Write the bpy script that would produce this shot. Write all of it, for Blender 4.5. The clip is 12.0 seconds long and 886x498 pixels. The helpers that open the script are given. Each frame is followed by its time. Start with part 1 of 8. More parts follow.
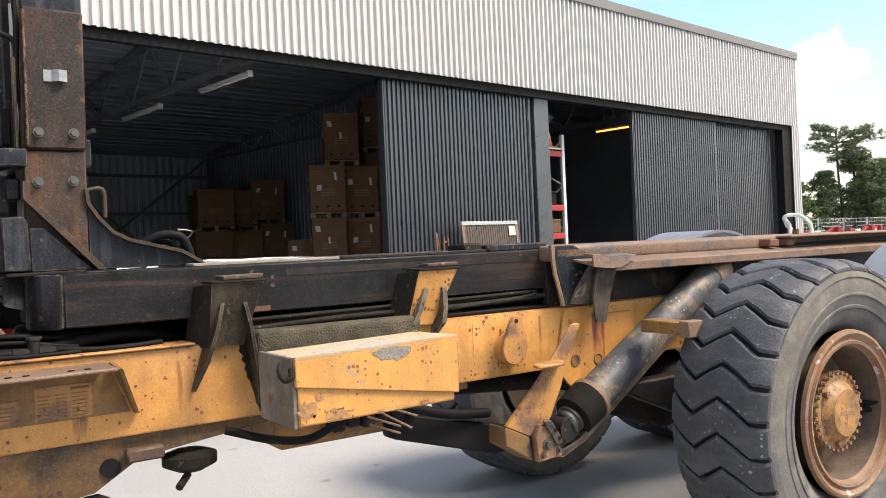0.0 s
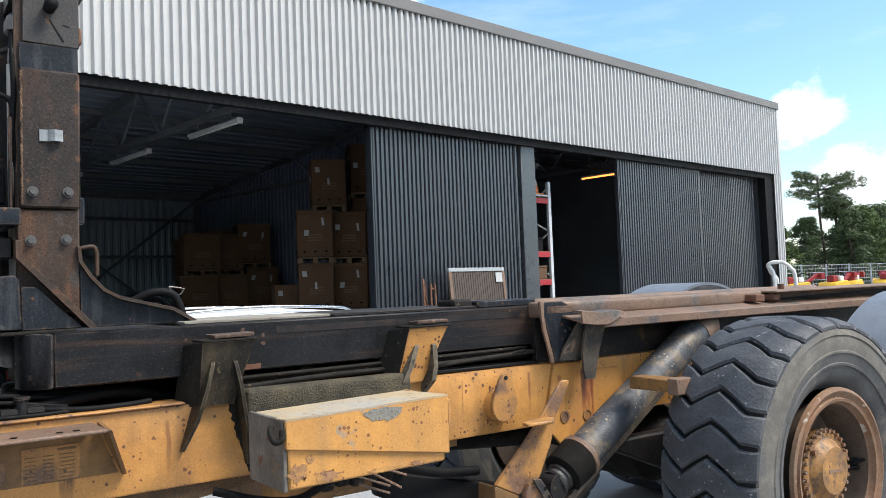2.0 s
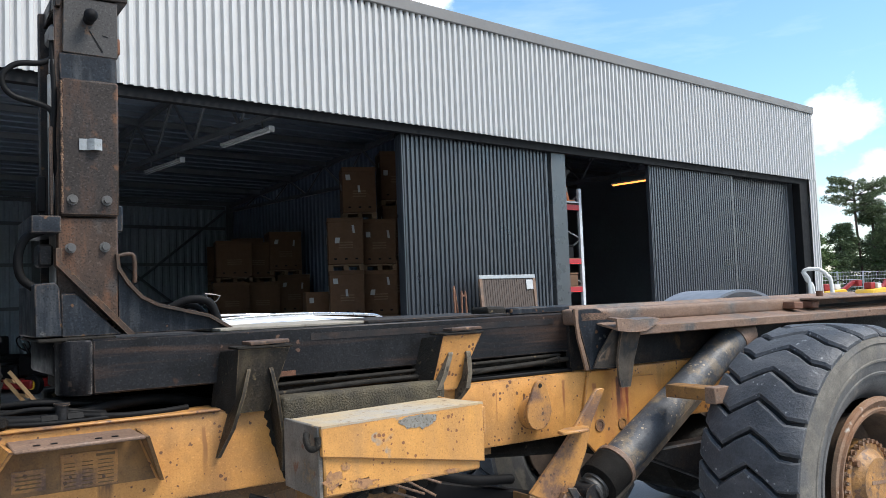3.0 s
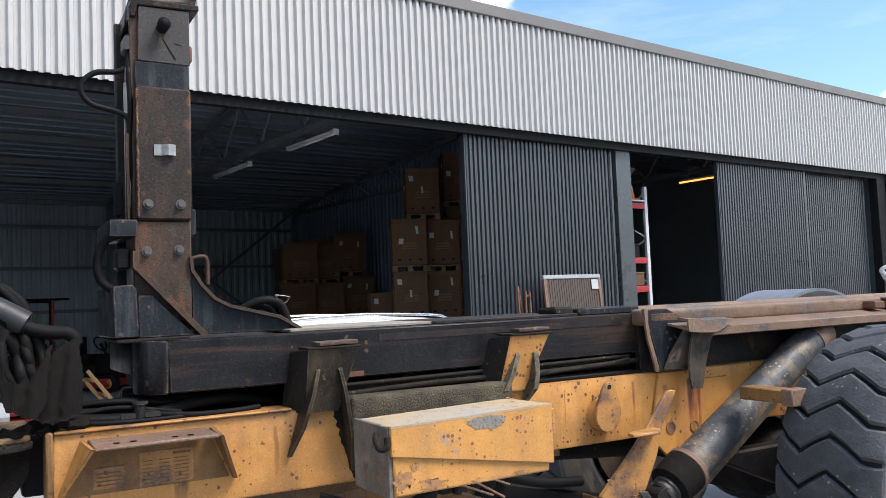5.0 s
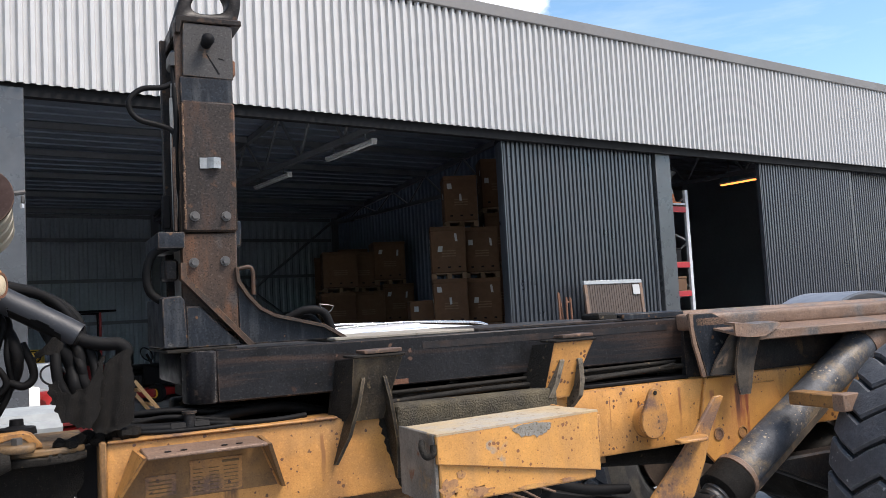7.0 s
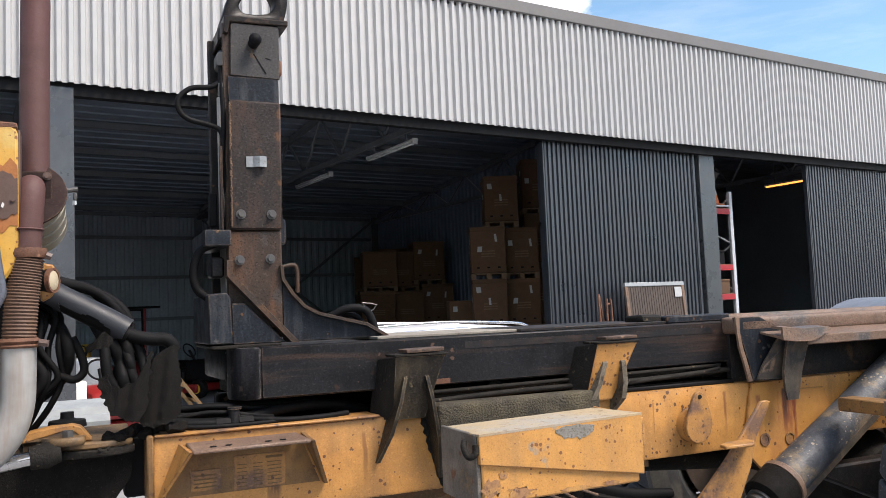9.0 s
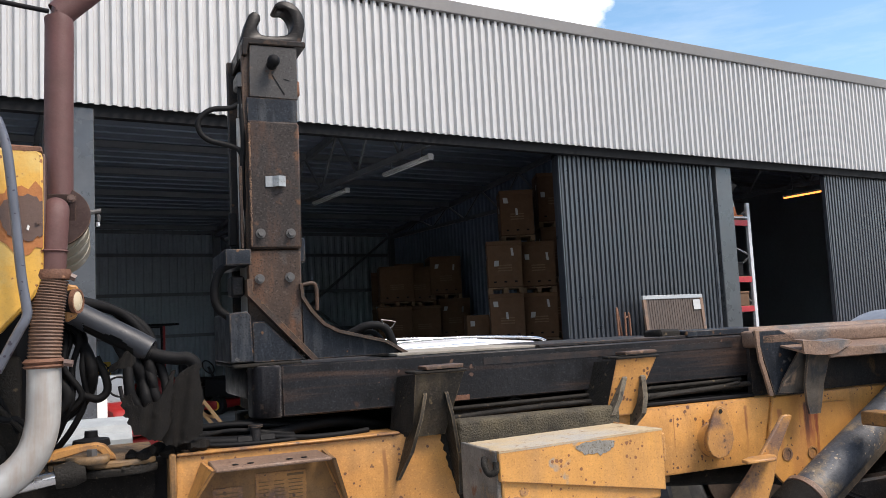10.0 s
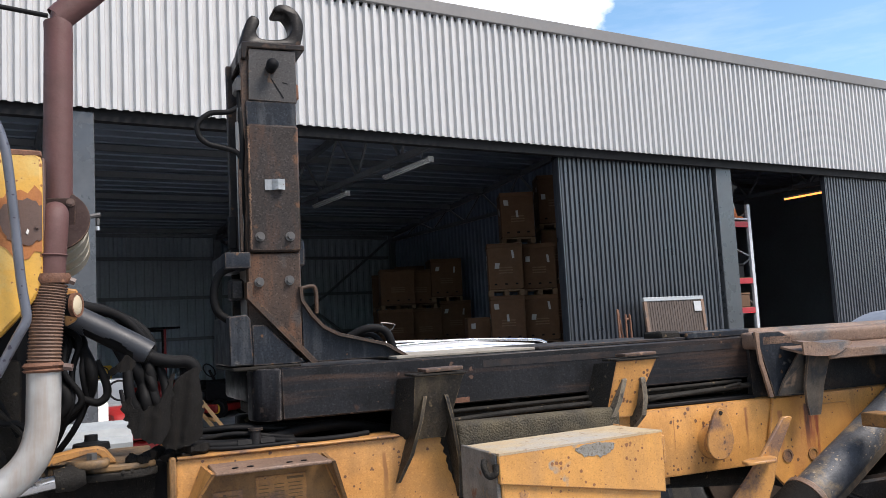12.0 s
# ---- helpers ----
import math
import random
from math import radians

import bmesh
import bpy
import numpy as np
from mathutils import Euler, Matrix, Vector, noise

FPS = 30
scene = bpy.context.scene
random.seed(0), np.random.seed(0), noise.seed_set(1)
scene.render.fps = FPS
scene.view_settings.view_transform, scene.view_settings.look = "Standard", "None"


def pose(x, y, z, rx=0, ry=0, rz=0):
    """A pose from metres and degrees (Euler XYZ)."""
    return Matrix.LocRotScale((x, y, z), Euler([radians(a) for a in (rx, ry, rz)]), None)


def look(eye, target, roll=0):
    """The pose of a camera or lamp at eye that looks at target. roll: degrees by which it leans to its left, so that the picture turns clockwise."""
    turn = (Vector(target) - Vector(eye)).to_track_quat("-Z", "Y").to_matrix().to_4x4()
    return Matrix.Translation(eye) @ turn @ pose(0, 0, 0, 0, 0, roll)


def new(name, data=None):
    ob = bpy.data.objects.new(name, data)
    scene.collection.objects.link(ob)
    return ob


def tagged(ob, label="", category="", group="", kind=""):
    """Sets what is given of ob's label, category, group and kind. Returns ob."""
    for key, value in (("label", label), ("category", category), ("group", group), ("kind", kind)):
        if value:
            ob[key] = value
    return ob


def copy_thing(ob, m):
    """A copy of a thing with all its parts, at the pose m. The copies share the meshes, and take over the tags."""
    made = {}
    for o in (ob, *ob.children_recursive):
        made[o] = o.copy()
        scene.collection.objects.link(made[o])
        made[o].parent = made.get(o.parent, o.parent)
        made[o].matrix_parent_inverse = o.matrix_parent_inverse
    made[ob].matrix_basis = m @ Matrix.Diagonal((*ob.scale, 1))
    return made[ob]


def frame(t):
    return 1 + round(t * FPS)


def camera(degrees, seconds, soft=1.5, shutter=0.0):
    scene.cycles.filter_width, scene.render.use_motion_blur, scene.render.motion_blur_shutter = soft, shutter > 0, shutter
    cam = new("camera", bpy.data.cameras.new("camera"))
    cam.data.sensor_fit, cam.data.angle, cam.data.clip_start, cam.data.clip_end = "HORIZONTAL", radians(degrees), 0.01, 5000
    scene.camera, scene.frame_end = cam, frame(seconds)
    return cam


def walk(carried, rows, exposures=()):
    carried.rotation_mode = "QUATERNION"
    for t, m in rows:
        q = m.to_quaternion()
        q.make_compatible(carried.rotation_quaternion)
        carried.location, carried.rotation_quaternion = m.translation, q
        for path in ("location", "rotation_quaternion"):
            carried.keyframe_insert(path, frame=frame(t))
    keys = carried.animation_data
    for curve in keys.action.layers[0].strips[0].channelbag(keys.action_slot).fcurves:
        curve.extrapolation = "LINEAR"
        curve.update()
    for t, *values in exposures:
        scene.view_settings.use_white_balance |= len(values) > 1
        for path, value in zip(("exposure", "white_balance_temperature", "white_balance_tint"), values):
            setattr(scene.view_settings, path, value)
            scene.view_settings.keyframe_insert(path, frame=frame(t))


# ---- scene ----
cam = camera(56.2, 12.0, soft=0.9)
PATH = [
    (0, (0.008, 0.003, 1.576), (1.356, 1.48, 1.568), -2.5),
    (0.5, (0.001, 0.006, 1.617), (1.377, 1.456, 1.654), -2.2),
    (1, (-0.015, 0.001, 1.626), (1.371, 1.441, 1.688), -2.3),
    (1.5, (-0.021, 0.0, 1.633), (1.358, 1.445, 1.705), -2.0),
    (2, (-0.023, -0.005, 1.639), (1.352, 1.445, 1.733), -2.2),
    (2.5, (-0.022, 0.003, 1.636), (1.335, 1.469, 1.742), -2.3),
    (3, (-0.03, 0.015, 1.639), (1.292, 1.511, 1.753), -2.2),
    (5, (-0.036, 0.033, 1.64), (1.169, 1.624, 1.761), -2.4),
    (5.5, (-0.044, 0.034, 1.641), (1.133, 1.645, 1.77), -2.4),
    (6, (-0.047, 0.032, 1.642), (1.112, 1.656, 1.781), -2.5),
    (6.5, (-0.053, 0.033, 1.641), (1.094, 1.666, 1.784), -2.8),
    (7, (-0.052, 0.035, 1.641), (1.078, 1.679, 1.784), -3.1),
    (9, (-0.064, 0.048, 1.64), (0.988, 1.743, 1.788), -2.4),
    (9.5, (-0.078, 0.039, 1.647), (0.949, 1.748, 1.814), -2.6),
    (10, (-0.078, 0.036, 1.649), (0.94, 1.748, 1.833), -2.9),
    (10.5, (-0.076, 0.03, 1.648), (0.946, 1.739, 1.838), -3.2),
    (11, (-0.076, 0.028, 1.649), (0.947, 1.736, 1.841), -3.3),
    (11.5, (-0.075, 0.03, 1.65), (0.943, 1.741, 1.842), -3.2),
    (12, (-0.074, 0.031, 1.649), (0.942, 1.743, 1.839), -3.1),
]
EXPOSURES = [(0.0, 0.87, 7280, 14), (0.5, 0.75, 7180, 13), (1.0, 0.65, 6930, 10), (1.5, 0.58, 6680, 9), (2.5, 0.51, 6230, 8), (3.2, 0.51, 6230, 9), (5.0, 0.51, 6420, 13), (7.0, 0.51, 6520, 14), (9.0, 0.48, 6670, 14), (10.0, 0.48, 6670, 14), (12.0, 0.48, 6520, 14)]
walk(cam, [(t, look(eye, target, roll)) for t, eye, target, roll in PATH], exposures=EXPOSURES)

# ---------------------------------------------------------------- world and sun
SUN_EL, SUN_AZ = 54.0, 148.0     # degrees; azimuth from +y towards +x
world = bpy.data.worlds.new("sky")
scene.world = world
world.use_nodes = True
wn, wl = world.node_tree.nodes, world.node_tree.links
wn.clear()
w_out, w_bg = wn.new("ShaderNodeOutputWorld"), wn.new("ShaderNodeBackground")
w_sky = wn.new("ShaderNodeTexSky")
w_sky.sky_type, w_sky.sun_disc = "NISHITA", False
w_sky.dust_density, w_sky.ozone_density = 0.5, 2.0
w_sky.sun_elevation, w_sky.sun_rotation = radians(SUN_EL), radians(SUN_AZ)
w_geo, w_map = wn.new("ShaderNodeTexCoord"), wn.new("ShaderNodeMapping")
w_map.inputs["Scale"].default_value = (1.0, 1.0, 1.5)
w_map.inputs["Location"].default_value = (0.35, 0.2, 0.1)
wl.new(w_geo.outputs["Generated"], w_map.inputs["Vector"])


def sky_noise(scale, detail, rough):
    t = wn.new("ShaderNodeTexNoise")
    t.inputs["Scale"].default_value, t.inputs["Detail"].default_value, t.inputs["Roughness"].default_value = scale, detail, rough
    wl.new(w_map.outputs["Vector"], t.inputs["Vector"])
    return t.outputs["Fac"]


def sky_math(op, a, b):
    q = wn.new("ShaderNodeMath")
    q.operation = op
    for k, v in enumerate((a, b)):
        if isinstance(v, float):
            q.inputs[k].default_value = v
        else:
            wl.new(v, q.inputs[k])
    return q.outputs[0]


# cumulus banks all round the sky: azimuth, elevation, size
CLOUDS = ((30, 24, 0.22), (67.3, 10.0, 0.045), (69.5, 6.0, 0.045), (74, 5, 0.06), (84, 9, 0.09), (112, 14, 0.2), (150, 20, 0.22), (188, 16, 0.25), (228, 18, 0.24), (268, 15, 0.26), (305, 19, 0.2), (345, 14, 0.2), (205, 50, 0.3), (20, 62, 0.28))
bank = None
for az, el, size in CLOUDS:
    far = wn.new("ShaderNodeVectorMath")
    far.operation = "DISTANCE"
    wl.new(w_geo.outputs["Generated"], far.inputs[0])
    far.inputs[1].default_value = (math.sin(radians(az)) * math.cos(radians(el)), math.cos(radians(az)) * math.cos(radians(el)), math.sin(radians(el)))
    near = sky_math("SUBTRACT", size, far.outputs["Value"])
    bank = near if bank is None else sky_math("MAXIMUM", bank, near)
puff = sky_math("MULTIPLY", sky_math("SUBTRACT", sky_noise(9.0, 8.0, 0.6), 0.5), 0.20)
w_ramp = wn.new("ShaderNodeMapRange")
w_ramp.inputs["From Min"].default_value, w_ramp.inputs["From Max"].default_value = -0.005, 0.03
wl.new(sky_math("ADD", bank, puff), w_ramp.inputs["Value"])
w_wisp = wn.new("ShaderNodeMapRange")
w_wisp.inputs["From Min"].default_value, w_wisp.inputs["From Max"].default_value, w_wisp.inputs["To Max"].default_value = 0.56, 0.80, 0.16
w_thin = wn.new("ShaderNodeMapping")
w_thin.inputs["Scale"].default_value, w_thin.inputs["Rotation"].default_value = (1.0, 1.0, 5.5), (0.10, -0.12, 0.0)
wl.new(w_geo.outputs["Generated"], w_thin.inputs["Vector"])
w_fine = wn.new("ShaderNodeTexNoise")
w_fine.inputs["Scale"].default_value, w_fine.inputs["Detail"].default_value, w_fine.inputs["Roughness"].default_value = 3.6, 9.0, 0.62
wl.new(w_thin.outputs["Vector"], w_fine.inputs["Vector"])
wl.new(w_fine.outputs["Fac"], w_wisp.inputs["Value"])
w_mix = wn.new("ShaderNodeMix")
w_mix.data_type = "RGBA"
w_mix.inputs["B"].default_value = (9.6, 9.8, 10.2, 1.0)
wl.new(sky_math("MAXIMUM", w_ramp.outputs["Result"], w_wisp.outputs["Result"]), w_mix.inputs["Factor"])
w_hue = wn.new("ShaderNodeHueSaturation")
w_hue.inputs["Hue"].default_value, w_hue.inputs["Saturation"].default_value, w_hue.inputs["Value"].default_value = 0.488, 1.06, 1.42
wl.new(w_sky.outputs["Color"], w_hue.inputs["Color"])
wl.new(w_hue.outputs["Color"], w_mix.inputs["A"])
wl.new(w_mix.outputs["Result"], w_bg.inputs["Color"])
w_bg.inputs["Strength"].default_value = 0.116
wl.new(w_bg.outputs["Background"], w_out.inputs["Surface"])
sun = new("sun", bpy.data.lights.new("sun", "SUN"))
sun.data.energy, sun.data.angle, sun.data.color = 4.1, radians(22), (1.0, 0.93, 0.84)
_a, _e = radians(SUN_AZ), radians(SUN_EL)
sun.matrix_world = look((20 * math.sin(_a) * math.cos(_e), 20 * math.cos(_a) * math.cos(_e), 20 * math.sin(_e)), (0, 0, 0))


# ---------------------------------------------------------------- materials
def surface(name, colour, rough=0.5, metal=0.0, dark=None, grain=12.0, patch=1.6, mix=0.35, bump=0.15, bump_scale=60.0,
            spots=None, spot_scale=14.0, spot_cut=0.66, spot_soft=0.03, streak=None, streak_amount=0.0, streak_way=(9.0, 9.0, 0.9), vary=0.0, spec=0.5,
            second=None, second_scale=2.2, second_cut=0.55, second_soft=0.08, bump_depth=0.01,
            chips=None, chip_scale=30.0, chip_gate=0.62, chip_size=0.9, wear=None, wear_radius=0.006, wear_amount=1.0, speck=0.0,
            chip_cluster=0.0, chip_cluster_scale=5.0, runs=(), coat=0.0):
    """A worn surface: a base colour with broad and fine variation, sharp-edged spots and broad patches of a second look."""
    m = bpy.data.materials.new(name)
    m.use_nodes = True
    n, l = m.node_tree.nodes, m.node_tree.links
    b = n["Principled BSDF"]
    tc = n.new("ShaderNodeTexCoord")

    def noise_of(scale, detail=5.0, stretch=None, rough_=0.6):
        t = n.new("ShaderNodeTexNoise")
        t.inputs["Scale"].default_value, t.inputs["Detail"].default_value = scale, detail
        t.inputs["Roughness"].default_value = rough_
        if stretch:
            mp = n.new("ShaderNodeMapping")
            mp.inputs["Scale"].default_value = stretch
            l.new(tc.outputs["Object"], mp.inputs["Vector"])
            l.new(mp.outputs["Vector"], t.inputs["Vector"])
        else:
            l.new(tc.outputs["Object"], t.inputs["Vector"])
        return t.outputs["Fac"]

    def ramp(value, a, z):
        r = n.new("ShaderNodeMapRange")
        r.inputs["From Min"].default_value, r.inputs["From Max"].default_value = a, z
        l.new(value, r.inputs["Value"])
        return r.outputs["Result"]

    def times(value, k):
        q = n.new("ShaderNodeMath")
        q.operation = "MULTIPLY"
        q.inputs[1].default_value = k
        l.new(value, q.inputs[0])
        return q.outputs[0]

    def blend(fac, a, c):
        x = n.new("ShaderNodeMix")
        x.data_type = "RGBA"
        l.new(fac, x.inputs["Factor"])
        for socket, value in (("A", a), ("B", c)):
            if isinstance(value, tuple):
                x.inputs[socket].default_value = (*value, 1)
            else:
                l.new(value, x.inputs[socket])
        return x.outputs["Result"]

    dark = dark or tuple(c * 0.55 for c in colour)
    col = blend(times(ramp(noise_of(patch), 0.38, 0.68), mix), colour, dark)
    col = blend(times(ramp(noise_of(grain, 8.0), 0.35, 0.7), mix * 0.6), col, tuple(c * 0.7 for c in dark))
    rough_out = ramp(noise_of(patch * 3), 0.3, 0.7)
    rr = n.new("ShaderNodeMapRange")
    rr.inputs["To Min"].default_value, rr.inputs["To Max"].default_value = max(0.03, rough - 0.1), min(1.0, rough + 0.14)
    l.new(rough_out, rr.inputs["Value"])
    rough_final = rr.outputs["Result"]
    if second:
        f = ramp(noise_of(second_scale, 9.0, None, 0.68), second_cut - second_soft, second_cut + second_soft)
        col = blend(f, col, second)
    if streak:
        f = times(ramp(noise_of(1.0, 6.0, streak_way), 0.5, 0.75), streak_amount)
        col = blend(f, col, streak)
    if spots:
        f = ramp(noise_of(spot_scale, 3.0, None, 0.5), spot_cut - spot_soft, spot_cut + spot_soft)
        col = blend(f, col, spots)
    if speck:
        col = blend(times(ramp(noise_of(160.0, 2.0), 0.52, 0.72), speck), col, tuple(c * 0.35 for c in dark))
        col = blend(times(ramp(noise_of(110.0, 2.0, (1.0, 1.0, 1.3)), 0.56, 0.76), speck * 0.7), col, tuple(min(1.0, c * 1.5 + 0.03) for c in colour))
    if chips:
        warp, add, vo, sep = n.new("ShaderNodeTexNoise"), n.new("ShaderNodeVectorMath"), n.new("ShaderNodeTexVoronoi"), n.new("ShaderNodeSeparateColor")
        warp.inputs["Scale"].default_value, warp.inputs["Detail"].default_value = chip_scale * 1.6, 3.0
        scl = n.new("ShaderNodeVectorMath")
        scl.operation, scl.inputs["Scale"].default_value = "SCALE", 0.5 / chip_scale
        l.new(tc.outputs["Object"], warp.inputs["Vector"])
        l.new(warp.outputs["Color"], scl.inputs[0])
        l.new(tc.outputs["Object"], add.inputs[0])
        l.new(scl.outputs["Vector"], add.inputs[1])
        vo.inputs["Scale"].default_value = chip_scale
        l.new(add.outputs["Vector"], vo.inputs["Vector"])
        l.new(vo.outputs["Color"], sep.inputs["Color"])
        sub, thr, less = n.new("ShaderNodeMath"), n.new("ShaderNodeMath"), n.new("ShaderNodeMapRange")
        sub.operation, sub.inputs[1].default_value = "SUBTRACT", chip_gate
        l.new(sep.outputs["Red"], sub.inputs[0])
        thr.operation = "MULTIPLY_ADD"
        l.new(sub.outputs[0], thr.inputs[0])
        thr.inputs[1].default_value = chip_size
        inv = n.new("ShaderNodeMath")
        inv.operation, inv.inputs[1].default_value = "MULTIPLY", -1.0
        l.new(vo.outputs["Distance"], inv.inputs[0])
        if chip_cluster:
            sh, sm = n.new("ShaderNodeMath"), n.new("ShaderNodeMath")
            sh.operation, sh.inputs[1].default_value = "SUBTRACT", 0.5
            l.new(noise_of(chip_cluster_scale, 4.0), sh.inputs[0])
            sm.operation, sm.inputs[1].default_value = "MULTIPLY_ADD", chip_cluster
            l.new(sh.outputs[0], sm.inputs[0])
            l.new(inv.outputs[0], sm.inputs[2])
            l.new(sm.outputs[0], thr.inputs[2])
        else:
            l.new(inv.outputs[0], thr.inputs[2])
        less.inputs["From Min"].default_value, less.inputs["From Max"].default_value = -0.02, 0.03
        l.new(thr.outputs[0], less.inputs["Value"])
        col = blend(less.outputs["Result"], col, chips)
    if wear:
        bv, ge, dt = n.new("ShaderNodeBevel"), n.new("ShaderNodeNewGeometry"), n.new("ShaderNodeVectorMath")
        bv.samples, bv.inputs["Radius"].default_value = 4, wear_radius
        dt.operation = "DOT_PRODUCT"
        l.new(bv.outputs["Normal"], dt.inputs[0])
        l.new(ge.outputs["Normal"], dt.inputs[1])
        em = ramp(dt.outputs["Value"], 0.97, 0.80)
        wm = n.new("ShaderNodeMath")
        wm.operation = "MULTIPLY"
        l.new(em, wm.inputs[0])
        l.new(times(ramp(noise_of(22.0, 6.0), 0.38, 0.58), wear_amount), wm.inputs[1])
        col = blend(wm.outputs[0], col, wear)
    for rx, half, z_low, z_high, hue in runs:
        # a run of rust or dirt down from one spot, wandering and thinning as it goes
        sp, dx, ab, wid, cut, fade = (n.new(k) for k in ("ShaderNodeSeparateXYZ", "ShaderNodeMath", "ShaderNodeMath", "ShaderNodeMath", "ShaderNodeMath", "ShaderNodeMapRange"))
        l.new(tc.outputs["Object"], sp.inputs[0])
        dx.operation, dx.inputs[1].default_value = "SUBTRACT", rx
        l.new(sp.outputs["X"], dx.inputs[0])
        ab.operation = "ABSOLUTE"
        l.new(dx.outputs[0], ab.inputs[0])
        wid.operation, wid.inputs[1].default_value, wid.inputs[2].default_value = "MULTIPLY_ADD", 2.6 * half, -0.75 * half
        l.new(noise_of(1.0, 6.0, (55.0, 55.0, 9.0)), wid.inputs[0])
        cut.operation = "SUBTRACT"
        l.new(wid.outputs[0], cut.inputs[0])
        l.new(ab.outputs[0], cut.inputs[1])
        fade.inputs["From Min"].default_value, fade.inputs["From Max"].default_value = z_low, z_low + 0.6 * (z_high - z_low)
        l.new(sp.outputs["Z"], fade.inputs["Value"])
        both, top = n.new("ShaderNodeMath"), n.new("ShaderNodeMath")
        both.operation = top.operation = "MULTIPLY"
        l.new(ramp(cut.outputs[0], -0.35 * half, 0.35 * half), both.inputs[0])
        l.new(fade.outputs["Result"], both.inputs[1])
        l.new(both.outputs[0], top.inputs[0])
        l.new(ramp(sp.outputs["Z"], z_high + 0.005, z_high - 0.005), top.inputs[1])
        col = blend(top.outputs[0], col, hue)
    if vary:
        oi, hv = n.new("ShaderNodeObjectInfo"), n.new("ShaderNodeHueSaturation")
        vr = n.new("ShaderNodeMapRange")
        vr.inputs["To Min"].default_value, vr.inputs["To Max"].default_value = 1 - vary, 1 + vary
        l.new(oi.outputs["Random"], vr.inputs["Value"])
        l.new(vr.outputs["Result"], hv.inputs["Value"])
        l.new(col, hv.inputs["Color"])
        col = hv.outputs["Color"]
    l.new(col, b.inputs["Base Color"])
    l.new(rough_final, b.inputs["Roughness"])
    b.inputs["Metallic"].default_value = metal
    b.inputs["Specular IOR Level"].default_value = spec
    b.inputs["Coat Weight"].default_value, b.inputs["Coat Roughness"].default_value = coat, 0.15
    if bump:
        bp = n.new("ShaderNodeBump")
        bp.inputs["Strength"].default_value, bp.inputs["Distance"].default_value = bump, bump_depth
        l.new(noise_of(bump_scale, 6.0), bp.inputs["Height"])
        l.new(bp.outputs["Normal"], b.inputs["Normal"])
    return m


RUST = (0.13, 0.055, 0.025)
M = {}
M["yellow"] = surface("yellow paint", (0.60, 0.295, 0.080), 0.45, dark=(0.42, 0.19, 0.045), mix=0.75, patch=2.2, spots=(0.14, 0.065, 0.03), spot_scale=30, spot_cut=0.72, spot_soft=0.02,
                      second=(0.24, 0.13, 0.05), second_scale=3.2, second_cut=0.63, second_soft=0.14, streak=(0.20, 0.10, 0.04), streak_amount=0.6, bump=0.14,
                      chips=(0.125, 0.055, 0.027), chip_scale=52, chip_gate=0.56, chip_size=0.75, chip_cluster=1.7, chip_cluster_scale=4.0, speck=0.32, wear=(0.12, 0.055, 0.028), wear_radius=0.014, wear_amount=1.3,
                      runs=((0.56, 0.03, 0.96, 1.12, (0.07, 0.035, 0.02)), (0.90, 0.012, 1.0, 1.2, (0.25, 0.11, 0.035)), (2.62, 0.012, 1.0, 1.22, (0.26, 0.10, 0.035)), (2.22, 0.006, 1.05, 1.2, (0.2, 0.08, 0.03))))
M["yellow_rusty"] = surface("yellow paint with rust runs", (0.55, 0.265, 0.064), 0.5, dark=(0.42, 0.19, 0.048), mix=0.6, patch=3, second=(0.34, 0.16, 0.05), second_scale=4, second_cut=0.62, second_soft=0.12,
                            streak=(0.30, 0.11, 0.04), streak_amount=0.5, streak_way=(6.5, 6.5, 0.9), bump=0.15, chips=(0.12, 0.055, 0.028), chip_scale=38, chip_gate=0.66, chip_size=0.7, chip_cluster=1.0, speck=0.2, wear=(0.15, 0.07, 0.035), wear_radius=0.012,
                            runs=((2.975, 0.06, 0.92, 1.20, (0.27, 0.085, 0.035)), (2.965, 0.024, 1.0, 1.21, (0.07, 0.03, 0.02)), (3.02, 0.014, 0.9, 1.17, (0.20, 0.045, 0.022)), (2.80, 0.02, 0.93, 1.19, (0.30, 0.12, 0.045))))
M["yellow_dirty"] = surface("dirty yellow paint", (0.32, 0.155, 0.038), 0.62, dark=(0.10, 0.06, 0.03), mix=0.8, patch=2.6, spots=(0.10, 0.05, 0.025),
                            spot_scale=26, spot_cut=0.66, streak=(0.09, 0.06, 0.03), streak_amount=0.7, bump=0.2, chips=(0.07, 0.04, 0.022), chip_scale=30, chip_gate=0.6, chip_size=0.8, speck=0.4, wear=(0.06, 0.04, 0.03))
M["yellow_box"] = surface("chipped yellow paint", (0.57, 0.28, 0.070), 0.5, dark=(0.46, 0.22, 0.058), mix=0.55, patch=3.0, spots=(0.27, 0.24, 0.19), spot_scale=9, spot_cut=0.715, spot_soft=0.02,
                          second=(0.42, 0.21, 0.06), second_scale=7, second_cut=0.62, second_soft=0.1, streak=(0.27, 0.16, 0.08), streak_amount=0.5, bump=0.14,
                          chips=(0.20, 0.085, 0.035), chip_scale=64, chip_gate=0.50, chip_size=0.62, chip_cluster=1.5, chip_cluster_scale=7.0, speck=0.35, wear=(0.2, 0.1, 0.05), wear_radius=0.010, wear_amount=1.2)
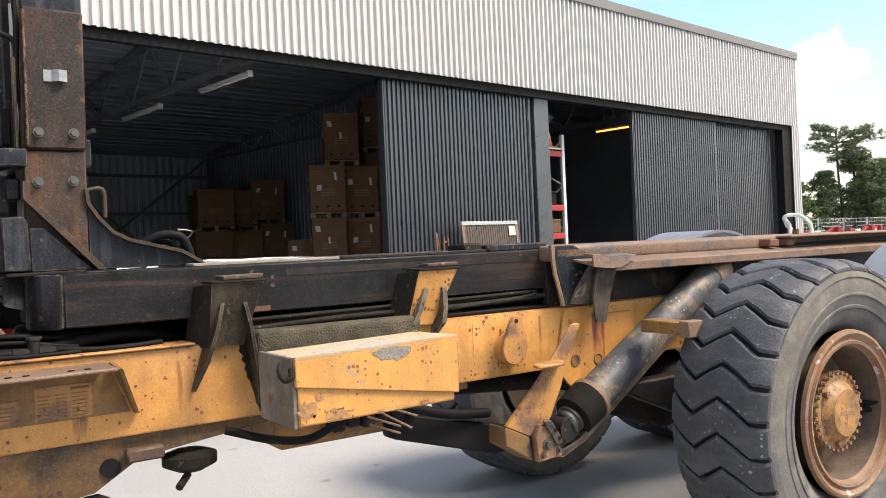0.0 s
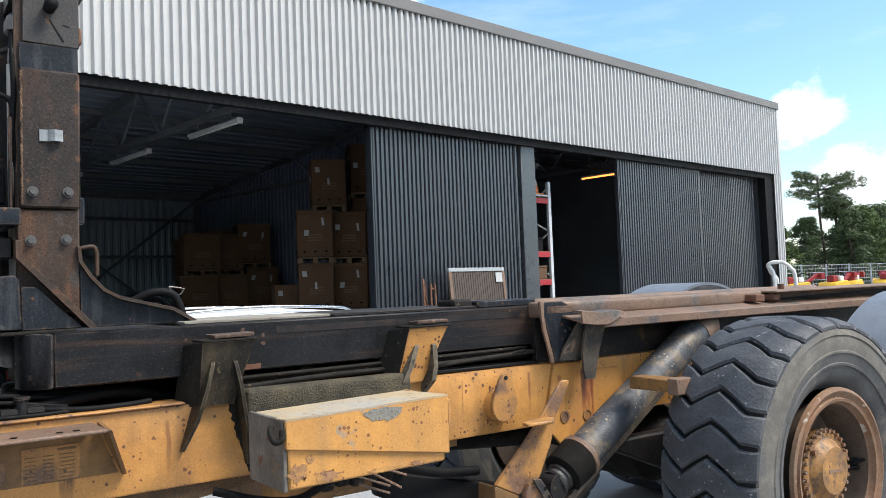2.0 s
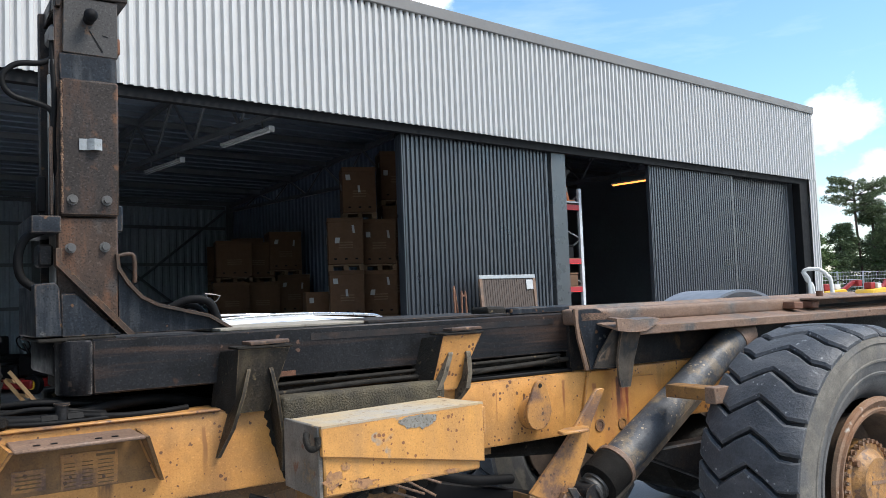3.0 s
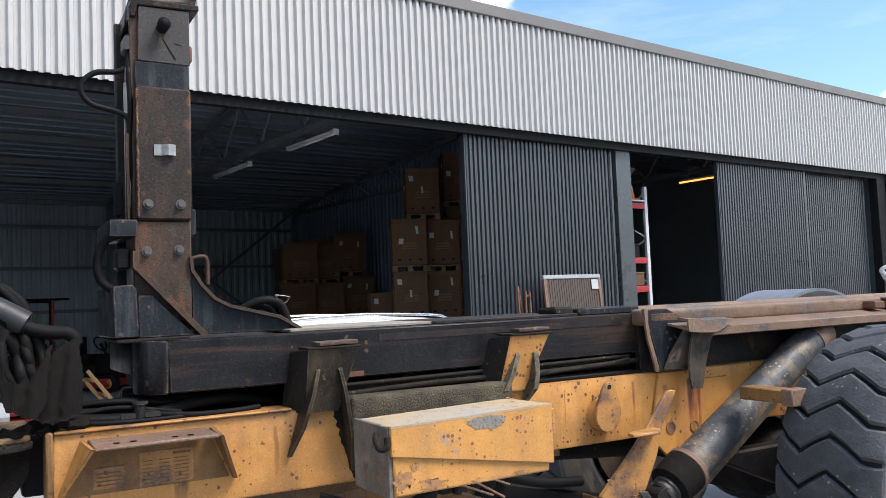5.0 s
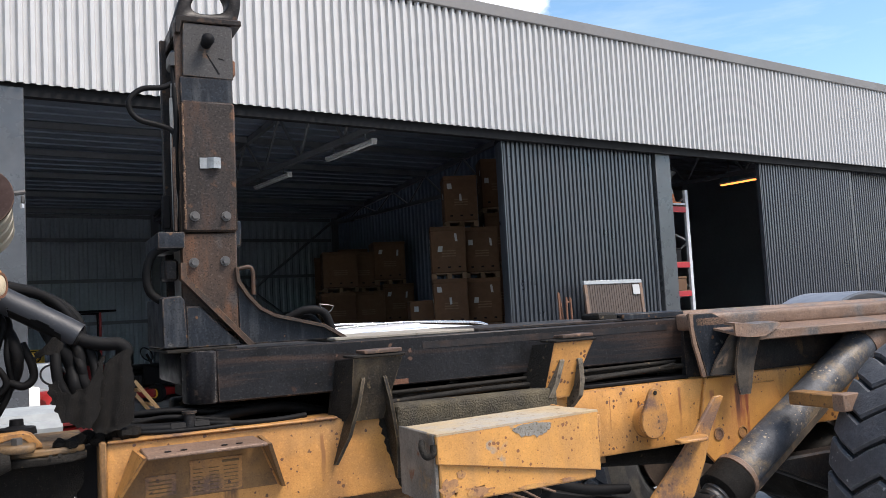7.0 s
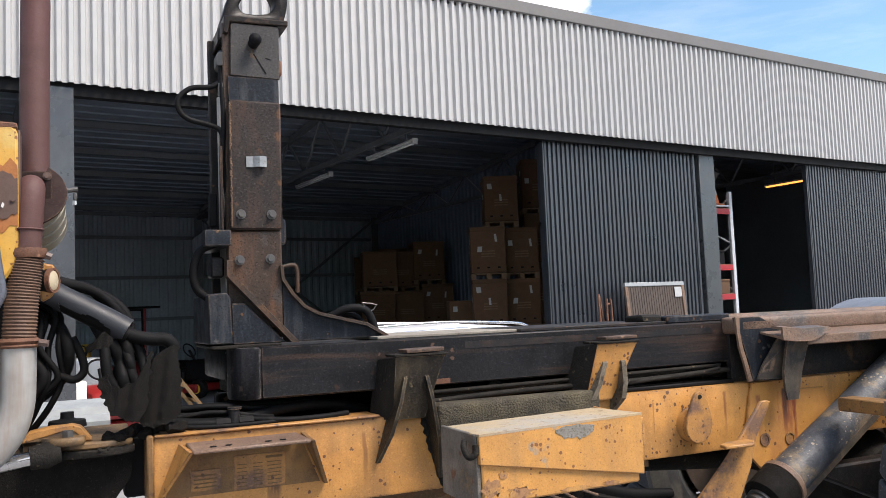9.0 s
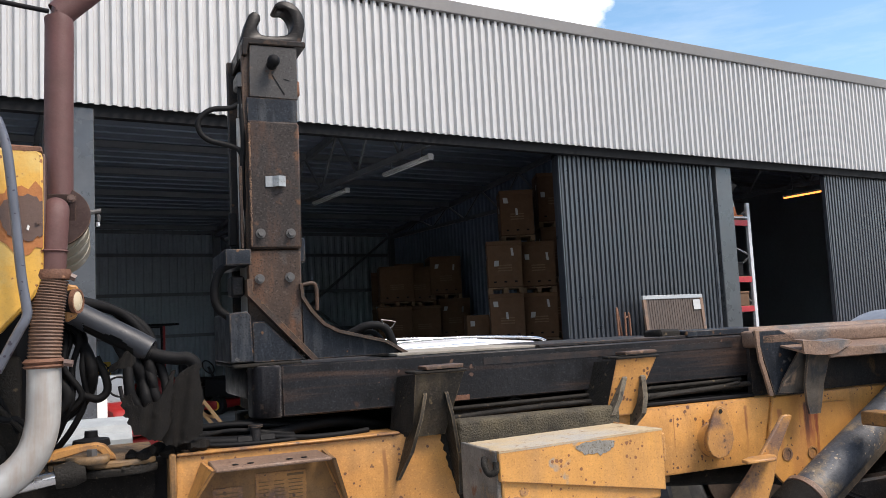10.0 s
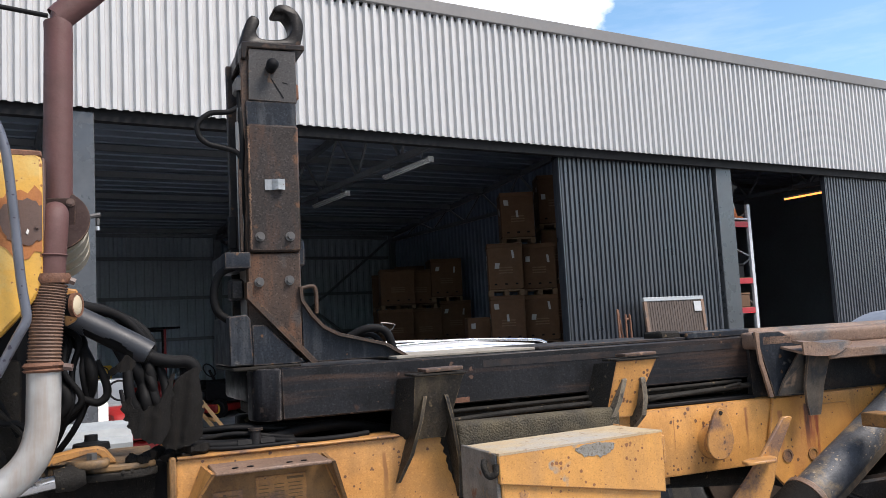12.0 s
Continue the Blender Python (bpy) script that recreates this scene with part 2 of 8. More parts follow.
M["box_top"] = surface("dusty lid paint", (0.44, 0.33, 0.19), 0.7, dark=(0.33, 0.27, 0.18), mix=0.6, patch=3.0, spots=(0.2, 0.13, 0.07), spot_scale=30,
                       second=(0.33, 0.31, 0.27), second_scale=2.5, second_cut=0.58, bump=0.2, chips=(0.22, 0.13, 0.06), chip_scale=40, chip_gate=0.7, speck=0.35, wear=(0.3, 0.16, 0.07))
M["box_end"] = surface("bare weathered steel", (0.20, 0.185, 0.16), 0.6, dark=(0.075, 0.062, 0.05), mix=0.9, patch=4.0, spots=RUST, spot_scale=18, spot_cut=0.64,
                       second=(0.42, 0.24, 0.06), second_scale=4.0, second_cut=0.62, bump=0.25, chips=(0.10, 0.07, 0.05), chip_scale=30, speck=0.45)
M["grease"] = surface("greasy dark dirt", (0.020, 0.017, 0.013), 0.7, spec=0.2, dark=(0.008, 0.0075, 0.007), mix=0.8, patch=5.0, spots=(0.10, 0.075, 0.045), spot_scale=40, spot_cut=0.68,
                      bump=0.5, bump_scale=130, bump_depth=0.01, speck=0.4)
M["bracket"] = surface("oily bracket paint", (0.040, 0.031, 0.021), 0.42, dark=(0.013, 0.012, 0.011), mix=0.85, patch=7.0, spots=(0.11, 0.085, 0.05), spot_scale=22, spot_cut=0.70, second=(0.010, 0.0095, 0.009), second_scale=6.0, second_cut=0.58, second_soft=0.1, streak=(0.11, 0.085, 0.05), streak_amount=0.55, streak_way=(16.0, 16.0, 3.0),
                       bump=0.25, bump_scale=90, speck=0.7, spec=0.25, wear=(0.16, 0.12, 0.07), wear_radius=0.008)
M["ledge"] = surface("oil caked ledge", (0.095, 0.078, 0.045), 0.8, dark=(0.03, 0.025, 0.018), mix=0.9, patch=6.0, spots=(0.36, 0.20, 0.05), spot_scale=16, spot_cut=0.72, bump=0.8, bump_scale=120, bump_depth=0.015, speck=0.4)
M["black_steel"] = surface("scuffed black steel", (0.020, 0.0195, 0.0205), 0.45, dark=(0.014, 0.014, 0.015), mix=0.7, patch=3.0, spots=(0.11, 0.065, 0.035), spot_scale=9, spot_cut=0.69,
                           second=(0.075, 0.048, 0.033), second_scale=2.6, second_cut=0.60, second_soft=0.1, bump=0.25, speck=0.8, spec=0.2, wear=(0.16, 0.11, 0.075), chips=(0.10, 0.055, 0.03), chip_scale=22, chip_gate=0.74)
M["slide"] = surface("worn sliding beam", (0.0135, 0.014, 0.016), 0.42, dark=(0.006, 0.006, 0.007), mix=0.8, patch=2.6, grain=40, spots=(0.07, 0.034, 0.02), spot_scale=7, spot_cut=0.77, spec=0.24,
                     second=(0.003, 0.003, 0.003), second_scale=3.4, second_cut=0.60, second_soft=0.06, streak=(0.10, 0.056, 0.036), streak_amount=0.8, streak_way=(0.7, 8.0, 17.0), bump=0.14, bump_scale=70,
                     speck=0.7, wear=(0.15, 0.10, 0.07), wear_radius=0.008, chips=(0.09, 0.055, 0.04), chip_scale=26, chip_gate=0.72, chip_size=0.6, chip_cluster=1.4)
M["arm"] = surface("rusting arm paint", (0.036, 0.029, 0.025), 0.5, dark=(0.04, 0.034, 0.03), mix=0.7, patch=4.0, spots=(0.10, 0.052, 0.030), spot_scale=9, spot_cut=0.63,
                   second=(0.075, 0.042, 0.026), second_scale=4.5, second_cut=0.52, second_soft=0.12, bump=0.08, speck=0.9, spec=0.22, wear=(0.16, 0.11, 0.075), chips=(0.10, 0.055, 0.03), chip_scale=22, chip_gate=0.74)
M["arm_rust"] = surface("brown rusted cover", (0.036, 0.028, 0.025), 0.55, dark=(0.022, 0.018, 0.016), mix=0.8, patch=5.0, spots=(0.12, 0.058, 0.03), spot_scale=16, spot_cut=0.68, spot_soft=0.06, streak=(0.085, 0.042, 0.025), streak_amount=0.7, streak_way=(14.0, 14.0, 3.0), bump=0.07, speck=0.9, spec=0.22, wear=(0.20, 0.13, 0.085), chips=(0.05, 0.035, 0.028), chip_scale=40, chip_gate=0.7)
M["arm_low"] = surface("orange brown rubbed steel", (0.062, 0.040, 0.029), 0.45, dark=(0.03, 0.025, 0.022), mix=0.8, patch=3.5, spots=(0.06, 0.05, 0.045), spot_scale=7, spot_cut=0.6, bump=0.06, streak=(0.17, 0.075, 0.035), streak_amount=0.6, streak_way=(16.0, 16.0, 3.0), speck=0.9, spec=0.22, wear=(0.20, 0.13, 0.085), chips=(0.05, 0.035, 0.028), chip_scale=40, chip_gate=0.7)
M["arm_grey"] = surface("worn grey black paint", (0.058, 0.055, 0.054), 0.45, dark=(0.05, 0.047, 0.045), mix=0.7, patch=5.0, spots=(0.13, 0.08, 0.05), spot_scale=15, spot_cut=0.68, bump=0.05, speck=0.9, spec=0.22, wear=(0.20, 0.13, 0.085), chips=(0.05, 0.035, 0.028), chip_scale=40, chip_gate=0.7)
M["navy"] = surface("dark blue black paint", (0.017, 0.021, 0.028), 0.42, dark=(0.008, 0.0095, 0.0125), mix=0.6, patch=4.0, streak=(0.09, 0.095, 0.10), streak_amount=0.6, streak_way=(22.0, 22.0, 3.2), spots=(0.12, 0.115, 0.11), spot_scale=14, spot_cut=0.71, spec=0.2,
                    second=(0.055, 0.048, 0.043), second_scale=4.6, second_cut=0.66, second_soft=0.05, bump=0.10, speck=0.7, wear=(0.20, 0.14, 0.095), wear_radius=0.009, chips=(0.10, 0.055, 0.03), chip_scale=26, chip_gate=0.7, chip_size=0.6, chip_cluster=1.3)
M["rail"] = surface("rusty rail", (0.225, 0.140, 0.094), 0.6, dark=(0.12, 0.075, 0.052), mix=0.8, patch=2.5, spots=(0.075, 0.07, 0.068), spot_scale=5, spot_cut=0.62, spot_soft=0.06,
                    second=(0.33, 0.22, 0.15), second_scale=5, second_cut=0.62, bump=0.35, speck=0.8, wear=(0.30, 0.18, 0.11), chips=(0.09, 0.05, 0.035), chip_scale=24, chip_gate=0.7)
M["cab_yellow"] = surface("old cab paint", (0.62, 0.345, 0.055), 0.4, dark=(0.52, 0.30, 0.07), mix=0.6, patch=5, bump=0.12, second=(0.60, 0.42, 0.14), second_scale=6.0, second_cut=0.6, second_soft=0.1,
                          chips=(0.22, 0.09, 0.03), chip_scale=60, chip_gate=0.45, chip_size=0.6, chip_cluster=1.2, speck=0.15, wear=(0.15, 0.06, 0.03), wear_radius=0.012)
M["orange_rust"] = surface("bright surface rust", (0.38, 0.145, 0.04), 0.7, dark=(0.30, 0.10, 0.03), mix=0.8, patch=9, bump=0.2, speck=0.25)
M["brown_primer"] = surface("bare brown metal", (0.115, 0.068, 0.05), 0.5, dark=(0.085, 0.05, 0.04), mix=0.7, patch=9, bump=0.12, speck=0.25)
M["drum_face"] = surface("dark heat-stained steel", (0.040, 0.025, 0.022), 0.85, spec=0.12, dark=(0.026, 0.017, 0.016), mix=0.7, patch=8, bump=0.15, speck=0.3, wear=(0.18, 0.11, 0.07))
M["band"] = surface("cream clamp band", (0.24, 0.21, 0.15), 0.5, dark=(0.18, 0.16, 0.12), mix=0.7, patch=9, bump=0.1)
M["rust"] = surface("rust", (0.19, 0.085, 0.045), 0.75, dark=(0.09, 0.04, 0.025), mix=0.8, patch=5.0, spots=(0.30, 0.15, 0.08), spot_scale=20, bump=0.4, speck=0.4)
M["red_rust"] = surface("red brown exhaust paint", (0.10, 0.038, 0.034), 0.62, dark=(0.085, 0.042, 0.036), mix=0.7, patch=4.0, spots=(0.22, 0.12, 0.095), spot_scale=11, spot_cut=0.74, bump=0.15, speck=0.15, streak=(0.07, 0.03, 0.026), streak_amount=0.5)
M["rubber"] = surface("dusty tyre rubber", (0.064, 0.068, 0.077), 0.58, dark=(0.030, 0.032, 0.037), mix=0.8, patch=6.0, grain=60, spots=(0.17, 0.175, 0.18), spot_scale=30, spot_cut=0.72, bump=0.45, bump_scale=80, speck=0.4, streak=(0.13, 0.13, 0.135), streak_amount=0.5, streak_way=(14.0, 3.0, 14.0), wear=(0.18, 0.18, 0.185), wear_radius=0.012,
                       chips=(0.24, 0.24, 0.24), chip_scale=34, chip_gate=0.6, chip_size=0.5, chip_cluster=0.8)
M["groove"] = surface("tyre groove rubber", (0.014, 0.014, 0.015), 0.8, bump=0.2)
M["sidewall"] = surface("dusty sidewall", (0.185, 0.168, 0.142), 0.85, dark=(0.085, 0.08, 0.072), mix=0.9, patch=4.0, spots=(0.11, 0.11, 0.11), spot_scale=6, spot_cut=0.56, spot_soft=0.1, bump=0.25, speck=0.4)
M["sidewall_in"] = surface("inner sidewall", (0.115, 0.113, 0.110), 0.75, dark=(0.055, 0.055, 0.056), mix=0.9, patch=5.0, bump=0.2, speck=0.4, spots=(0.23, 0.20, 0.16), spot_scale=7, spot_cut=0.64, spot_soft=0.1)
M["rim"] = surface("rusted rim paint", (0.24, 0.155, 0.10), 0.65, dark=(0.20, 0.11, 0.06), mix=0.9, patch=6.0, spots=(0.40, 0.36, 0.30), spot_scale=14, spot_cut=0.68, second=(0.20, 0.10, 0.05), second_scale=7, second_cut=0.52, bump=0.4, speck=0.4)
M["hub"] = surface("hub paint", (0.42, 0.21, 0.06), 0.55, dark=(0.22, 0.12, 0.05), mix=0.9, patch=12.0, spots=(0.15, 0.085, 0.05), spot_scale=26, spot_cut=0.60, bump=0.35, speck=0.4, wear=(0.14, 0.09, 0.06), wear_radius=0.01)
M["bolt"] = surface("steel bolt", (0.13, 0.125, 0.12), 0.45, 0.7, bump=0.2)
M["chrome"] = surface("bright steel", (0.62, 0.62, 0.62), 0.22, 1.0, mix=0.2, bump=0.05)
M["galv"] = surface("galvanised steel", (0.55, 0.57, 0.58), 0.42, 0.6, mix=0.4, patch=8, bump=0.1)
M["pipe_grey"] = surface("grey exhaust pipe", (0.43, 0.42, 0.40), 0.42, 0.35, dark=(0.30, 0.28, 0.25), mix=0.6, patch=3, spots=(0.22, 0.12, 0.06), spot_scale=8, spot_cut=0.73, bump=0.05, streak=(0.24, 0.13, 0.06), streak_amount=0.7, streak_way=(14.0, 14.0, 1.2))
M["hose"] = surface("black rubber hose", (0.0075, 0.0075, 0.008), 0.6, bump=0.2, spots=(0.013, 0.012, 0.011), spot_scale=20, spot_cut=0.66, spec=0.12)
M["plastic"] = surface("black plastic", (0.014, 0.017, 0.023), 0.5, mix=0.5, bump=0.1, spec=0.45, spots=(0.04, 0.042, 0.046), spot_scale=18, spot_cut=0.66)
M["boot"] = surface("torn rubber apron", (0.0085, 0.0076, 0.0068), 0.7, mix=0.4, patch=9, spots=(0.030, 0.025, 0.020), spot_scale=160, spot_cut=0.66, bump=0.9, bump_scale=260, bump_depth=0.006, spec=0.14, streak=(0.016, 0.013, 0.010), streak_amount=0.7, streak_way=(60.0, 60.0, 9.0))
M["cylinder"] = surface("scuffed black cylinder paint", (0.070, 0.077, 0.090), 0.55, dark=(0.026, 0.029, 0.036), mix=0.9, patch=6, spots=(0.27, 0.20, 0.12), spot_scale=12, spot_cut=0.73, spot_soft=0.02,
                        second=(0.17, 0.13, 0.085), second_scale=6.5, second_cut=0.57, second_soft=0.05, bump=0.3, speck=0.5, chips=(0.26, 0.21, 0.15), chip_scale=60, chip_gate=0.55, chip_size=0.6, chip_cluster=1.5)
M["hook_steel"] = surface("brown black hook steel", (0.012, 0.009, 0.008), 0.42, dark=(0.007, 0.006, 0.0055), mix=0.8, patch=7, spots=(0.05, 0.03, 0.02), spot_scale=16, spot_cut=0.66, bump=0.10, bump_scale=70, speck=0.8, spec=0.2, wear=(0.09, 0.06, 0.045), wear_radius=0.008)
M["grab_paint"] = surface("chipped blue grey rail paint", (0.115, 0.122, 0.145), 0.35, 0.25, dark=(0.07, 0.075, 0.09), mix=0.5, patch=9, bump=0.1, chips=(0.035, 0.03, 0.045), chip_scale=60, chip_gate=0.45, chip_size=0.7, chip_cluster=1.4, chip_cluster_scale=12.0)
M["dusty_fin"] = surface("dusty greasy rib", (0.19, 0.158, 0.112), 0.85, dark=(0.085, 0.07, 0.05), mix=0.9, patch=9, spots=(0.035, 0.03, 0.024), spot_scale=30, spot_cut=0.6, bump=0.5, bump_scale=150, speck=0.4, wear=(0.24, 0.19, 0.13), wear_radius=0.006)
M["hanger_steel"] = surface("oily grey brown plate", (0.088, 0.074, 0.058), 0.5, dark=(0.03, 0.026, 0.022), mix=0.9, patch=6, spots=(0.02, 0.022, 0.028), spot_scale=12, spot_cut=0.6, spot_soft=0.06, bump=0.25, speck=0.4, streak=(0.20, 0.13, 0.08), streak_amount=0.5, streak_way=(20.0, 20.0, 3.0), wear=(0.26, 0.17, 0.11), wear_radius=0.008)
M["rack_zinc"] = surface("zinc rack steel", (0.56, 0.58, 0.60), 0.5, 0.15, mix=0.3, patch=6, bump=0.05)
M["rack_red"] = surface("dull red rack paint", (0.36, 0.022, 0.03), 0.45, mix=0.4, bump=0.05)
M["nose"] = surface("rubbed black nose steel", (0.011, 0.0115, 0.014), 0.4, dark=(0.005, 0.005, 0.006), mix=0.8, patch=6, spots=(0.06, 0.045, 0.035), spot_scale=24, spot_cut=0.68, spec=0.15, bump=0.12, bump_scale=90, speck=0.7, streak=(0.075, 0.07, 0.07), streak_amount=0.35, streak_way=(24.0, 24.0, 3.0), wear=(0.30, 0.27, 0.24), wear_radius=0.010, chips=(0.16, 0.14, 0.125), chip_scale=34, chip_gate=0.66, chip_size=0.6, chip_cluster=1.6)
M["rub_brown"] = surface("brown rubbed steel", (0.050, 0.032, 0.024), 0.4, dark=(0.012, 0.010, 0.010), mix=0.9, patch=4, spec=0.35, second=(0.0085, 0.0085, 0.0095), second_scale=7, second_cut=0.5, second_soft=0.12, bump=0.2, streak=(0.011, 0.010, 0.010), streak_amount=0.8, streak_way=(1.0, 8.0, 60.0))
M["scrape_grey"] = surface("bare speckled primer", (0.25, 0.24, 0.21), 0.75, dark=(0.17, 0.155, 0.13), mix=0.8, patch=40, spots=(0.13, 0.11, 0.085), spot_scale=120, spot_cut=0.6, bump=0.3, bump_scale=200)
M["strip_rust"] = surface("dark rusty strip", (0.095, 0.052, 0.034), 0.6, dark=(0.035, 0.024, 0.018), mix=0.9, patch=12, spots=(0.22, 0.13, 0.08), spot_scale=24, spot_cut=0.66, bump=0.4, speck=0.4, wear=(0.27, 0.16, 0.09), wear_radius=0.006)
M["dust_cover"] = surface("dust covered plate", (0.30, 0.275, 0.23), 0.85, dark=(0.20, 0.18, 0.15), mix=0.8, patch=5, spots=(0.10, 0.075, 0.055), spot_scale=12, spot_cut=0.7, bump=0.2, speck=0.3)
M["clip_zinc"] = surface("scratched zinc clip", (0.34, 0.36, 0.37), 0.4, 0.3, dark=(0.20, 0.21, 0.21), mix=0.9, patch=40, bump=0.1, chips=(0.12, 0.09, 0.07), chip_scale=120, chip_gate=0.6)
M["web_grime"] = surface("oil stained yellow web", (0.25, 0.125, 0.035), 0.6, dark=(0.09, 0.05, 0.02), mix=0.9, patch=2.4, second=(0.022, 0.017, 0.012), second_scale=2.6, second_cut=0.52, second_soft=0.12, bump=0.2, streak=(0.04, 0.028, 0.018), streak_amount=0.7, speck=0.4, chips=(0.06, 0.03, 0.018), chip_scale=34, chip_gate=0.6, chip_size=0.8, chip_cluster=1.2)
M["bare_rust"] = surface("thin rust over worn paint", (0.36, 0.19, 0.085), 0.7, dark=(0.24, 0.12, 0.06), mix=0.9, patch=14, spots=(0.16, 0.08, 0.045), spot_scale=40, spot_cut=0.6, second=(0.48, 0.25, 0.07), second_scale=16, second_cut=0.55, bump=0.2, speck=0.3)
M["sill_alloy"] = surface("dull alloy sill", (0.36, 0.385, 0.39), 0.6, 0.1, dark=(0.27, 0.29, 0.295), mix=0.6, patch=6, bump=0.05)
M["pivot_grime"] = surface("greasy ochre casting", (0.235, 0.135, 0.052), 0.6, dark=(0.075, 0.048, 0.024), mix=0.9, patch=9, spots=(0.03, 0.024, 0.017), spot_scale=16, spot_cut=0.6, spot_soft=0.08, bump=0.25, speck=0.4, wear=(0.05, 0.036, 0.024), wear_radius=0.012)
M["black"] = surface("near black", (0.008, 0.008, 0.009), 0.6, bump=0.1, spec=0.15)
M["ink"] = surface("faded print", (0.16, 0.09, 0.03), 0.6, bump=0)
# building
M["cladding"] = surface("pale grey coated sheet", (0.455, 0.452, 0.448), 0.42, 0.05, dark=(0.415, 0.418, 0.423), mix=0.3, patch=0.5, grain=4, bump=0.03)
M["fascia"] = surface("grey flashing", (0.165, 0.158, 0.152), 0.45, 0.1, mix=0.25, patch=0.8, bump=0.03)
M["door_sheet"] = surface("anthracite coated sheet", (0.021, 0.025, 0.033), 0.36, 0.0, dark=(0.015, 0.018, 0.024), mix=0.35, patch=0.7, grain=5, bump=0, spec=1.0, coat=0.15)
M["post"] = surface("grey steel flashing", (0.075, 0.082, 0.088), 0.30, 0.3, mix=0.4, patch=1.2, bump=0.05, spec=0.8)
# a lit copy of post for post_1; also the pale door edge
M["pale_post"] = surface("paler grey flashing", (0.095, 0.10, 0.108), 0.25, 0.3, mix=0.5, patch=1.4, bump=0.05)
M["inside_sheet"] = surface("grey inner sheet", (0.33, 0.39, 0.44), 0.5, 0.1, mix=0.4, patch=0.6, bump=0.05)
M["deck"] = surface("galvanised roof deck", (0.24, 0.285, 0.345), 0.5, 0.3, mix=0.4, patch=0.7, bump=0.05)
M["steel_frame"] = surface("dark steel frame", (0.16, 0.172, 0.185), 0.5, 0.2, mix=0.4, bump=0.1)
M["partition"] = surface("blue grey sheet", (0.12, 0.155, 0.21), 0.5, mix=0.4, bump=0.05)
M["asphalt"] = surface("worn pale asphalt", (0.32, 0.32, 0.325), 0.9, dark=(0.24, 0.24, 0.242), mix=0.7, patch=0.35, grain=45, spots=(0.10, 0.10, 0.10), spot_scale=2.0, spot_cut=0.72, bump=0.6, bump_scale=140, bump_depth=0.008, speck=0.5)
M["concrete"] = surface("concrete floor", (0.32, 0.33, 0.345), 0.75, dark=(0.12, 0.12, 0.12), mix=0.7, patch=0.5, grain=14, bump=0.15)
M["cardboard"] = surface("brown cardboard", (0.128, 0.068, 0.035), 0.9, dark=(0.088, 0.047, 0.024), mix=0.5, patch=1.5, vary=0.12, bump=0.1)
M["label"] = surface("white paper label", (0.46, 0.47, 0.47), 0.7, bump=0)
M["wood"] = surface("raw pine", (0.55, 0.33, 0.15), 0.7, dark=(0.40, 0.22, 0.09), mix=0.6, patch=3, bump=0.2)
M["wood_dark"] = surface("weathered wood", (0.22, 0.14, 0.08), 0.8, mix=0.6, patch=3, bump=0.2)
M["slat_brown"] = surface("brown painted slat", (0.075, 0.054, 0.042), 0.6, mix=0.5, patch=4, bump=0.1)
M["far_hedge"] = surface("dark far trees", (0.035, 0.045, 0.02), 0.9, mix=0.8, patch=0.4, bump=0.3)
M["lens_cream"] = surface("cream lamp lens", (0.55, 0.46, 0.32), 0.3, mix=0.3, bump=0)
M["bellows"] = surface("rusty bellows", (0.135, 0.078, 0.052), 0.6, dark=(0.10, 0.055, 0.038), mix=0.8, patch=6, bump=0.2, speck=0.25, streak=(0.30, 0.17, 0.09), streak_amount=0.5)
M["scoop"] = surface("dark grey plastic", (0.05, 0.053, 0.055), 0.5, bump=0)
M["yellow_worn"] = surface("rubbed yellow paint", (0.46, 0.225, 0.06), 0.5, dark=(0.33, 0.16, 0.05), mix=0.7, patch=4, second=(0.15, 0.085, 0.055), second_scale=5.0, second_cut=0.52, second_soft=0.06, bump=0.15,
                           chips=(0.10, 0.055, 0.035), chip_scale=50, chip_gate=0.5, chip_size=0.7, chip_cluster=1.2, speck=0.3, wear=(0.10, 0.055, 0.035), wear_radius=0.01)
# grime and the shade under the step flap in one darker ochre
M["yellow_shade"] = surface("grimy shaded ochre paint", (0.27, 0.14, 0.042), 0.6, dark=(0.16, 0.085, 0.03), mix=0.8, patch=5, second=(0.09, 0.052, 0.025), second_scale=5.0, second_cut=0.62, second_soft=0.12, bump=0.15,
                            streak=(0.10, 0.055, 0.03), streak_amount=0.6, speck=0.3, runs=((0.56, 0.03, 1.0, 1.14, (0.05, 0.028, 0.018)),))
M["mudguard"] = surface("blue grey plastic", (0.17, 0.19, 0.225), 0.45, mix=0.4, patch=3, bump=0.05)
M["rim_inner"] = surface("darker rim barrel", (0.14, 0.098, 0.068), 0.8, dark=(0.07, 0.05, 0.04), mix=0.9, patch=6, bump=0.3, speck=0.4)
M["lamp_white"] = surface("white lamp housing", (0.62, 0.64, 0.63), 0.45, bump=0)
M["orange"] = surface("orange beam paint", (0.62, 0.16, 0.035), 0.45, mix=0.3, bump=0.05)
M["red"] = surface("red paint", (0.30, 0.018, 0.018), 0.42, mix=0.4, bump=0.05)
M["green"] = surface("green machine paint", (0.030, 0.13, 0.035), 0.35, mix=0.4, bump=0.05)
M["mach_yellow"] = surface("yellow machine paint", (0.75, 0.45, 0.03), 0.4, mix=0.3, bump=0.05)
M["car_white"] = surface("white car paint", (0.80, 0.81, 0.83), 0.22, mix=0.08, patch=1.0, bump=0)
M["silver"] = surface("silver plastic", (0.45, 0.46, 0.47), 0.35, 0.3, mix=0.2, bump=0)
M["tail_red"] = surface("red lamp lens", (0.40, 0.012, 0.02), 0.12, mix=0.3, bump=0)
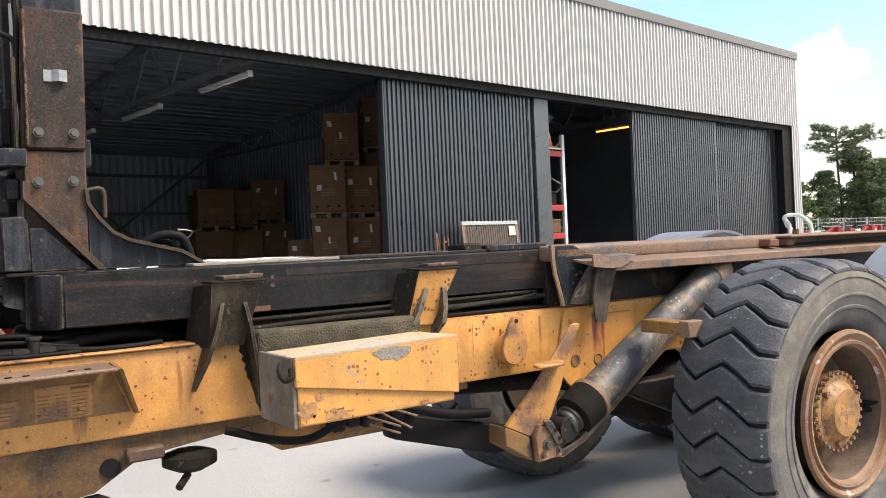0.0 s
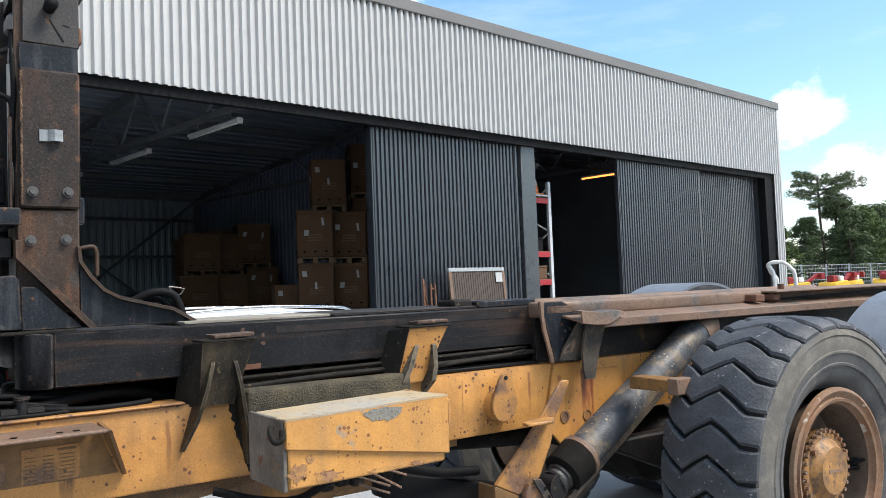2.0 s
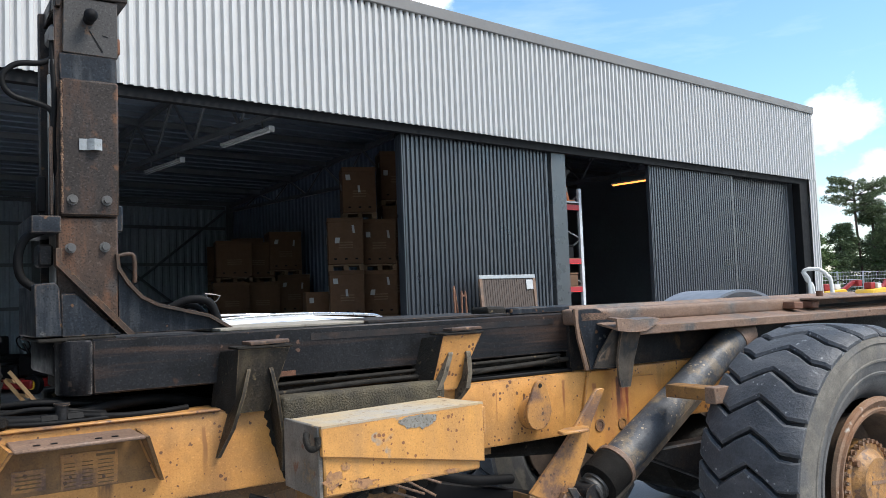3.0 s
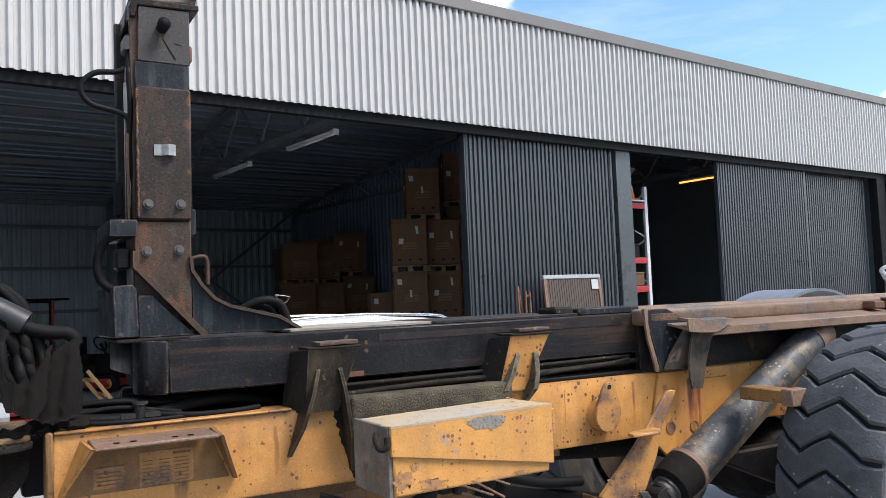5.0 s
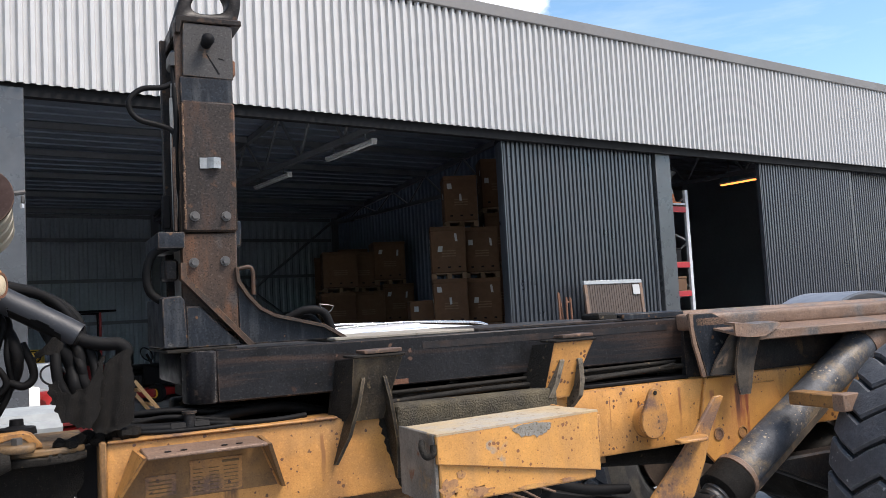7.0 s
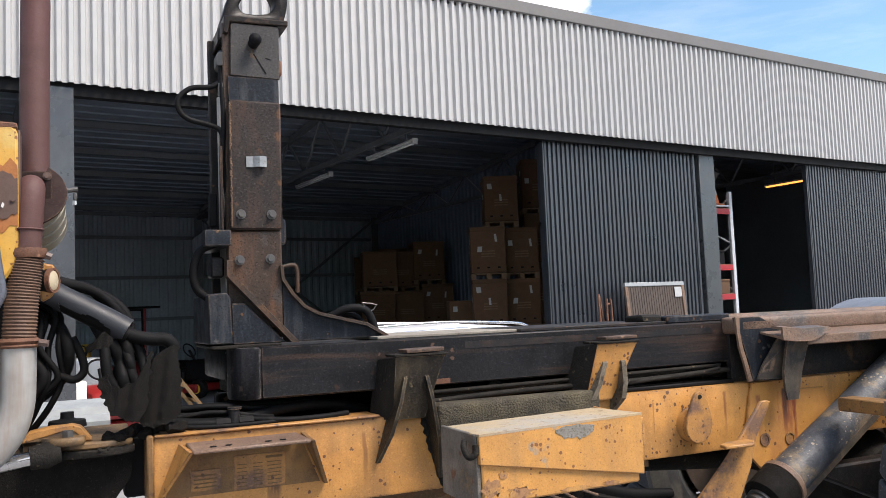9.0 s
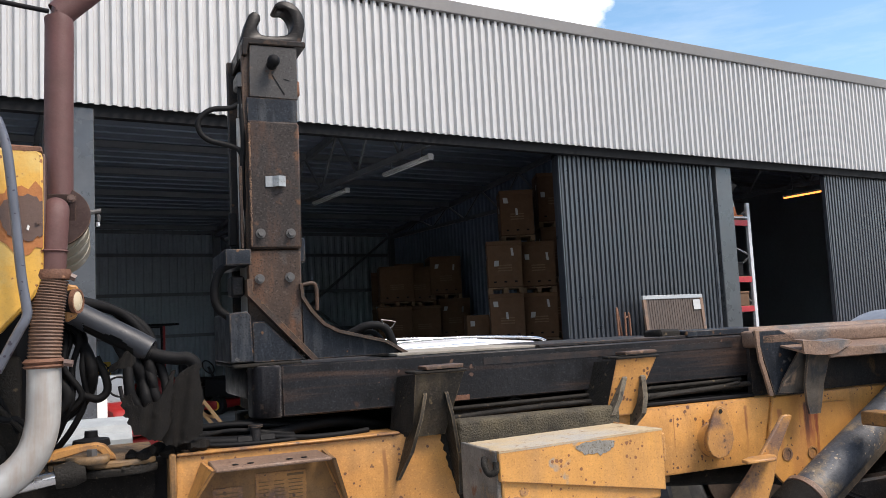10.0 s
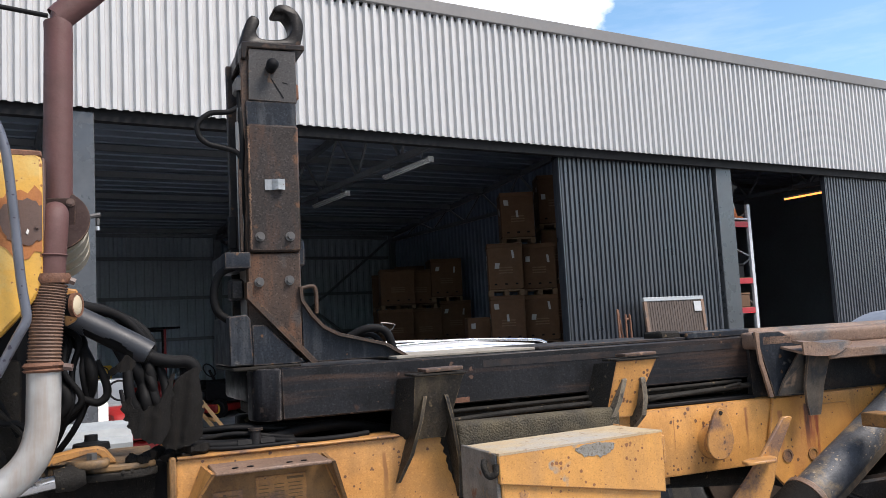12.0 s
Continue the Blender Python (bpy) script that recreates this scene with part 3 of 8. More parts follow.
M["white_plastic"] = surface("white plastic", (0.74, 0.73, 0.70), 0.5, mix=0.25, bump=0.03)
M["fence"] = surface("galvanised fence", (0.40, 0.42, 0.43), 0.5, 0.4, bump=0.03)
M["bark"] = surface("pine bark", (0.075, 0.052, 0.038), 0.9, mix=0.8, patch=5, bump=0.6, bump_scale=30, bump_depth=0.03)


def leaf_material(name, colour, dark):
    m = bpy.data.materials.new(name)
    m.use_nodes = True
    n, l = m.node_tree.nodes, m.node_tree.links
    b = n["Principled BSDF"]
    g, r = n.new("ShaderNodeNewGeometry"), n.new("ShaderNodeMix")
    r.data_type = "RGBA"
    r.inputs["A"].default_value, r.inputs["B"].default_value = (*colour, 1), (*dark, 1)
    l.new(g.outputs["Random Per Island"], r.inputs["Factor"])
    l.new(r.outputs["Result"], b.inputs["Base Color"])
    b.inputs["Roughness"].default_value = 0.65
    return m


M["needles"] = leaf_material("pine needles", (0.105, 0.145, 0.055), (0.042, 0.066, 0.026))
M["leaves"] = leaf_material("leaves", (0.14, 0.20, 0.055), (0.05, 0.09, 0.028))


def glass(name, tint, rough=0.02):
    m = bpy.data.materials.new(name)
    m.use_nodes = True
    b = m.node_tree.nodes["Principled BSDF"]
    b.inputs["Base Color"].default_value = (*tint, 1)
    b.inputs["Roughness"].default_value = rough
    b.inputs["Coat Weight"].default_value = 0.6
    return m


M["dark_glass"] = glass("tinted glass", (0.012, 0.014, 0.016), 0.06)


def lit(name, colour, strength):
    m = bpy.data.materials.new(name)
    m.use_nodes = True
    b = m.node_tree.nodes["Principled BSDF"]
    b.inputs["Base Color"].default_value = (*colour, 1)
    b.inputs["Emission Color"].default_value = (*colour, 1)
    b.inputs["Emission Strength"].default_value = strength
    return m


M["tube_lit"] = lit("warm lit tube", (1.0, 0.33, 0.07), 1.9)


# ---------------------------------------------------------------- mesh helpers
def smooth(ob, angle=35):
    me = ob.data
    me.polygons.foreach_set("use_smooth", [True] * len(me.polygons))
    bm = bmesh.new()
    bm.from_mesh(me)
    limit = radians(angle)
    for e in bm.edges:
        if len(e.link_faces) == 2:
            e.smooth = e.calc_face_angle(0) < limit
    bm.to_mesh(me)
    bm.free()
    return ob


def part(name, bm, material, parent=None, label=""):
    """Links a bmesh as one mesh object, under a thing or a part if one is given. material: a name or a list of names."""
    me = bpy.data.meshes.new(name)
    bmesh.ops.recalc_face_normals(bm, faces=bm.faces)
    bm.to_mesh(me)
    bm.free()
    for k in ([material] if isinstance(material, str) else material):
        me.materials.append(M[k])
    ob = new(name, me)
    if len(me.polygons) > 8:
        smooth(ob, 40)
    if parent is not None:
        ob.parent = parent
    if label:
        tagged(ob, label)
    return ob


def thing(name, label, category, m=None, group="", kind=""):
    ob = tagged(new(name), label, category, group, kind)
    if m is not None:
        ob.matrix_basis = m
    return ob


def box(x0, x1, y0, y1, z0, z1, bevel=0.0, bm=None, mat=0, seg=1):
    out = bm or bmesh.new()
    c = [out.verts.new((x, y, z)) for z in (z0, z1) for y in (y0, y1) for x in (x0, x1)]
    faces = [out.faces.new([c[i] for i in q]) for q in ((0, 2, 3, 1), (4, 5, 7, 6), (0, 1, 5, 4), (2, 6, 7, 3), (0, 4, 6, 2), (1, 3, 7, 5))]
    for f in faces:
        f.material_index = mat
    if bevel:
        edges = list({e for f in faces for e in f.edges})
        got = bmesh.ops.bevel(out, geom=edges, offset=bevel, segments=seg, affect="EDGES", profile=0.6)
        for f in got["faces"]:
            f.material_index = mat
    return out


def prism(points, a, z, axis="y", bevel=0.0, bm=None, mat=0):
    """A flat outline pushed from a to z. axis y: points are (x, z); axis x: (y, z); axis z: (x, y)."""
    out = bm or bmesh.new()
    put = {"y": lambda p, d: (p[0], d, p[1]), "x": lambda p, d: (d, p[0], p[1]), "z": lambda p, d: (p[0], p[1], d)}[axis]
    lo, hi = [out.verts.new(put(p, a)) for p in points], [out.verts.new(put(p, z)) for p in points]
    n = len(points)
    faces = [out.faces.new(lo), out.faces.new(hi[::-1])]
    faces += [out.faces.new((lo[i], hi[i], hi[(i + 1) % n], lo[(i + 1) % n])) for i in range(n)]
    for f in faces:
        f.material_index = mat
    if bevel:
        bmesh.ops.recalc_face_normals(out, faces=faces)
        edges = list({e for f in faces for e in f.edges})
        got = bmesh.ops.bevel(out, geom=edges, offset=bevel, segments=1, affect="EDGES")
        for f in got["faces"]:
            f.material_index = mat
    return out


def frame_of(d):
    d = Vector(d).normalized()
    s = d.cross(Vector((0, 0, 1)) if abs(d.z) < 0.95 else Vector((1, 0, 0))).normalized()
    return s, d.cross(s).normalized()


def rod(p, q, r, r2=None, seg=16, bm=None, mat=0):
    out = bm or bmesh.new()
    p, q = Vector(p), Vector(q)
    s, t = frame_of(q - p)
    r2 = r if r2 is None else r2
    a = [out.verts.new(p + r * (math.cos(k) * s + math.sin(k) * t)) for k in (2 * math.pi * i / seg for i in range(seg))]
    b = [out.verts.new(q + r2 * (math.cos(k) * s + math.sin(k) * t)) for k in (2 * math.pi * i / seg for i in range(seg))]
    faces = [out.faces.new(a[::-1]), out.faces.new(b)] + [out.faces.new((a[i], a[(i + 1) % seg], b[(i + 1) % seg], b[i])) for i in range(seg)]
    for f in faces:
        f.material_index = mat
    return out


def lathe(profile, centre, axis, seg=32, bm=None, mats=None, caps=True):
    """Turns (distance along the axis, radius) pairs round an axis through centre. mats: a material for each step."""
    out = bm or bmesh.new()
    c, d = Vector(centre), Vector(axis).normalized()
    s, t = frame_of(d)
    rings = []
    for along, r in profile:
        rings.append([out.verts.new(c + along * d + max(r, 1e-4) * (math.cos(k) * s + math.sin(k) * t)) for k in (2 * math.pi * i / seg for i in range(seg))])
    for j, (a, b) in enumerate(zip(rings, rings[1:])):
        for i in range(seg):
            f = out.faces.new((a[i], a[(i + 1) % seg], b[(i + 1) % seg], b[i]))
            f.material_index = mats[j] if mats else 0
    if caps:
        out.faces.new(rings[0][::-1]).material_index = mats[0] if mats else 0
        out.faces.new(rings[-1]).material_index = mats[-1] if mats else 0
    return out


def curve_points(points, steps=8):
    """A smooth line through the points."""
    p = [Vector(q) for q in points]
    p = [2 * p[0] - p[1]] + p + [2 * p[-1] - p[-2]]
    out = []
    for i in range(1, len(p) - 2):
        for k in range(steps):
            u = k / steps
            out.append(0.5 * (2 * p[i] + (p[i + 1] - p[i - 1]) * u + (2 * p[i - 1] - 5 * p[i] + 4 * p[i + 1] - p[i + 2]) * u * u
                              + (3 * p[i] - p[i - 1] - 3 * p[i + 1] + p[i + 2]) * u ** 3))
    return out + [p[-2]]


def pipe(points, r, seg=10, steps=6, bm=None, mat=0, wave=0.0, waves=0):
    """A round hose or pipe along a smooth line; wave: the ripple of a bellows."""
    out = bm or bmesh.new()
    line = curve_points(points, steps)
    side = None
    rings = []
    for i, q in enumerate(line):
        d = (line[min(i + 1, len(line) - 1)] - line[max(i - 1, 0)]).normalized()
        if side is None:
            side = frame_of(d)[0]
        side = (side - side.dot(d) * d).normalized()
        up = d.cross(side)
        rr = r + (wave if i % 2 else -wave) if wave else r
        rings.append([out.verts.new(q + rr * (math.cos(k) * side + math.sin(k) * up)) for k in (2 * math.pi * j / seg for j in range(seg))])
    for a, b in zip(rings, rings[1:]):
        for j in range(seg):
            out.faces.new((a[j], a[(j + 1) % seg], b[(j + 1) % seg], b[j])).material_index = mat
    out.faces.new(rings[0][::-1]).material_index = mat
    out.faces.new(rings[-1]).material_index = mat
    return out


def corrugated(x0, x1, z0, z1, y, pitch, depth, flat=0.5, thick=0.004, axis="x", bm=None):
    """A trapezoidal sheet in the plane y, ribs upright; axis y: along y in the plane x = y."""
    out = bm or bmesh.new()
    n = max(1, round((x1 - x0) / pitch))
    step = (x1 - x0) / n
    prof = []
    for i in range(n):
        a = x0 + i * step
        prof += [(a, 0.0), (a + step * (1 - flat) * 0.68, 0.0), (a + step * (1 - flat), depth), (a + step * (1 - flat) + step * flat * 0.68, depth)]
    prof.append((x1, 0.0))
    for off in (0.0, thick):
        put = (lambda p, z: (p[0], y - p[1] + off, z)) if axis == "x" else (lambda p, z: (y - p[1] + off, p[0], z))
        lo, hi = [out.verts.new(put(p, z0)) for p in prof], [out.verts.new(put(p, z1)) for p in prof]
        for i in range(len(prof) - 1):
            out.faces.new((lo[i], lo[i + 1], hi[i + 1], hi[i]))
    return out


def bolt_head(p, d, r, h, bm=None):
    p, d = Vector(p), Vector(d).normalized()
    out = rod(p, p + 0.25 * h * d, r * 1.5, seg=14, bm=bm)
    return rod(p, p + h * d, r, seg=6, bm=out)


def torn(bm, amount, scale=6.0):
    for v in bm.verts:
        v.co += amount * noise.noise_vector(v.co * scale)
    return bm


# ---------------------------------------------------------------- ground and building
def structure(ob, label, category):
    return tagged(ob, label, category, kind="structure")


structure(part("ground", box(-300, 700, -300, 700, -0.3, 0.0), "asphalt"), "worn pale grey asphalt yard", "ground")
FRONT, BACK, LEFT, RIGHT = 11.0, 26.0, -10.3, 24.42
FRAMES = (-4.4, 1.34, 7.0, 13.13, 18.8)
structure(part("floor", box(LEFT, RIGHT - 0.1, FRONT + 0.25, BACK, -0.1, 0.006), "concrete"), "smooth grey concrete shed floor", "floor")


def roof_z(y):
    return 6.45 + (y - FRONT) * (5.05 - 6.45) / (BACK - FRONT)


# the pale band over the openings
wall = structure(part("wall_south", corrugated(LEFT, RIGHT, 4.64, 6.64, FRONT, 0.1385, 0.052), "cladding"), "pale grey corrugated steel cladding over the openings", "wall")
structure(part("wall_south_lining", box(LEFT, RIGHT - 0.05, FRONT + 0.06, FRONT + 0.17, 4.665, 6.5), "steel_frame"), "dark steel lintel behind the pale cladding", "wall")
structure(part("trim_lintel", box(LEFT, RIGHT - 0.35, FRONT + 0.055, FRONT + 0.19, 4.50, 4.66), "black"), "black door track under the pale cladding", "trim")
structure(part("fascia", box(LEFT, RIGHT + 0.06, FRONT - 0.09, FRONT + 0.2, 6.61, 6.82, 0.012), "fascia"), "grey metal fascia along the roof edge", "trim")
# the corner
structure(part("wall_corner", corrugated(24.1, RIGHT, 0.0, 4.66, FRONT, 0.16, 0.035), "cladding"), "pale grey corrugated strip at the shed corner", "wall")
structure(part("wall_east", corrugated(FRONT, BACK, 0.0, 6.5, RIGHT + 0.0, 0.1385, -0.035, axis="y"), "cladding"), "pale grey corrugated end wall", "wall")
structure(part("trim_corner", box(RIGHT - 0.02, RIGHT + 0.05, FRONT - 0.055, FRONT + 0.03, 0, 6.62, 0.006), "cladding"), "pale grey corner flashing", "trim")
structure(part("door_jamb", box(23.62, 24.1, FRONT + 0.06, FRONT + 0.3, 0, 4.6, 0.01), "black"), "dark steel door jamb", "post")
structure(part("wall_east_lining", box(RIGHT - 0.16, RIGHT - 0.06, FRONT + 0.3, BACK, 0, 6.2), "inside_sheet"), "dark inner lining of the end wall", "wall")
structure(part("wall_west", box(LEFT, LEFT + 0.12, FRONT, BACK, 0, 6.5), "inside_sheet"), "grey inner end wall", "wall")
# posts in the front
# sunlight on this post is put into its paler colour
structure(part("post_1", box(1.0, 1.45, FRONT + 0.03, FRONT + 0.32, 0, 4.6, 0.012), "pale_post"), "grey steel-clad door post, paler for the sun on it", "post")
structure(part("post_2", box(12.86, 13.30, FRONT + 0.15, FRONT + 0.3, 0, 4.6, 0.012), "post"), "grey steel-clad door post", "post")
structure(part("post_3", box(-10.0, -9.6, FRONT + 0.03, FRONT + 0.32, 0, 4.6, 0.012), "post"), "grey steel-clad door post", "post")
# roof deck: sheets with ribs along x
bm = bmesh.new()
ys = np.linspace(FRONT + 0.1, BACK + 0.1, 76)
for k, (a, b) in enumerate(zip(ys, ys[1:])):
    za, zb = roof_z(a) + (0.035 if k % 2 else 0), roof_z(b) + (0.035 if k % 2 else 0)
    q = [bm.verts.new(p) for p in ((LEFT, a, za), (RIGHT, a, za), (RIGHT, b, zb), (LEFT, b, zb))]
    bm.faces.new(q)
    if k:
        zp = roof_z(a) + (0.0 if k % 2 else 0.035)
        bm.faces.new([bm.verts.new(p) for p in ((LEFT, a, zp), (RIGHT, a, zp), (RIGHT, a, za), (LEFT, a, za))])
structure(part("ceiling", bm, "deck"), "dark ribbed metal roof deck seen from below", "ceiling")
structure(part("roof", box(LEFT, RIGHT, FRONT, BACK + 0.3, 6.56, 6.62), "fascia"), "grey metal roof", "roof")
# back wall with rails
structure(part("wall_north", corrugated(LEFT, 13.1, 0.0, 5.2, BACK, 0.25, 0.04), "inside_sheet"), "grey corrugated back wall", "wall")
structure(part("wall_north_far", box(13.1, RIGHT, BACK, BACK + 0.1, 0, 5.2), "inside_sheet"), "dark back wall of the store", "wall")
for z in (1.75, 3.0, 4.2, 4.9):
    structure(part("wall_rail", box(LEFT, 13.0, BACK - 0.16, BACK - 0.05, z - 0.05, z + 0.05), "steel_frame"), "steel rail along the back wall", "rail")
# partition between the halls
structure(part("wall_partition", corrugated(12.6, BACK - 0.2, 0.0, 5.9, 13.2, 0.2, 0.035, axis="y"), "partition"), "dark corrugated partition wall", "wall")


def column(x):
    bm = box(x - 0.1, x + 0.1, BACK - 0.34, BACK - 0.32, 0, 5.1)
    box(x - 0.1, x + 0.1, BACK - 0.19, BACK - 0.17, 0, 5.1, bm=bm)
    box(x - 0.01, x + 0.01, BACK - 0.32, BACK - 0.19, 0, 5.1, bm=bm)
    structure(part("column", bm, "steel_frame"), "dark steel column against the back wall", "column")


def truss(x):
    root = thing("roof_truss", "dark steel roof truss with diagonal webs", "truss", kind="structure")
    z0 = 4.74
    part("bottom_chord", box(x - 0.05, x + 0.05, FRONT + 0.2, BACK - 0.2, z0, z0 + 0.1), "steel_frame", root)
    bm = bmesh.new()
    prism([(FRONT + 0.2, roof_z(FRONT) - 0.18), (BACK - 0.2, roof_z(BACK) - 0.18), (BACK - 0.2, roof_z(BACK) - 0.05), (FRONT + 0.2, roof_z(FRONT) - 0.05)], x - 0.05, x + 0.05, axis="x", bm=bm)
    part("top_chord", bm, "steel_frame", root)
    y, k = FRONT + 0.4, 0
    while y < BACK - 1.4:
        a, b = (y, z0 + 0.05), (y + 0.95, roof_z(y + 0.95) - 0.12)
        if k % 2:
            a, b = (y, roof_z(y) - 0.12), (y + 0.95, z0 + 0.05)
        part("web", rod((x, *a), (x, *b), 0.032, seg=6), "steel_frame", root)
        y, k = y + 0.95, k + 1


for x in FRAMES:
    column(x)
    truss(x)
for a, b in ((7.1, 13.0), (-4.3, 1.25)):
    for z0, z1 in ((0.3, 4.8), (4.8, 0.3)):
        structure(part("wall_brace", rod((a, BACK - 0.2, z0), (b, BACK - 0.2, z1), 0.045, seg=6), "steel_frame"), "diagonal steel wall brace", "brace")
for y in np.arange(FRONT + 1.2, BACK, 1.9):
    structure(part("purlin", box(LEFT, RIGHT - 0.2, y - 0.04, y + 0.04, roof_z(y) - 0.16, roof_z(y) - 0.03), "steel_frame"), "dark steel purlin", "purlin")


# sliding doors
def sliding_door(name, x0, x1, y, label, edge="door_sheet"):
    root = thing(name, label, "sliding door", kind="structure")
    part("sheet", corrugated(x0, x1, 0.06, 4.55, y, 0.102, 0.036, 0.74), "door_sheet", root)
    part("door_frame", box(x0 + 0.002, x0 + 0.05, y - 0.036, y + 0.06, 0.04, 4.56, 0.004), "door_sheet", root)
    part("door_frame", box(x1 - (0.06 if edge == "door_sheet" else 0.10), x1 - 0.002, y - 0.05, y + 0.06, 0.04, 4.56, 0.004), edge, root)
    part("top_rail", box(x0, x1, y - 0.02, y + 0.07, 4.5, 4.57), "black", root)
    part("back_board", box(x0 + 0.05, x1 - 0.05, y + 0.02, y + 0.06, 0.06, 4.5), "black", root)
    return root


sliding_door("door_1", 8.98, 12.79, FRONT + 0.25, "closed anthracite corrugated sliding door leaf")
sliding_door("door_2", 9.04, 12.74, FRONT + 0.38, "anthracite sliding door leaf stacked behind another")
sliding_door("door_3", 9.12, 12.64, FRONT + 0.51, "anthracite sliding door leaf stacked behind another")
sliding_door("door_4", 16.32, 20.06, FRONT + 0.22, "anthracite corrugated sliding door leaf, half closed", "pale_post")
sliding_door("door_5", 19.95, 23.35, FRONT + 0.36, "anthracite corrugated sliding door leaf set back")


# strip lights along the trusses
def strip_light(x, y0, y1, z, lit_tube=False):
    root = thing("strip_light", "switched-off white strip light under a truss" if not lit_tube else "glowing warm yellow strip light", "strip light", group="strip lights under the truss")
    part("housing", box(x - 0.045, x + 0.045, y0, y1, z, z + 0.05, 0.01), "lamp_white", root)
    part("diffuser", box(x - 0.035, x + 0.035, y0 + 0.03, y1 - 0.03, z - 0.035, z, 0.012), "tube_lit" if lit_tube else "lamp_white", root)
    part("end_cap", box(x - 0.055, x + 0.055, y0 - 0.015, y0 + 0.02, z - 0.045, z + 0.06, 0.008), "lamp_white", root)
    for y in (y0 + 0.3, y1 - 0.3):
        part("hanger", rod((x, y, z + 0.05), (x, y, z + (1.75 if lit_tube else 0.2)), 0.012, seg=6), "steel_frame", root)


for y0, y1 in ((12.2, 14.0), (15.72, 17.6), (19.35, 21.25), (22.95, 24.7)):
    strip_light(7.0, y0, y1, 4.55)
strip_light(18.6, 12.55, 13.95, 4.53, True)


# ---------------------------------------------------------------- goods in the shed
def carton_stack_unit(w, d, h, seed, labelled=True):
    rnd = random.Random(seed)
    root = thing("pallet_carton", "large brown cardboard carton on a wooden pallet", "carton", group="stacked pallet cartons")
    bm = box(-w / 2, w / 2, -d / 2, d / 2, 0.135, h - 0.01, 0.014)
    part("carton_body", torn(bm, 0.008, 2.0), "cardboard", root)
    part("carton_lid", box(-w / 2 - 0.008, w / 2 + 0.008, -d / 2 - 0.008, d / 2 + 0.008, h - 0.10, h, 0.01), "cardboard", root)
    for x in (-w / 2 + 0.05, 0, w / 2 - 0.05):
        part("pallet_runner", box(x - 0.05, x + 0.05, -d / 2, d / 2, 0.0, 0.022), "wood_dark", root)
        for y in (-d / 2 + 0.07, 0, d / 2 - 0.07):
            part("pallet_block", box(x - 0.05, x + 0.05, y - 0.07, y + 0.07, 0.022, 0.10), "wood_dark", root)
    part("pallet_deck", box(-w / 2, w / 2, -d / 2, d / 2, 0.10, 0.125), "wood_dark", root)
    for face in (0, 1):
        span = w if face == 0 else d
        for k in (0, 1 + seed % 2) if labelled else ():
            x, z = (-0.36 + 0.3 * k + rnd.uniform(-0.05, 0.05)) * span, rnd.uniform(0.62, 0.86) * h
            a, b = ((0.10, 0.12), (0.05, 0.15), (0.05, 0.17))[k]
            lean = rnd.uniform(-0.02, 0.03)
            q = [(x, z - b), (x + a, z - b), (x + a + lean, z), (x + lean, z)]
            if face == 0:
                part("paper_label", prism(q, -d / 2 - 0.012, -d / 2 - 0.009, "y"), "label", root)
            else:
                part("paper_label", prism(q, -w / 2 - 0.012, -w / 2 - 0.009, "x"), "label", root)
        for x in (-0.3, 0.0, 0.3):
            bar = (x * span - 0.03, x * span + 0.03)
            if face == 0:
                part("hand_hole", box(*bar, -d / 2 - 0.011, -d / 2 - 0.009, 0.23, 0.265), "black", root)
            else:
                part("hand_hole", box(-w / 2 - 0.011, -w / 2 - 0.009, *bar, 0.23, 0.265), "black", root)
        for z in (0.42, 0.47, 0.52):
            if face == 0:
                part("print_bar", box(-0.2 * w, 0.2 * w, -d / 2 - 0.0105, -d / 2 - 0.009, z * h, z * h + 0.025), "wood_dark", root)
            else:
                part("print_bar", box(-w / 2 - 0.0105, -w / 2 - 0.009, -0.2 * d, 0.2 * d, z * h, z * h + 0.025), "wood_dark", root)
    return root


units = [carton_stack_unit(0.76, 0.80, 1.14, 3), carton_stack_unit(0.74, 0.80, 1.14, 8), carton_stack_unit(0.76, 0.80, 1.14, 15), carton_stack_unit(0.95, 0.95, 1.12, 22, False), carton_stack_unit(0.80, 0.80, 1.26, 31), carton_stack_unit(0.90, 0.95, 1.21, 17)]
spots_used = [0] * len(units)


def stack_carton(k, x, y, z, turn, depth=0.80):
    """Sets a carton down by the middle of its front face."""
    a = radians(turn)
    m = pose(x - 0.5 * depth * math.sin(a), y + 0.5 * depth * math.cos(a), z, 0, 0, turn)
    if not spots_used[k]:
        units[k].matrix_basis = m
        spots_used[k] = 1
    else:
        copy_thing(units[k], m)


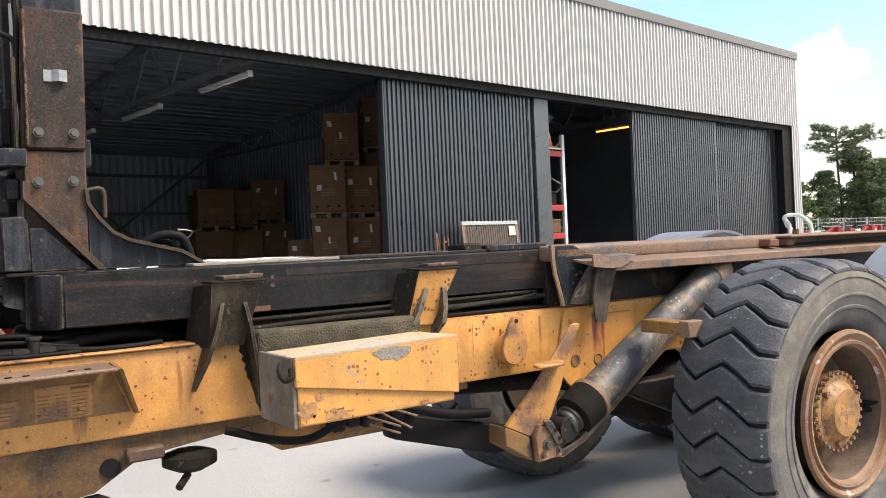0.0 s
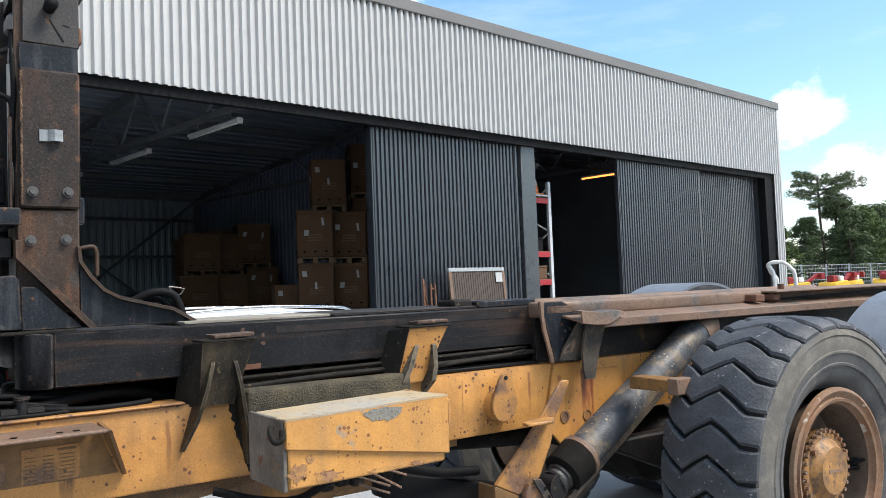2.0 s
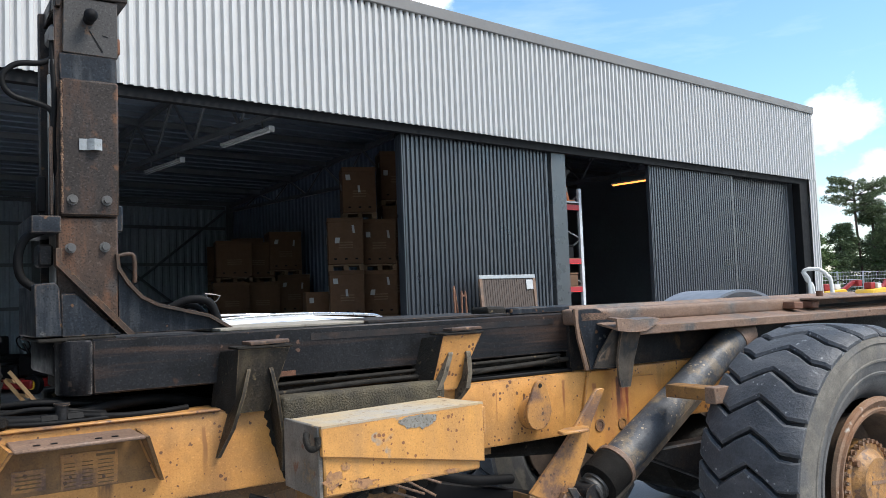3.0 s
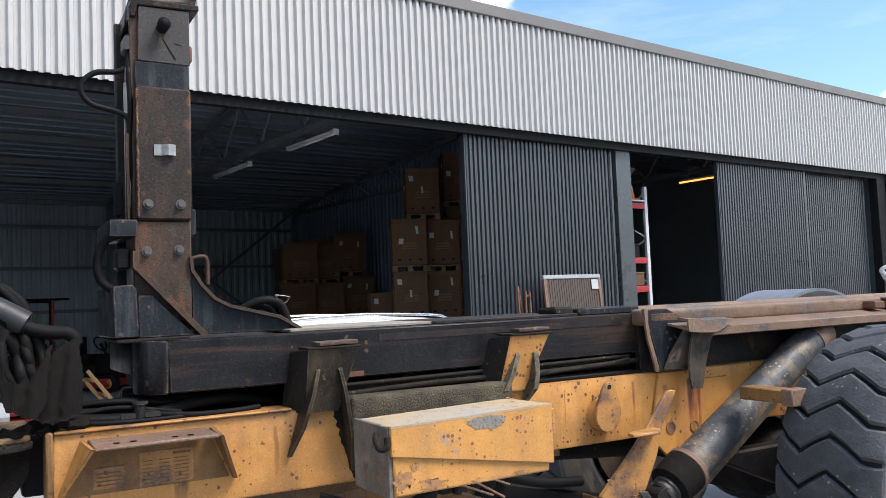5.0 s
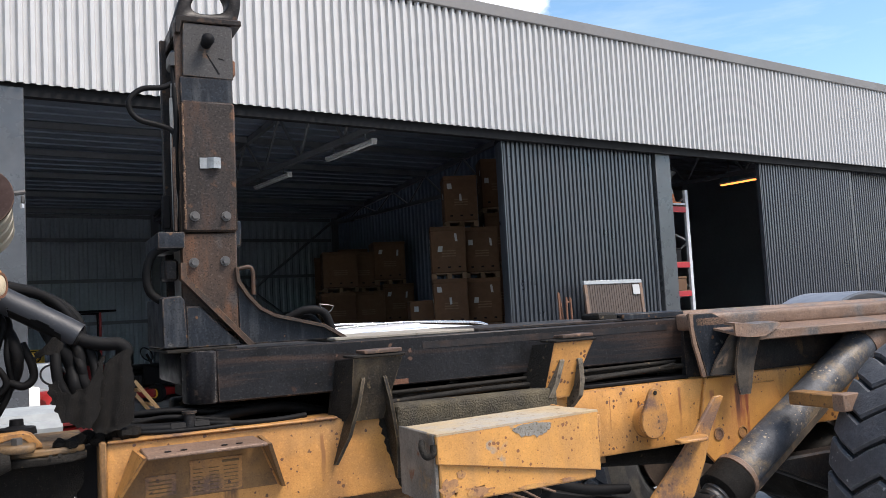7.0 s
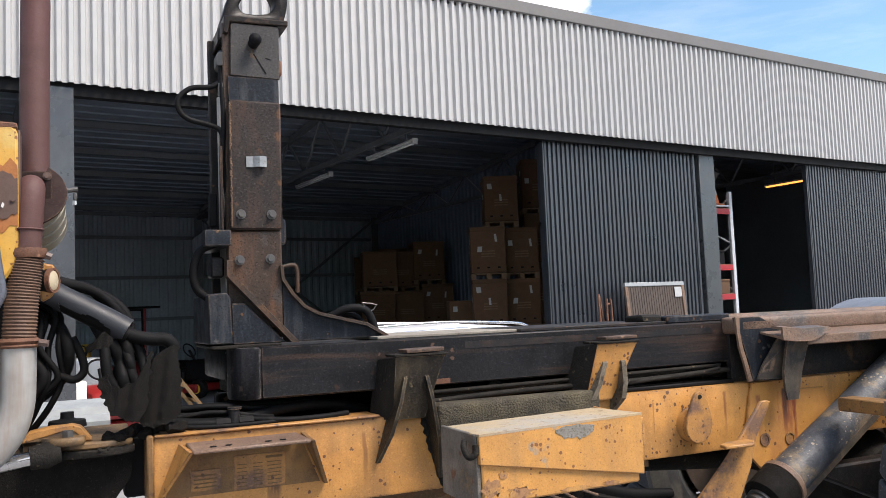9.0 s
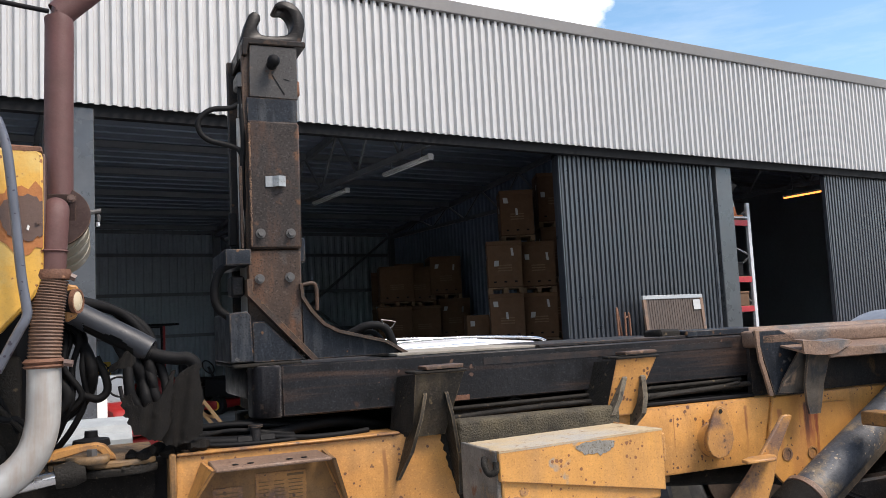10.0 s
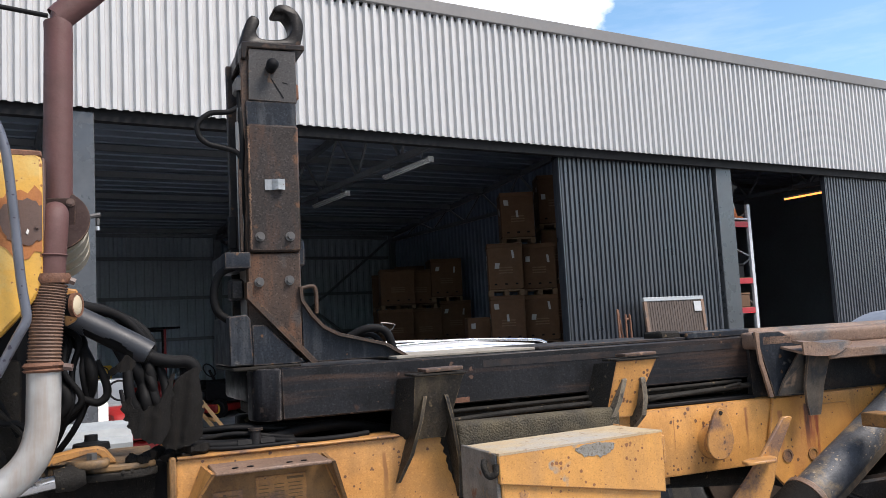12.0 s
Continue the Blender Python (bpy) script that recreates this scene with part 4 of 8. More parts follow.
rnd = random.Random(5)
for level in range(3):
    stack_carton(level % 3, 10.24, 14.80, 1.14 * level, -33 + rnd.uniform(-2.5, 2.5))
    stack_carton((level + 1) % 3, 11.13, 14.78, 1.14 * level, -32 + rnd.uniform(-2.5, 2.5))
stack_carton(1, 10.66, 14.82, 3.42, -30)
for level in range(4):
    stack_carton(4, 11.86, 14.93 + 0.03 * (level % 2), 1.26 * level, -30 + rnd.uniform(-1.5, 1.5))
for level in range(3):
    turn = -24 + rnd.uniform(-3, 3)
    stack_carton(3, 10.45 + 0.10 * (level == 2), 20.5, 1.12 * level, turn, 0.95)
    stack_carton(3, 11.40, 20.55 + 0.22 * (level == 2), 1.12 * level, turn + rnd.uniform(-2, 2), 0.95)
    stack_carton(5, 12.32 - 0.24 * (level == 2), 20.4, 1.21 * level, turn + rnd.uniform(-2, 2), 0.95)
    stack_carton(3, 11.3, 22.6, 1.12 * level, -24 + rnd.uniform(-3, 3), 0.95)
    stack_carton(5, 12.2, 22.8, 1.21 * level, -24 + rnd.uniform(-3, 3), 0.95)
root = thing("small_carton", "small brown carton on a stack", "carton", pose(10.42, 16.3, 0, 0, 0, -25))
part("carton_body", box(-0.28, 0.28, -0.3, 0.3, 0, 0.9, 0.01), "cardboard", root)
part("carton_top", box(-0.28, 0.28, -0.3, 0.3, 0.905, 1.85, 0.01), "cardboard", root)
part("paper_label", box(-0.2, -0.1, -0.304, -0.301, 1.6, 1.72), "label", root)


# pallet rack in the right-hand hall
def pallet_rack(x0, x1, y0, y1, heights, label, height=3.75):
    root = thing("pallet_rack", label, "rack")
    for x in (x0, x1):
        for y in (y0, y1):
            up = part("upright", box(x - 0.045, x + 0.045, y - 0.035, y + 0.035, 0, height, 0.006), "rack_zinc", root)
        zz = 0.3
        k = 0
        while zz < height - 0.6:
            a, b = (y0, y1) if k % 2 else (y1, y0)
            part("lattice", rod((x, a, zz), (x, b, zz + 0.5), 0.02, seg=6), "rack_zinc", root)
            zz, k = zz + 0.5, k + 1
    for z in heights:
        for y in (y0, y1):
            part("beam", box(x0 + 0.04, x1 - 0.04, y - 0.025, y + 0.025, z - 0.06, z + 0.06, 0.006), "rack_red", root)
        part("shelf_board", box(x0 + 0.05, x1 - 0.05, y0, y1, z + 0.05, z + 0.07), "wood_dark", root)
    return root


pallet_rack(13.80, 14.55, 11.85, 12.75, (1.68, 2.30, 3.50), "galvanised pallet rack with dull red beams", 3.93)
part("shelf_tray", box(13.86, 14.5, 11.82, 12.78, 3.60, 3.635, 0.004), "rack_zinc", bpy.data.objects["pallet_rack"])
pallet_rack(17.6, 20.3, 18.6, 19.7, (0.9, 1.9, 2.9), "galvanised pallet rack with red beams, in shade")


def traffic_cone(x, y, z):
    root = thing("traffic_cone", "orange traffic cone with a pale band on the rack", "cone", pose(x, y, z))
    part("base", box(-0.17, 0.17, -0.17, 0.17, 0, 0.03, 0.01), "orange", root)
    smooth(part("cone_body", lathe([(0.03, 0.125), (0.2, 0.09), (0.21, 0.088), (0.33, 0.062), (0.34, 0.06), (0.5, 0.025)], (0, 0, 0), (0, 0, 1), 20), "orange", root))
    smooth(part("reflective_band", lathe([(0.215, 0.091), (0.325, 0.068)], (0, 0, 0), (0, 0, 1), 20), "label", root))


traffic_cone(14.22, 12.0, 3.637)
root = thing("plastic_scoop", "dark grey flared plastic scoop behind a cone", "scoop", pose(14.42, 12.3, 3.637))
smooth(part("scoop_body", lathe([(0, 0.05), (0.35, 0.055), (0.5, 0.09), (0.62, 0.16), (0.72, 0.27), (0.735, 0.275), (0.72, 0.255), (0.4, 0.05)], (0, 0, 0), (0, 0, 1), 24), "scoop", root))
part("scoop_tag", box(-0.22, -0.10, -0.22, -0.21, 0.60, 0.70, 0.004), "label", root)
for x, y, z, w, d, h, mat, lab in ((14.28, 12.05, 1.752, 0.3, 0.35, 0.3, "cardboard", "small brown carton on a rack shelf"), (14.1, 12.2, 2.372, 0.5, 0.6, 0.3, "black", "black crate on a rack shelf"),
                                   (18.4, 19.0, 0.97, 0.9, 0.7, 0.6, "cardboard", "brown carton on a rack shelf"), (19.4, 19.0, 1.97, 0.7, 0.7, 0.6, "red", "red crate on a rack shelf")):
    root = thing("storage_box", lab, "box", pose(x, y, z))
    part("box_body", box(-w / 2, w / 2, -d / 2, d / 2, 0, h * 0.86, 0.012), mat, root)
    part("box_lid", box(-w / 2 - 0.01, w / 2 + 0.01, -d / 2 - 0.01, d / 2 + 0.01, h * 0.86, h, 0.012), mat, root)

# unseen dark masses added behind the walk, to darken low reflections in the doors
def unseen_tree_line(name, along, a, b, near, far, label):
    """An added, unseen wood as one dark mass with an uneven top."""
    n = int((b - a) / 1.1)
    top = [(a + (b - a) * k / n, 5.2 + 2.6 * noise.noise(Vector((k * 0.13, near, 0.0))) + 1.3 * noise.noise(Vector((k * 0.61, near, 4.0)))) for k in range(n + 1)]
    structure(part(name, prism(top + [(b, 0.0), (a, 0.0)], near, far, along), "far_hedge"), label, "backdrop")


unseen_tree_line("backdrop_south", "y", -60, 95, -31, -29, "unseen dark mass added south for the door reflections")
unseen_tree_line("backdrop_west", "x", -31, 40, -62, -60, "unseen dark mass added west for the reflections")


# ---------------------------------------------------------------- the hooklift truck
# Its own axes: x to its rear, y away from the walk, z up.
TRUCK = thing("hooklift_dump_truck", "worn yellow articulated dump truck chassis with a black hooklift", "truck", pose(0, 0, 0, 0, 0, -8))
MID = 3.38


def slab(name, quad, back, mat, parent, label=""):
    """A plate from four front corners, pushed back by a vector."""
    bm = bmesh.new()
    f, b = [bm.verts.new(p) for p in quad], [bm.verts.new(Vector(p) + Vector(back)) for p in quad]
    n = len(f)
    bm.faces.new(f)
    bm.faces.new(b[::-1])
    for i in range(n):
        bm.faces.new((f[i], b[i], b[(i + 1) % n], f[(i + 1) % n]))
    return part(name, bm, mat, parent, label)


# side beams of the rear frame
frame_near = part("frame_beam", box(0.155, 6.2, 3.03, 3.15, 0.957, 1.252, 0.014, seg=2), "yellow", TRUCK, "yellow painted box beam with rust spots")
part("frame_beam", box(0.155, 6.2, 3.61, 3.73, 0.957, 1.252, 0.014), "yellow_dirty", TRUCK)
part("top_flange", box(0.16, 0.96, 3.015, 3.16, 1.252, 1.262, 0.004), "yellow_worn", frame_near)
part("front_lip", box(0.135, 0.158, 3.02, 3.16, 0.95, 1.262, 0.006), "yellow_dirty", frame_near)
part("lower_web", prism([(-0.05, 0.955), (2.2, 0.955), (2.2, 0.925), (1.25, 0.925), (0.76, 0.872), (0.60, 0.775), (0.2, 0.735), (-0.05, 0.735)], 3.06, 3.1, "y"), "web_grime", TRUCK, "oil-stained yellow lower web of the frame")
part("tow_hole", lathe([(0, 0.034), (0.006, 0.034)], (0.655, 3.056, 0.853), (0, -1, 0), 18), "black", TRUCK)
part("rubber_block", box(0.70, 0.83, 3.0, 3.05, 0.868, 0.915, 0.008), "strip_rust", TRUCK, "rusty stop block under the frame")
# added dark block, hides the far beam in the gap by the rail end
part("chain_stop", torn(box(2.60, 2.95, 3.16, 3.24, 1.20, 1.345, 0.012), 0.004, 14), "grease", TRUCK, "dark block added to close the gap under the beam")
# run back to 6.2 to block the sun from the underside and far wheels
part("deck_plate", box(0.2, 6.2, 3.15, 3.61, 1.17, 1.20), "grease", TRUCK, "greasy deck plate between the beams, lengthened as a sun block")
for u in (0.22, 1.7, 2.75, 4.4, 5.9):
    part("cross_member", box(u, u + 0.14, 3.12, 3.64, 0.95, 1.18), "grease", TRUCK)
for u in (3.7, 5.2):
    smooth(part("axle", lathe([(0, 0.12), (0.5, 0.13), (0.62, 0.22), (0.98, 0.22), (1.1, 0.13), (1.6, 0.12)], (u, 2.58, 0.72), (0, 1, 0), 20), "grease", TRUCK, "dark axle casing"))
# the black of this beam carries the shade under the chassis
part("equaliser_beam", prism([(2.9, 0.86), (5.9, 0.86), (5.4, 0.62), (3.5, 0.62)], 2.86, 2.95, "y", 0.01), "black_steel", TRUCK, "bogie beam between the axles, blackened for the shade there")
part("drive_shaft", rod((0.4, MID, 1.06), (3.5, MID, 0.80), 0.06), "grease", TRUCK)
part("stay_arm", prism([(1.78, 0.85), (1.86, 0.86), (2.5, 0.70), (2.5, 0.62), (2.35, 0.60), (1.80, 0.76)], 3.05, 3.15, "y", 0.008), "black", TRUCK, "grimy suspension stay")
part("suspension_pad", lathe([(0, 0.05), (0.025, 0.10), (0.06, 0.10), (0.075, 0.06)], (0.95, 3.12, 0.78), (0, 0, 1), 20), "grease", TRUCK, "black drain unit under the frame")
part("pad_tap", rod((0.93, 3.08, 0.775), (0.88, 3.03, 0.745), 0.014, seg=8), "grease", TRUCK)
part("under_plate", torn(prism([(0.2, 0.735), (0.62, 0.765), (0.66, 0.745), (0.3, 0.70)], 3.0, 3.1, "y"), 0.006), "black", TRUCK, "torn guard plate")

# folded flap with holes in front of the beam
flap = part("folded_flap", box(0.26, 0.645, 2.82, 3.03, 1.215, 1.227, 0.004), "rail", TRUCK, "rusty folded step plate")
slab("flap_side", [(0.645, 2.82, 1.222), (0.735, 3.0, 1.04), (0.735, 3.03, 1.04), (0.66, 3.03, 1.225)], (0.012, 0, 0), "yellow_dirty", flap)
slab("flap_side", [(0.262, 2.82, 1.222), (0.175, 3.0, 1.04), (0.175, 3.03, 1.04), (0.25, 3.03, 1.225)], (-0.012, 0, 0), "yellow", flap)
for u in (0.33, 0.38, 0.51, 0.56):
    part("flap_hole", lathe([(0, 0.011), (0.002, 0.011)], (u, 2.87, 1.2275), (0, 0, 1), 12), "black", flap)
# dark plate under the flap: grime, with the flap's shadow in its colour
slab("flap_back", [(0.19, 3.0265, 1.045), (0.725, 3.0265, 1.045), (0.655, 3.0265, 1.216), (0.26, 3.0265, 1.216)], (0, 0.003, 0), "yellow_shade", flap, "grimy ochre recess, darkened for the flap's shade")
# instruction plates, print as plain bars
plate = part("data_plate", box(0.42, 0.60, 3.0235, 3.030, 1.05, 1.165), "yellow_worn", TRUCK, "worn yellow load chart plate")
for k in range(7):
    for a, b in ((0.43, 0.465), (0.485, 0.52), (0.535, 0.585)):
        part("print_bar", box(a, b, 3.0215, 3.0240, 1.058 + 0.0125 * k, 1.0605 + 0.0125 * k), "ink", plate)
part("print_bar", box(0.53, 0.59, 3.0215, 3.0240, 1.148, 1.156), "ink", plate)
plate = part("data_plate", box(0.275, 0.375, 3.0235, 3.030, 1.06, 1.13), "yellow_worn", TRUCK, "small worn instruction plate")
for k in range(4):
    part("print_bar", box(0.285, 0.36, 3.0215, 3.0240, 1.07 + 0.013 * k, 1.074 + 0.013 * k), "ink", plate)


def guide_bracket(u, mat, label, fin_low, second_fin, shear=0.0):
    root = slab("guide_bracket", [(u - 0.08 - shear, 2.99, 1.24), (u + 0.05 - shear, 2.99, 1.24), (u + 0.105, 2.948, 1.474), (u - 0.095, 2.948, 1.474)], (0, 0.016, 0), mat, TRUCK, label)
    slab("cheek", [(u - 0.095, 2.949, 1.474), (u - 0.08 - shear, 2.99, 1.24), (u - 0.135 - shear, 3.1, 1.24), (u - 0.125, 3.1, 1.46)], (0.012, 0, 0), "grease", root)
    slab("cheek", [(u + 0.105, 2.949, 1.474), (u + 0.05 - shear, 2.99, 1.24), (u + 0.06 - shear, 3.08, 1.24), (u + 0.1, 3.08, 1.46)], (-0.012, 0, 0), "grease", root)
    part("top_pad", box(u - 0.10, u + 0.112, 2.935, 3.05, 1.474, 1.484, 0.003), "grease", root)
    part("wear_strip", torn(box(u - 0.055, u + 0.10, 2.935, 3.02, 1.490, 1.503, 0.004, seg=2), 0.007, 11), "strip_rust", root, "loose rusty wear strip")
    thick = 0.007 if mat == "bracket" else 0.011
    for du, low, lean in ((-0.055, fin_low, -0.10), second_fin):
        bm = bmesh.new()
        rows = [(v, z, (1.40 - z) / (1.40 - low)) for v, z in ((2.975, 1.41), (2.952, 1.395), (2.935, 1.31), (2.945, (low + 1.3) / 2), (3.01, low), (3.03, low), (3.03, 1.26))]
        a = [bm.verts.new((u + du + lean * k - thick, v, z)) for v, z, k in rows]
        b = [bm.verts.new((u + du + lean * k + thick, v, z)) for v, z, k in rows]
        bm.faces.new(a)
        bm.faces.new(b[::-1])
        for i in range(len(a)):
            bm.faces.new((a[i], b[i], b[(i + 1) % len(a)], a[(i + 1) % len(a)]))
        part("fin", bm, "bracket" if mat == "bracket" else "dusty_fin", root)
    return root


guide_bracket(1.10, "bracket", "oil-blackened guide bracket for the hooklift beam", 1.085, (0.03, 1.005, 0.062), 0.02)
guide_bracket(1.99, "yellow", "yellow guide bracket for the hooklift beam", 1.20, (0.035, 1.19, -0.02), 0.06)
part("beam_mat", torn(box(2.06, 2.70, 3.045, 3.16, 1.254, 1.270, 0.004), 0.004, 9), "black", TRUCK, "black rubber strip along the beam")
part("mat_cable", pipe([(2.1, 3.06, 1.29), (2.25, 3.05, 1.30), (2.45, 3.06, 1.305), (2.62, 3.05, 1.325)], 0.008), "grease", TRUCK)
rag = random.Random(12)
outline = [(1.25, 1.245), (1.25, 0.962)] + [(1.25 - 0.01 * k, 0.965 + rag.uniform(-0.004, 0.008)) for k in range(1, 5)]
outline += [(1.205 - 0.082 * (k / 16) ** 0.8 + rag.uniform(-0.007, 0.007), 0.975 + 0.27 * k / 16) for k in range(17)]
part("oil_stain", prism(outline, 3.0275, 3.031, "y"), "grease", TRUCK, "black oil stain with a ragged edge")
# a flat-topped greasy ledge, with rounded edges
part("beam_ledge", torn(box(1.17, 1.9, 2.95, 3.04, 1.185, 1.29, 0.024, seg=3), 0.003), "ledge", TRUCK, "oil-caked ledge along the beam")

# toolbox
tool = part("toolbox", prism([(1.125, 1.003), (1.745, 1.008), (1.745, 1.06), (1.125, 1.16)], 2.505, 2.79, "y", 0.006), "yellow_box", TRUCK, "chipped yellow steel toolbox")
part("toolbox_back", box(1.13, 1.74, 2.56, 2.788, 1.03, 1.212), "box_end", tool)
part("lid_front", prism([(1.112, 1.137), (1.757, 1.036), (1.757, 1.246), (1.112, 1.23)], 2.492, 2.51, "y", 0.003), "yellow_box", tool, "yellow lid front with a long scraped patch")
slab("lid_top", [(1.112, 2.492, 1.234), (1.757, 2.492, 1.25), (1.757, 2.80, 1.240), (1.112, 2.80, 1.226)], (0, 0, -0.008), "box_top", tool, "dusty lid top")
part("end_panel", box(1.108, 1.124, 2.512, 2.795, 0.998, 1.232, 0.003), "box_end", tool, "bare weathered end panel")
part("lid_end", prism([(2.495, 1.135), (2.80, 1.18), (2.80, 1.245), (2.495, 1.231)], 1.757, 1.768, "x", 0.002), "yellow_box", tool)
rag = random.Random(21)
ring = [(1.482 + 0.078 * math.cos(a) * rag.uniform(0.85, 1.1), 1.222 + (0.012 if math.sin(a) > 0 else 0.036) * math.sin(a) * rag.uniform(0.75, 1.15)) for a in np.linspace(0, 2 * math.pi, 40, endpoint=False)]
part("scrape", prism(ring, 2.4902, 2.4925, "y"), "scrape_grey", tool, "bare speckled grey scrape in the paint")
for cx, cz, rx, rz in ((1.155, 1.055, 0.035, 0.032), (1.26, 1.032, 0.055, 0.02), (1.48, 1.018, 0.06, 0.010), (1.62, 1.02, 0.035, 0.009), (1.20, 1.095, 0.018, 0.014)):
    ring = [(cx + rx * math.cos(a) * rag.uniform(0.6, 1.2), max(1.009, cz + rz * math.sin(a) * rag.uniform(0.6, 1.2))) for a in np.linspace(0, 2 * math.pi, 30, endpoint=False)]
    part("rust_patch", prism(ring, 2.5030, 2.5052, "y"), "bare_rust", tool)
part("hasp", pipe([(1.09, 2.56, 1.205), (1.075, 2.53, 1.19), (1.08, 2.51, 1.165), (1.10, 2.50, 1.172), (1.105, 2.505, 1.20)], 0.011), "grease", tool, "greasy lid hasp")
for u in (1.2, 1.62):
    part("mount", box(u, u + 0.06, 2.78, 3.035, 1.05, 1.2, 0.005), "grease", tool)

# lifting eye on a round boss
boss = smooth(part("lifting_boss", lathe([(0, 0.076), (0.008, 0.071), (0.040, 0.071), (0.045, 0.066)], (2.414, 3.03, 1.089), (0, -1, 0), 28), "yellow", TRUCK))
pear = [(2.425, 1.24), (2.405, 1.232), (2.387, 1.207), (2.367, 1.163), (2.347, 1.121), (2.34, 1.086), (2.346, 1.057), (2.365, 1.03), (2.391, 1.016), (2.422, 1.015), (2.447, 1.024), (2.472, 1.048), (2.489, 1.09), (2.485, 1.137), (2.469, 1.192), (2.448, 1.228)]
part("lifting_eye", prism(pear, 2.965, 2.985, "y", 0.004), "yellow_worn", boss, "yellow pear-shaped lifting eye with a rusty rim")
part("eye_hole", lathe([(0, 0.010), (0.003, 0.010)], (2.423, 2.965, 1.216), (0, -1, 0), 14), "grease", boss)

# gusset plate with bolt holes, red rust run
gus = part("gusset_plate", prism([(2.77, 1.248), (3.05, 1.25), (3.05, 1.2), (3.22, 1.2), (3.26, 1.10), (3.16, 0.96), (2.96, 0.84), (2.85, 0.80), (2.70, 0.95)], 3.012, 3.029, "y", 0.003), "yellow_rusty", TRUCK, "yellow gusset plate")
for u, z in ((2.825, 0.985), (2.98, 0.978)):
    part("bolt_ring", lathe([(0, 0.030), (0.004, 0.030), (0.004, 0.021), (-0.012, 0.021)], (u, 3.011, z), (0, -1, 0), 20), "yellow_worn", gus)

# diagonal link and its foot
link = part("cylinder_link", prism([(2.648, 1.187), (2.524, 1.05), (2.435, 0.96), (2.235, 0.779), (2.366, 0.715), (2.492, 0.774), (2.569, 0.916), (2.611, 1.04), (2.703, 1.184), (2.68, 1.19)], 2.835, 2.855, "y", 0.004), "yellow_worn", TRUCK, "scraped yellow cylinder link")
part("foot_box", prism([(2.235, 0.777), (2.230, 0.695), (2.383, 0.602), (2.366, 0.714)], 2.836, 2.96, "y", 0.005), "yellow_dirty", link, "grimy yellow foot casting")
part("foot_plate", prism([(2.372, 0.716), (2.405, 0.767), (2.47, 0.736), (2.517, 0.647), (2.525, 0.608), (2.385, 0.602)], 2.80, 2.834, "y", 0.005), "yellow_worn", link)
for u, z, r in ((2.434, 0.675, 0.017), (2.405, 0.63, 0.009), (2.50, 0.64, 0.009)):
    part("foot_bolt", bolt_head((u, 2.80, z), (0, -1, 0), r, 0.02), "bolt", link)
catch = part("catch_plate", prism([(2.408, 0.785), (2.454, 0.781), (2.515, 0.69), (2.512, 0.668), (2.485, 0.665)], 2.785, 2.799, "y", 0.003), "hanger_steel", link, "worn grey catch plate with two holes")
for u, z in ((2.475, 0.735), (2.498, 0.695)):
    part("catch_hole", lathe([(0, 0.009), (0.002, 0.009)], (u, 2.785, z), (0, -1, 0), 12), "black", catch)
part("step_tab", prism([(2.36, 2.75), (2.50, 2.74), (2.56, 2.80), (2.56, 2.835), (2.44, 2.835), (2.37, 2.80)], 1.022, 1.036, "z", 0.004), "yellow_worn", link)
part("lower_strip", prism([(2.50, 0.60), (2.56, 0.592), (2.70, 0.645), (2.87, 0.75), (3.36, 1.06), (3.34, 1.085), (2.85, 0.785), (2.66, 0.655), (2.54, 0.62)], 2.83, 2.86, "y"), "hanger_steel", TRUCK, "rusty flat link below the cylinder")

# hoist cylinder
cyl_a, cyl_b = Vector((2.66, 2.88, 0.745)), Vector((3.92, 2.96, 1.415))
axis = (cyl_b - cyl_a).normalized()
length = (cyl_b - cyl_a).length
cylinder = smooth(part("hoist_cylinder", lathe([(0.12, 0.088), (length - 0.16, 0.088)], cyl_a, axis, 32), "cylinder", TRUCK, "scuffed black hydraulic hoist cylinder"))
smooth(part("end_collar", lathe([(0.0, 0.075), (0.015, 0.100), (0.135, 0.104), (0.14, 0.09)], cyl_a, axis, 32), "boot", cylinder, "black end collar"))
smooth(part("clamp_ring", lathe([(0.14, 0.10), (0.143, 0.106), (0.165, 0.106), (0.18, 0.09)], cyl_a, axis, 32), "rail", cylinder, "rust-stained ring"))
smooth(part("piston_rod", lathe([(-0.05, 0.060), (-0.04, 0.068), (-0.03, 0.060), (-0.015, 0.060), (-0.012, 0.07), (0.01, 0.07)], cyl_a, axis, 24), "bolt", cylinder))
smooth(part("rod_eye", lathe([(-0.05, 0.055), (0.05, 0.055)], cyl_a - 0.07 * axis, (0, 1, 0), 24), "black_steel", cylinder))
smooth(part("barrel_cap", lathe([(length - 0.165, 0.092), (length - 0.05, 0.092), (length - 0.02, 0.07)], cyl_a, axis, 32), "rail", cylinder, "rusty barrel end"))
stub = part("stub_bracket", box(3.06, 3.16, 2.55, 2.80, 1.115, 1.175, 0.006), "yellow_dirty", TRUCK, "short yellow and rust box bracket")
part("stub_plate", box(3.055, 3.165, 2.50, 2.56, 1.105, 1.18, 0.004), "rail", stub)

# rails of the body guide with the lower flange
rail = part("guide_rail", box(2.68, 6.3, 2.97, 3.10, 1.475, 1.553, 0.022, seg=3), "rail", TRUCK, "rust-brown upper guide rail")
slab("rail_flange", [(2.80, 2.84, 1.458), (6.3, 2.84, 1.452), (6.3, 2.99, 1.486), (2.80, 2.99, 1.486)], (0, 0, -0.010), "rail", rail, "rust-brown lower flange")
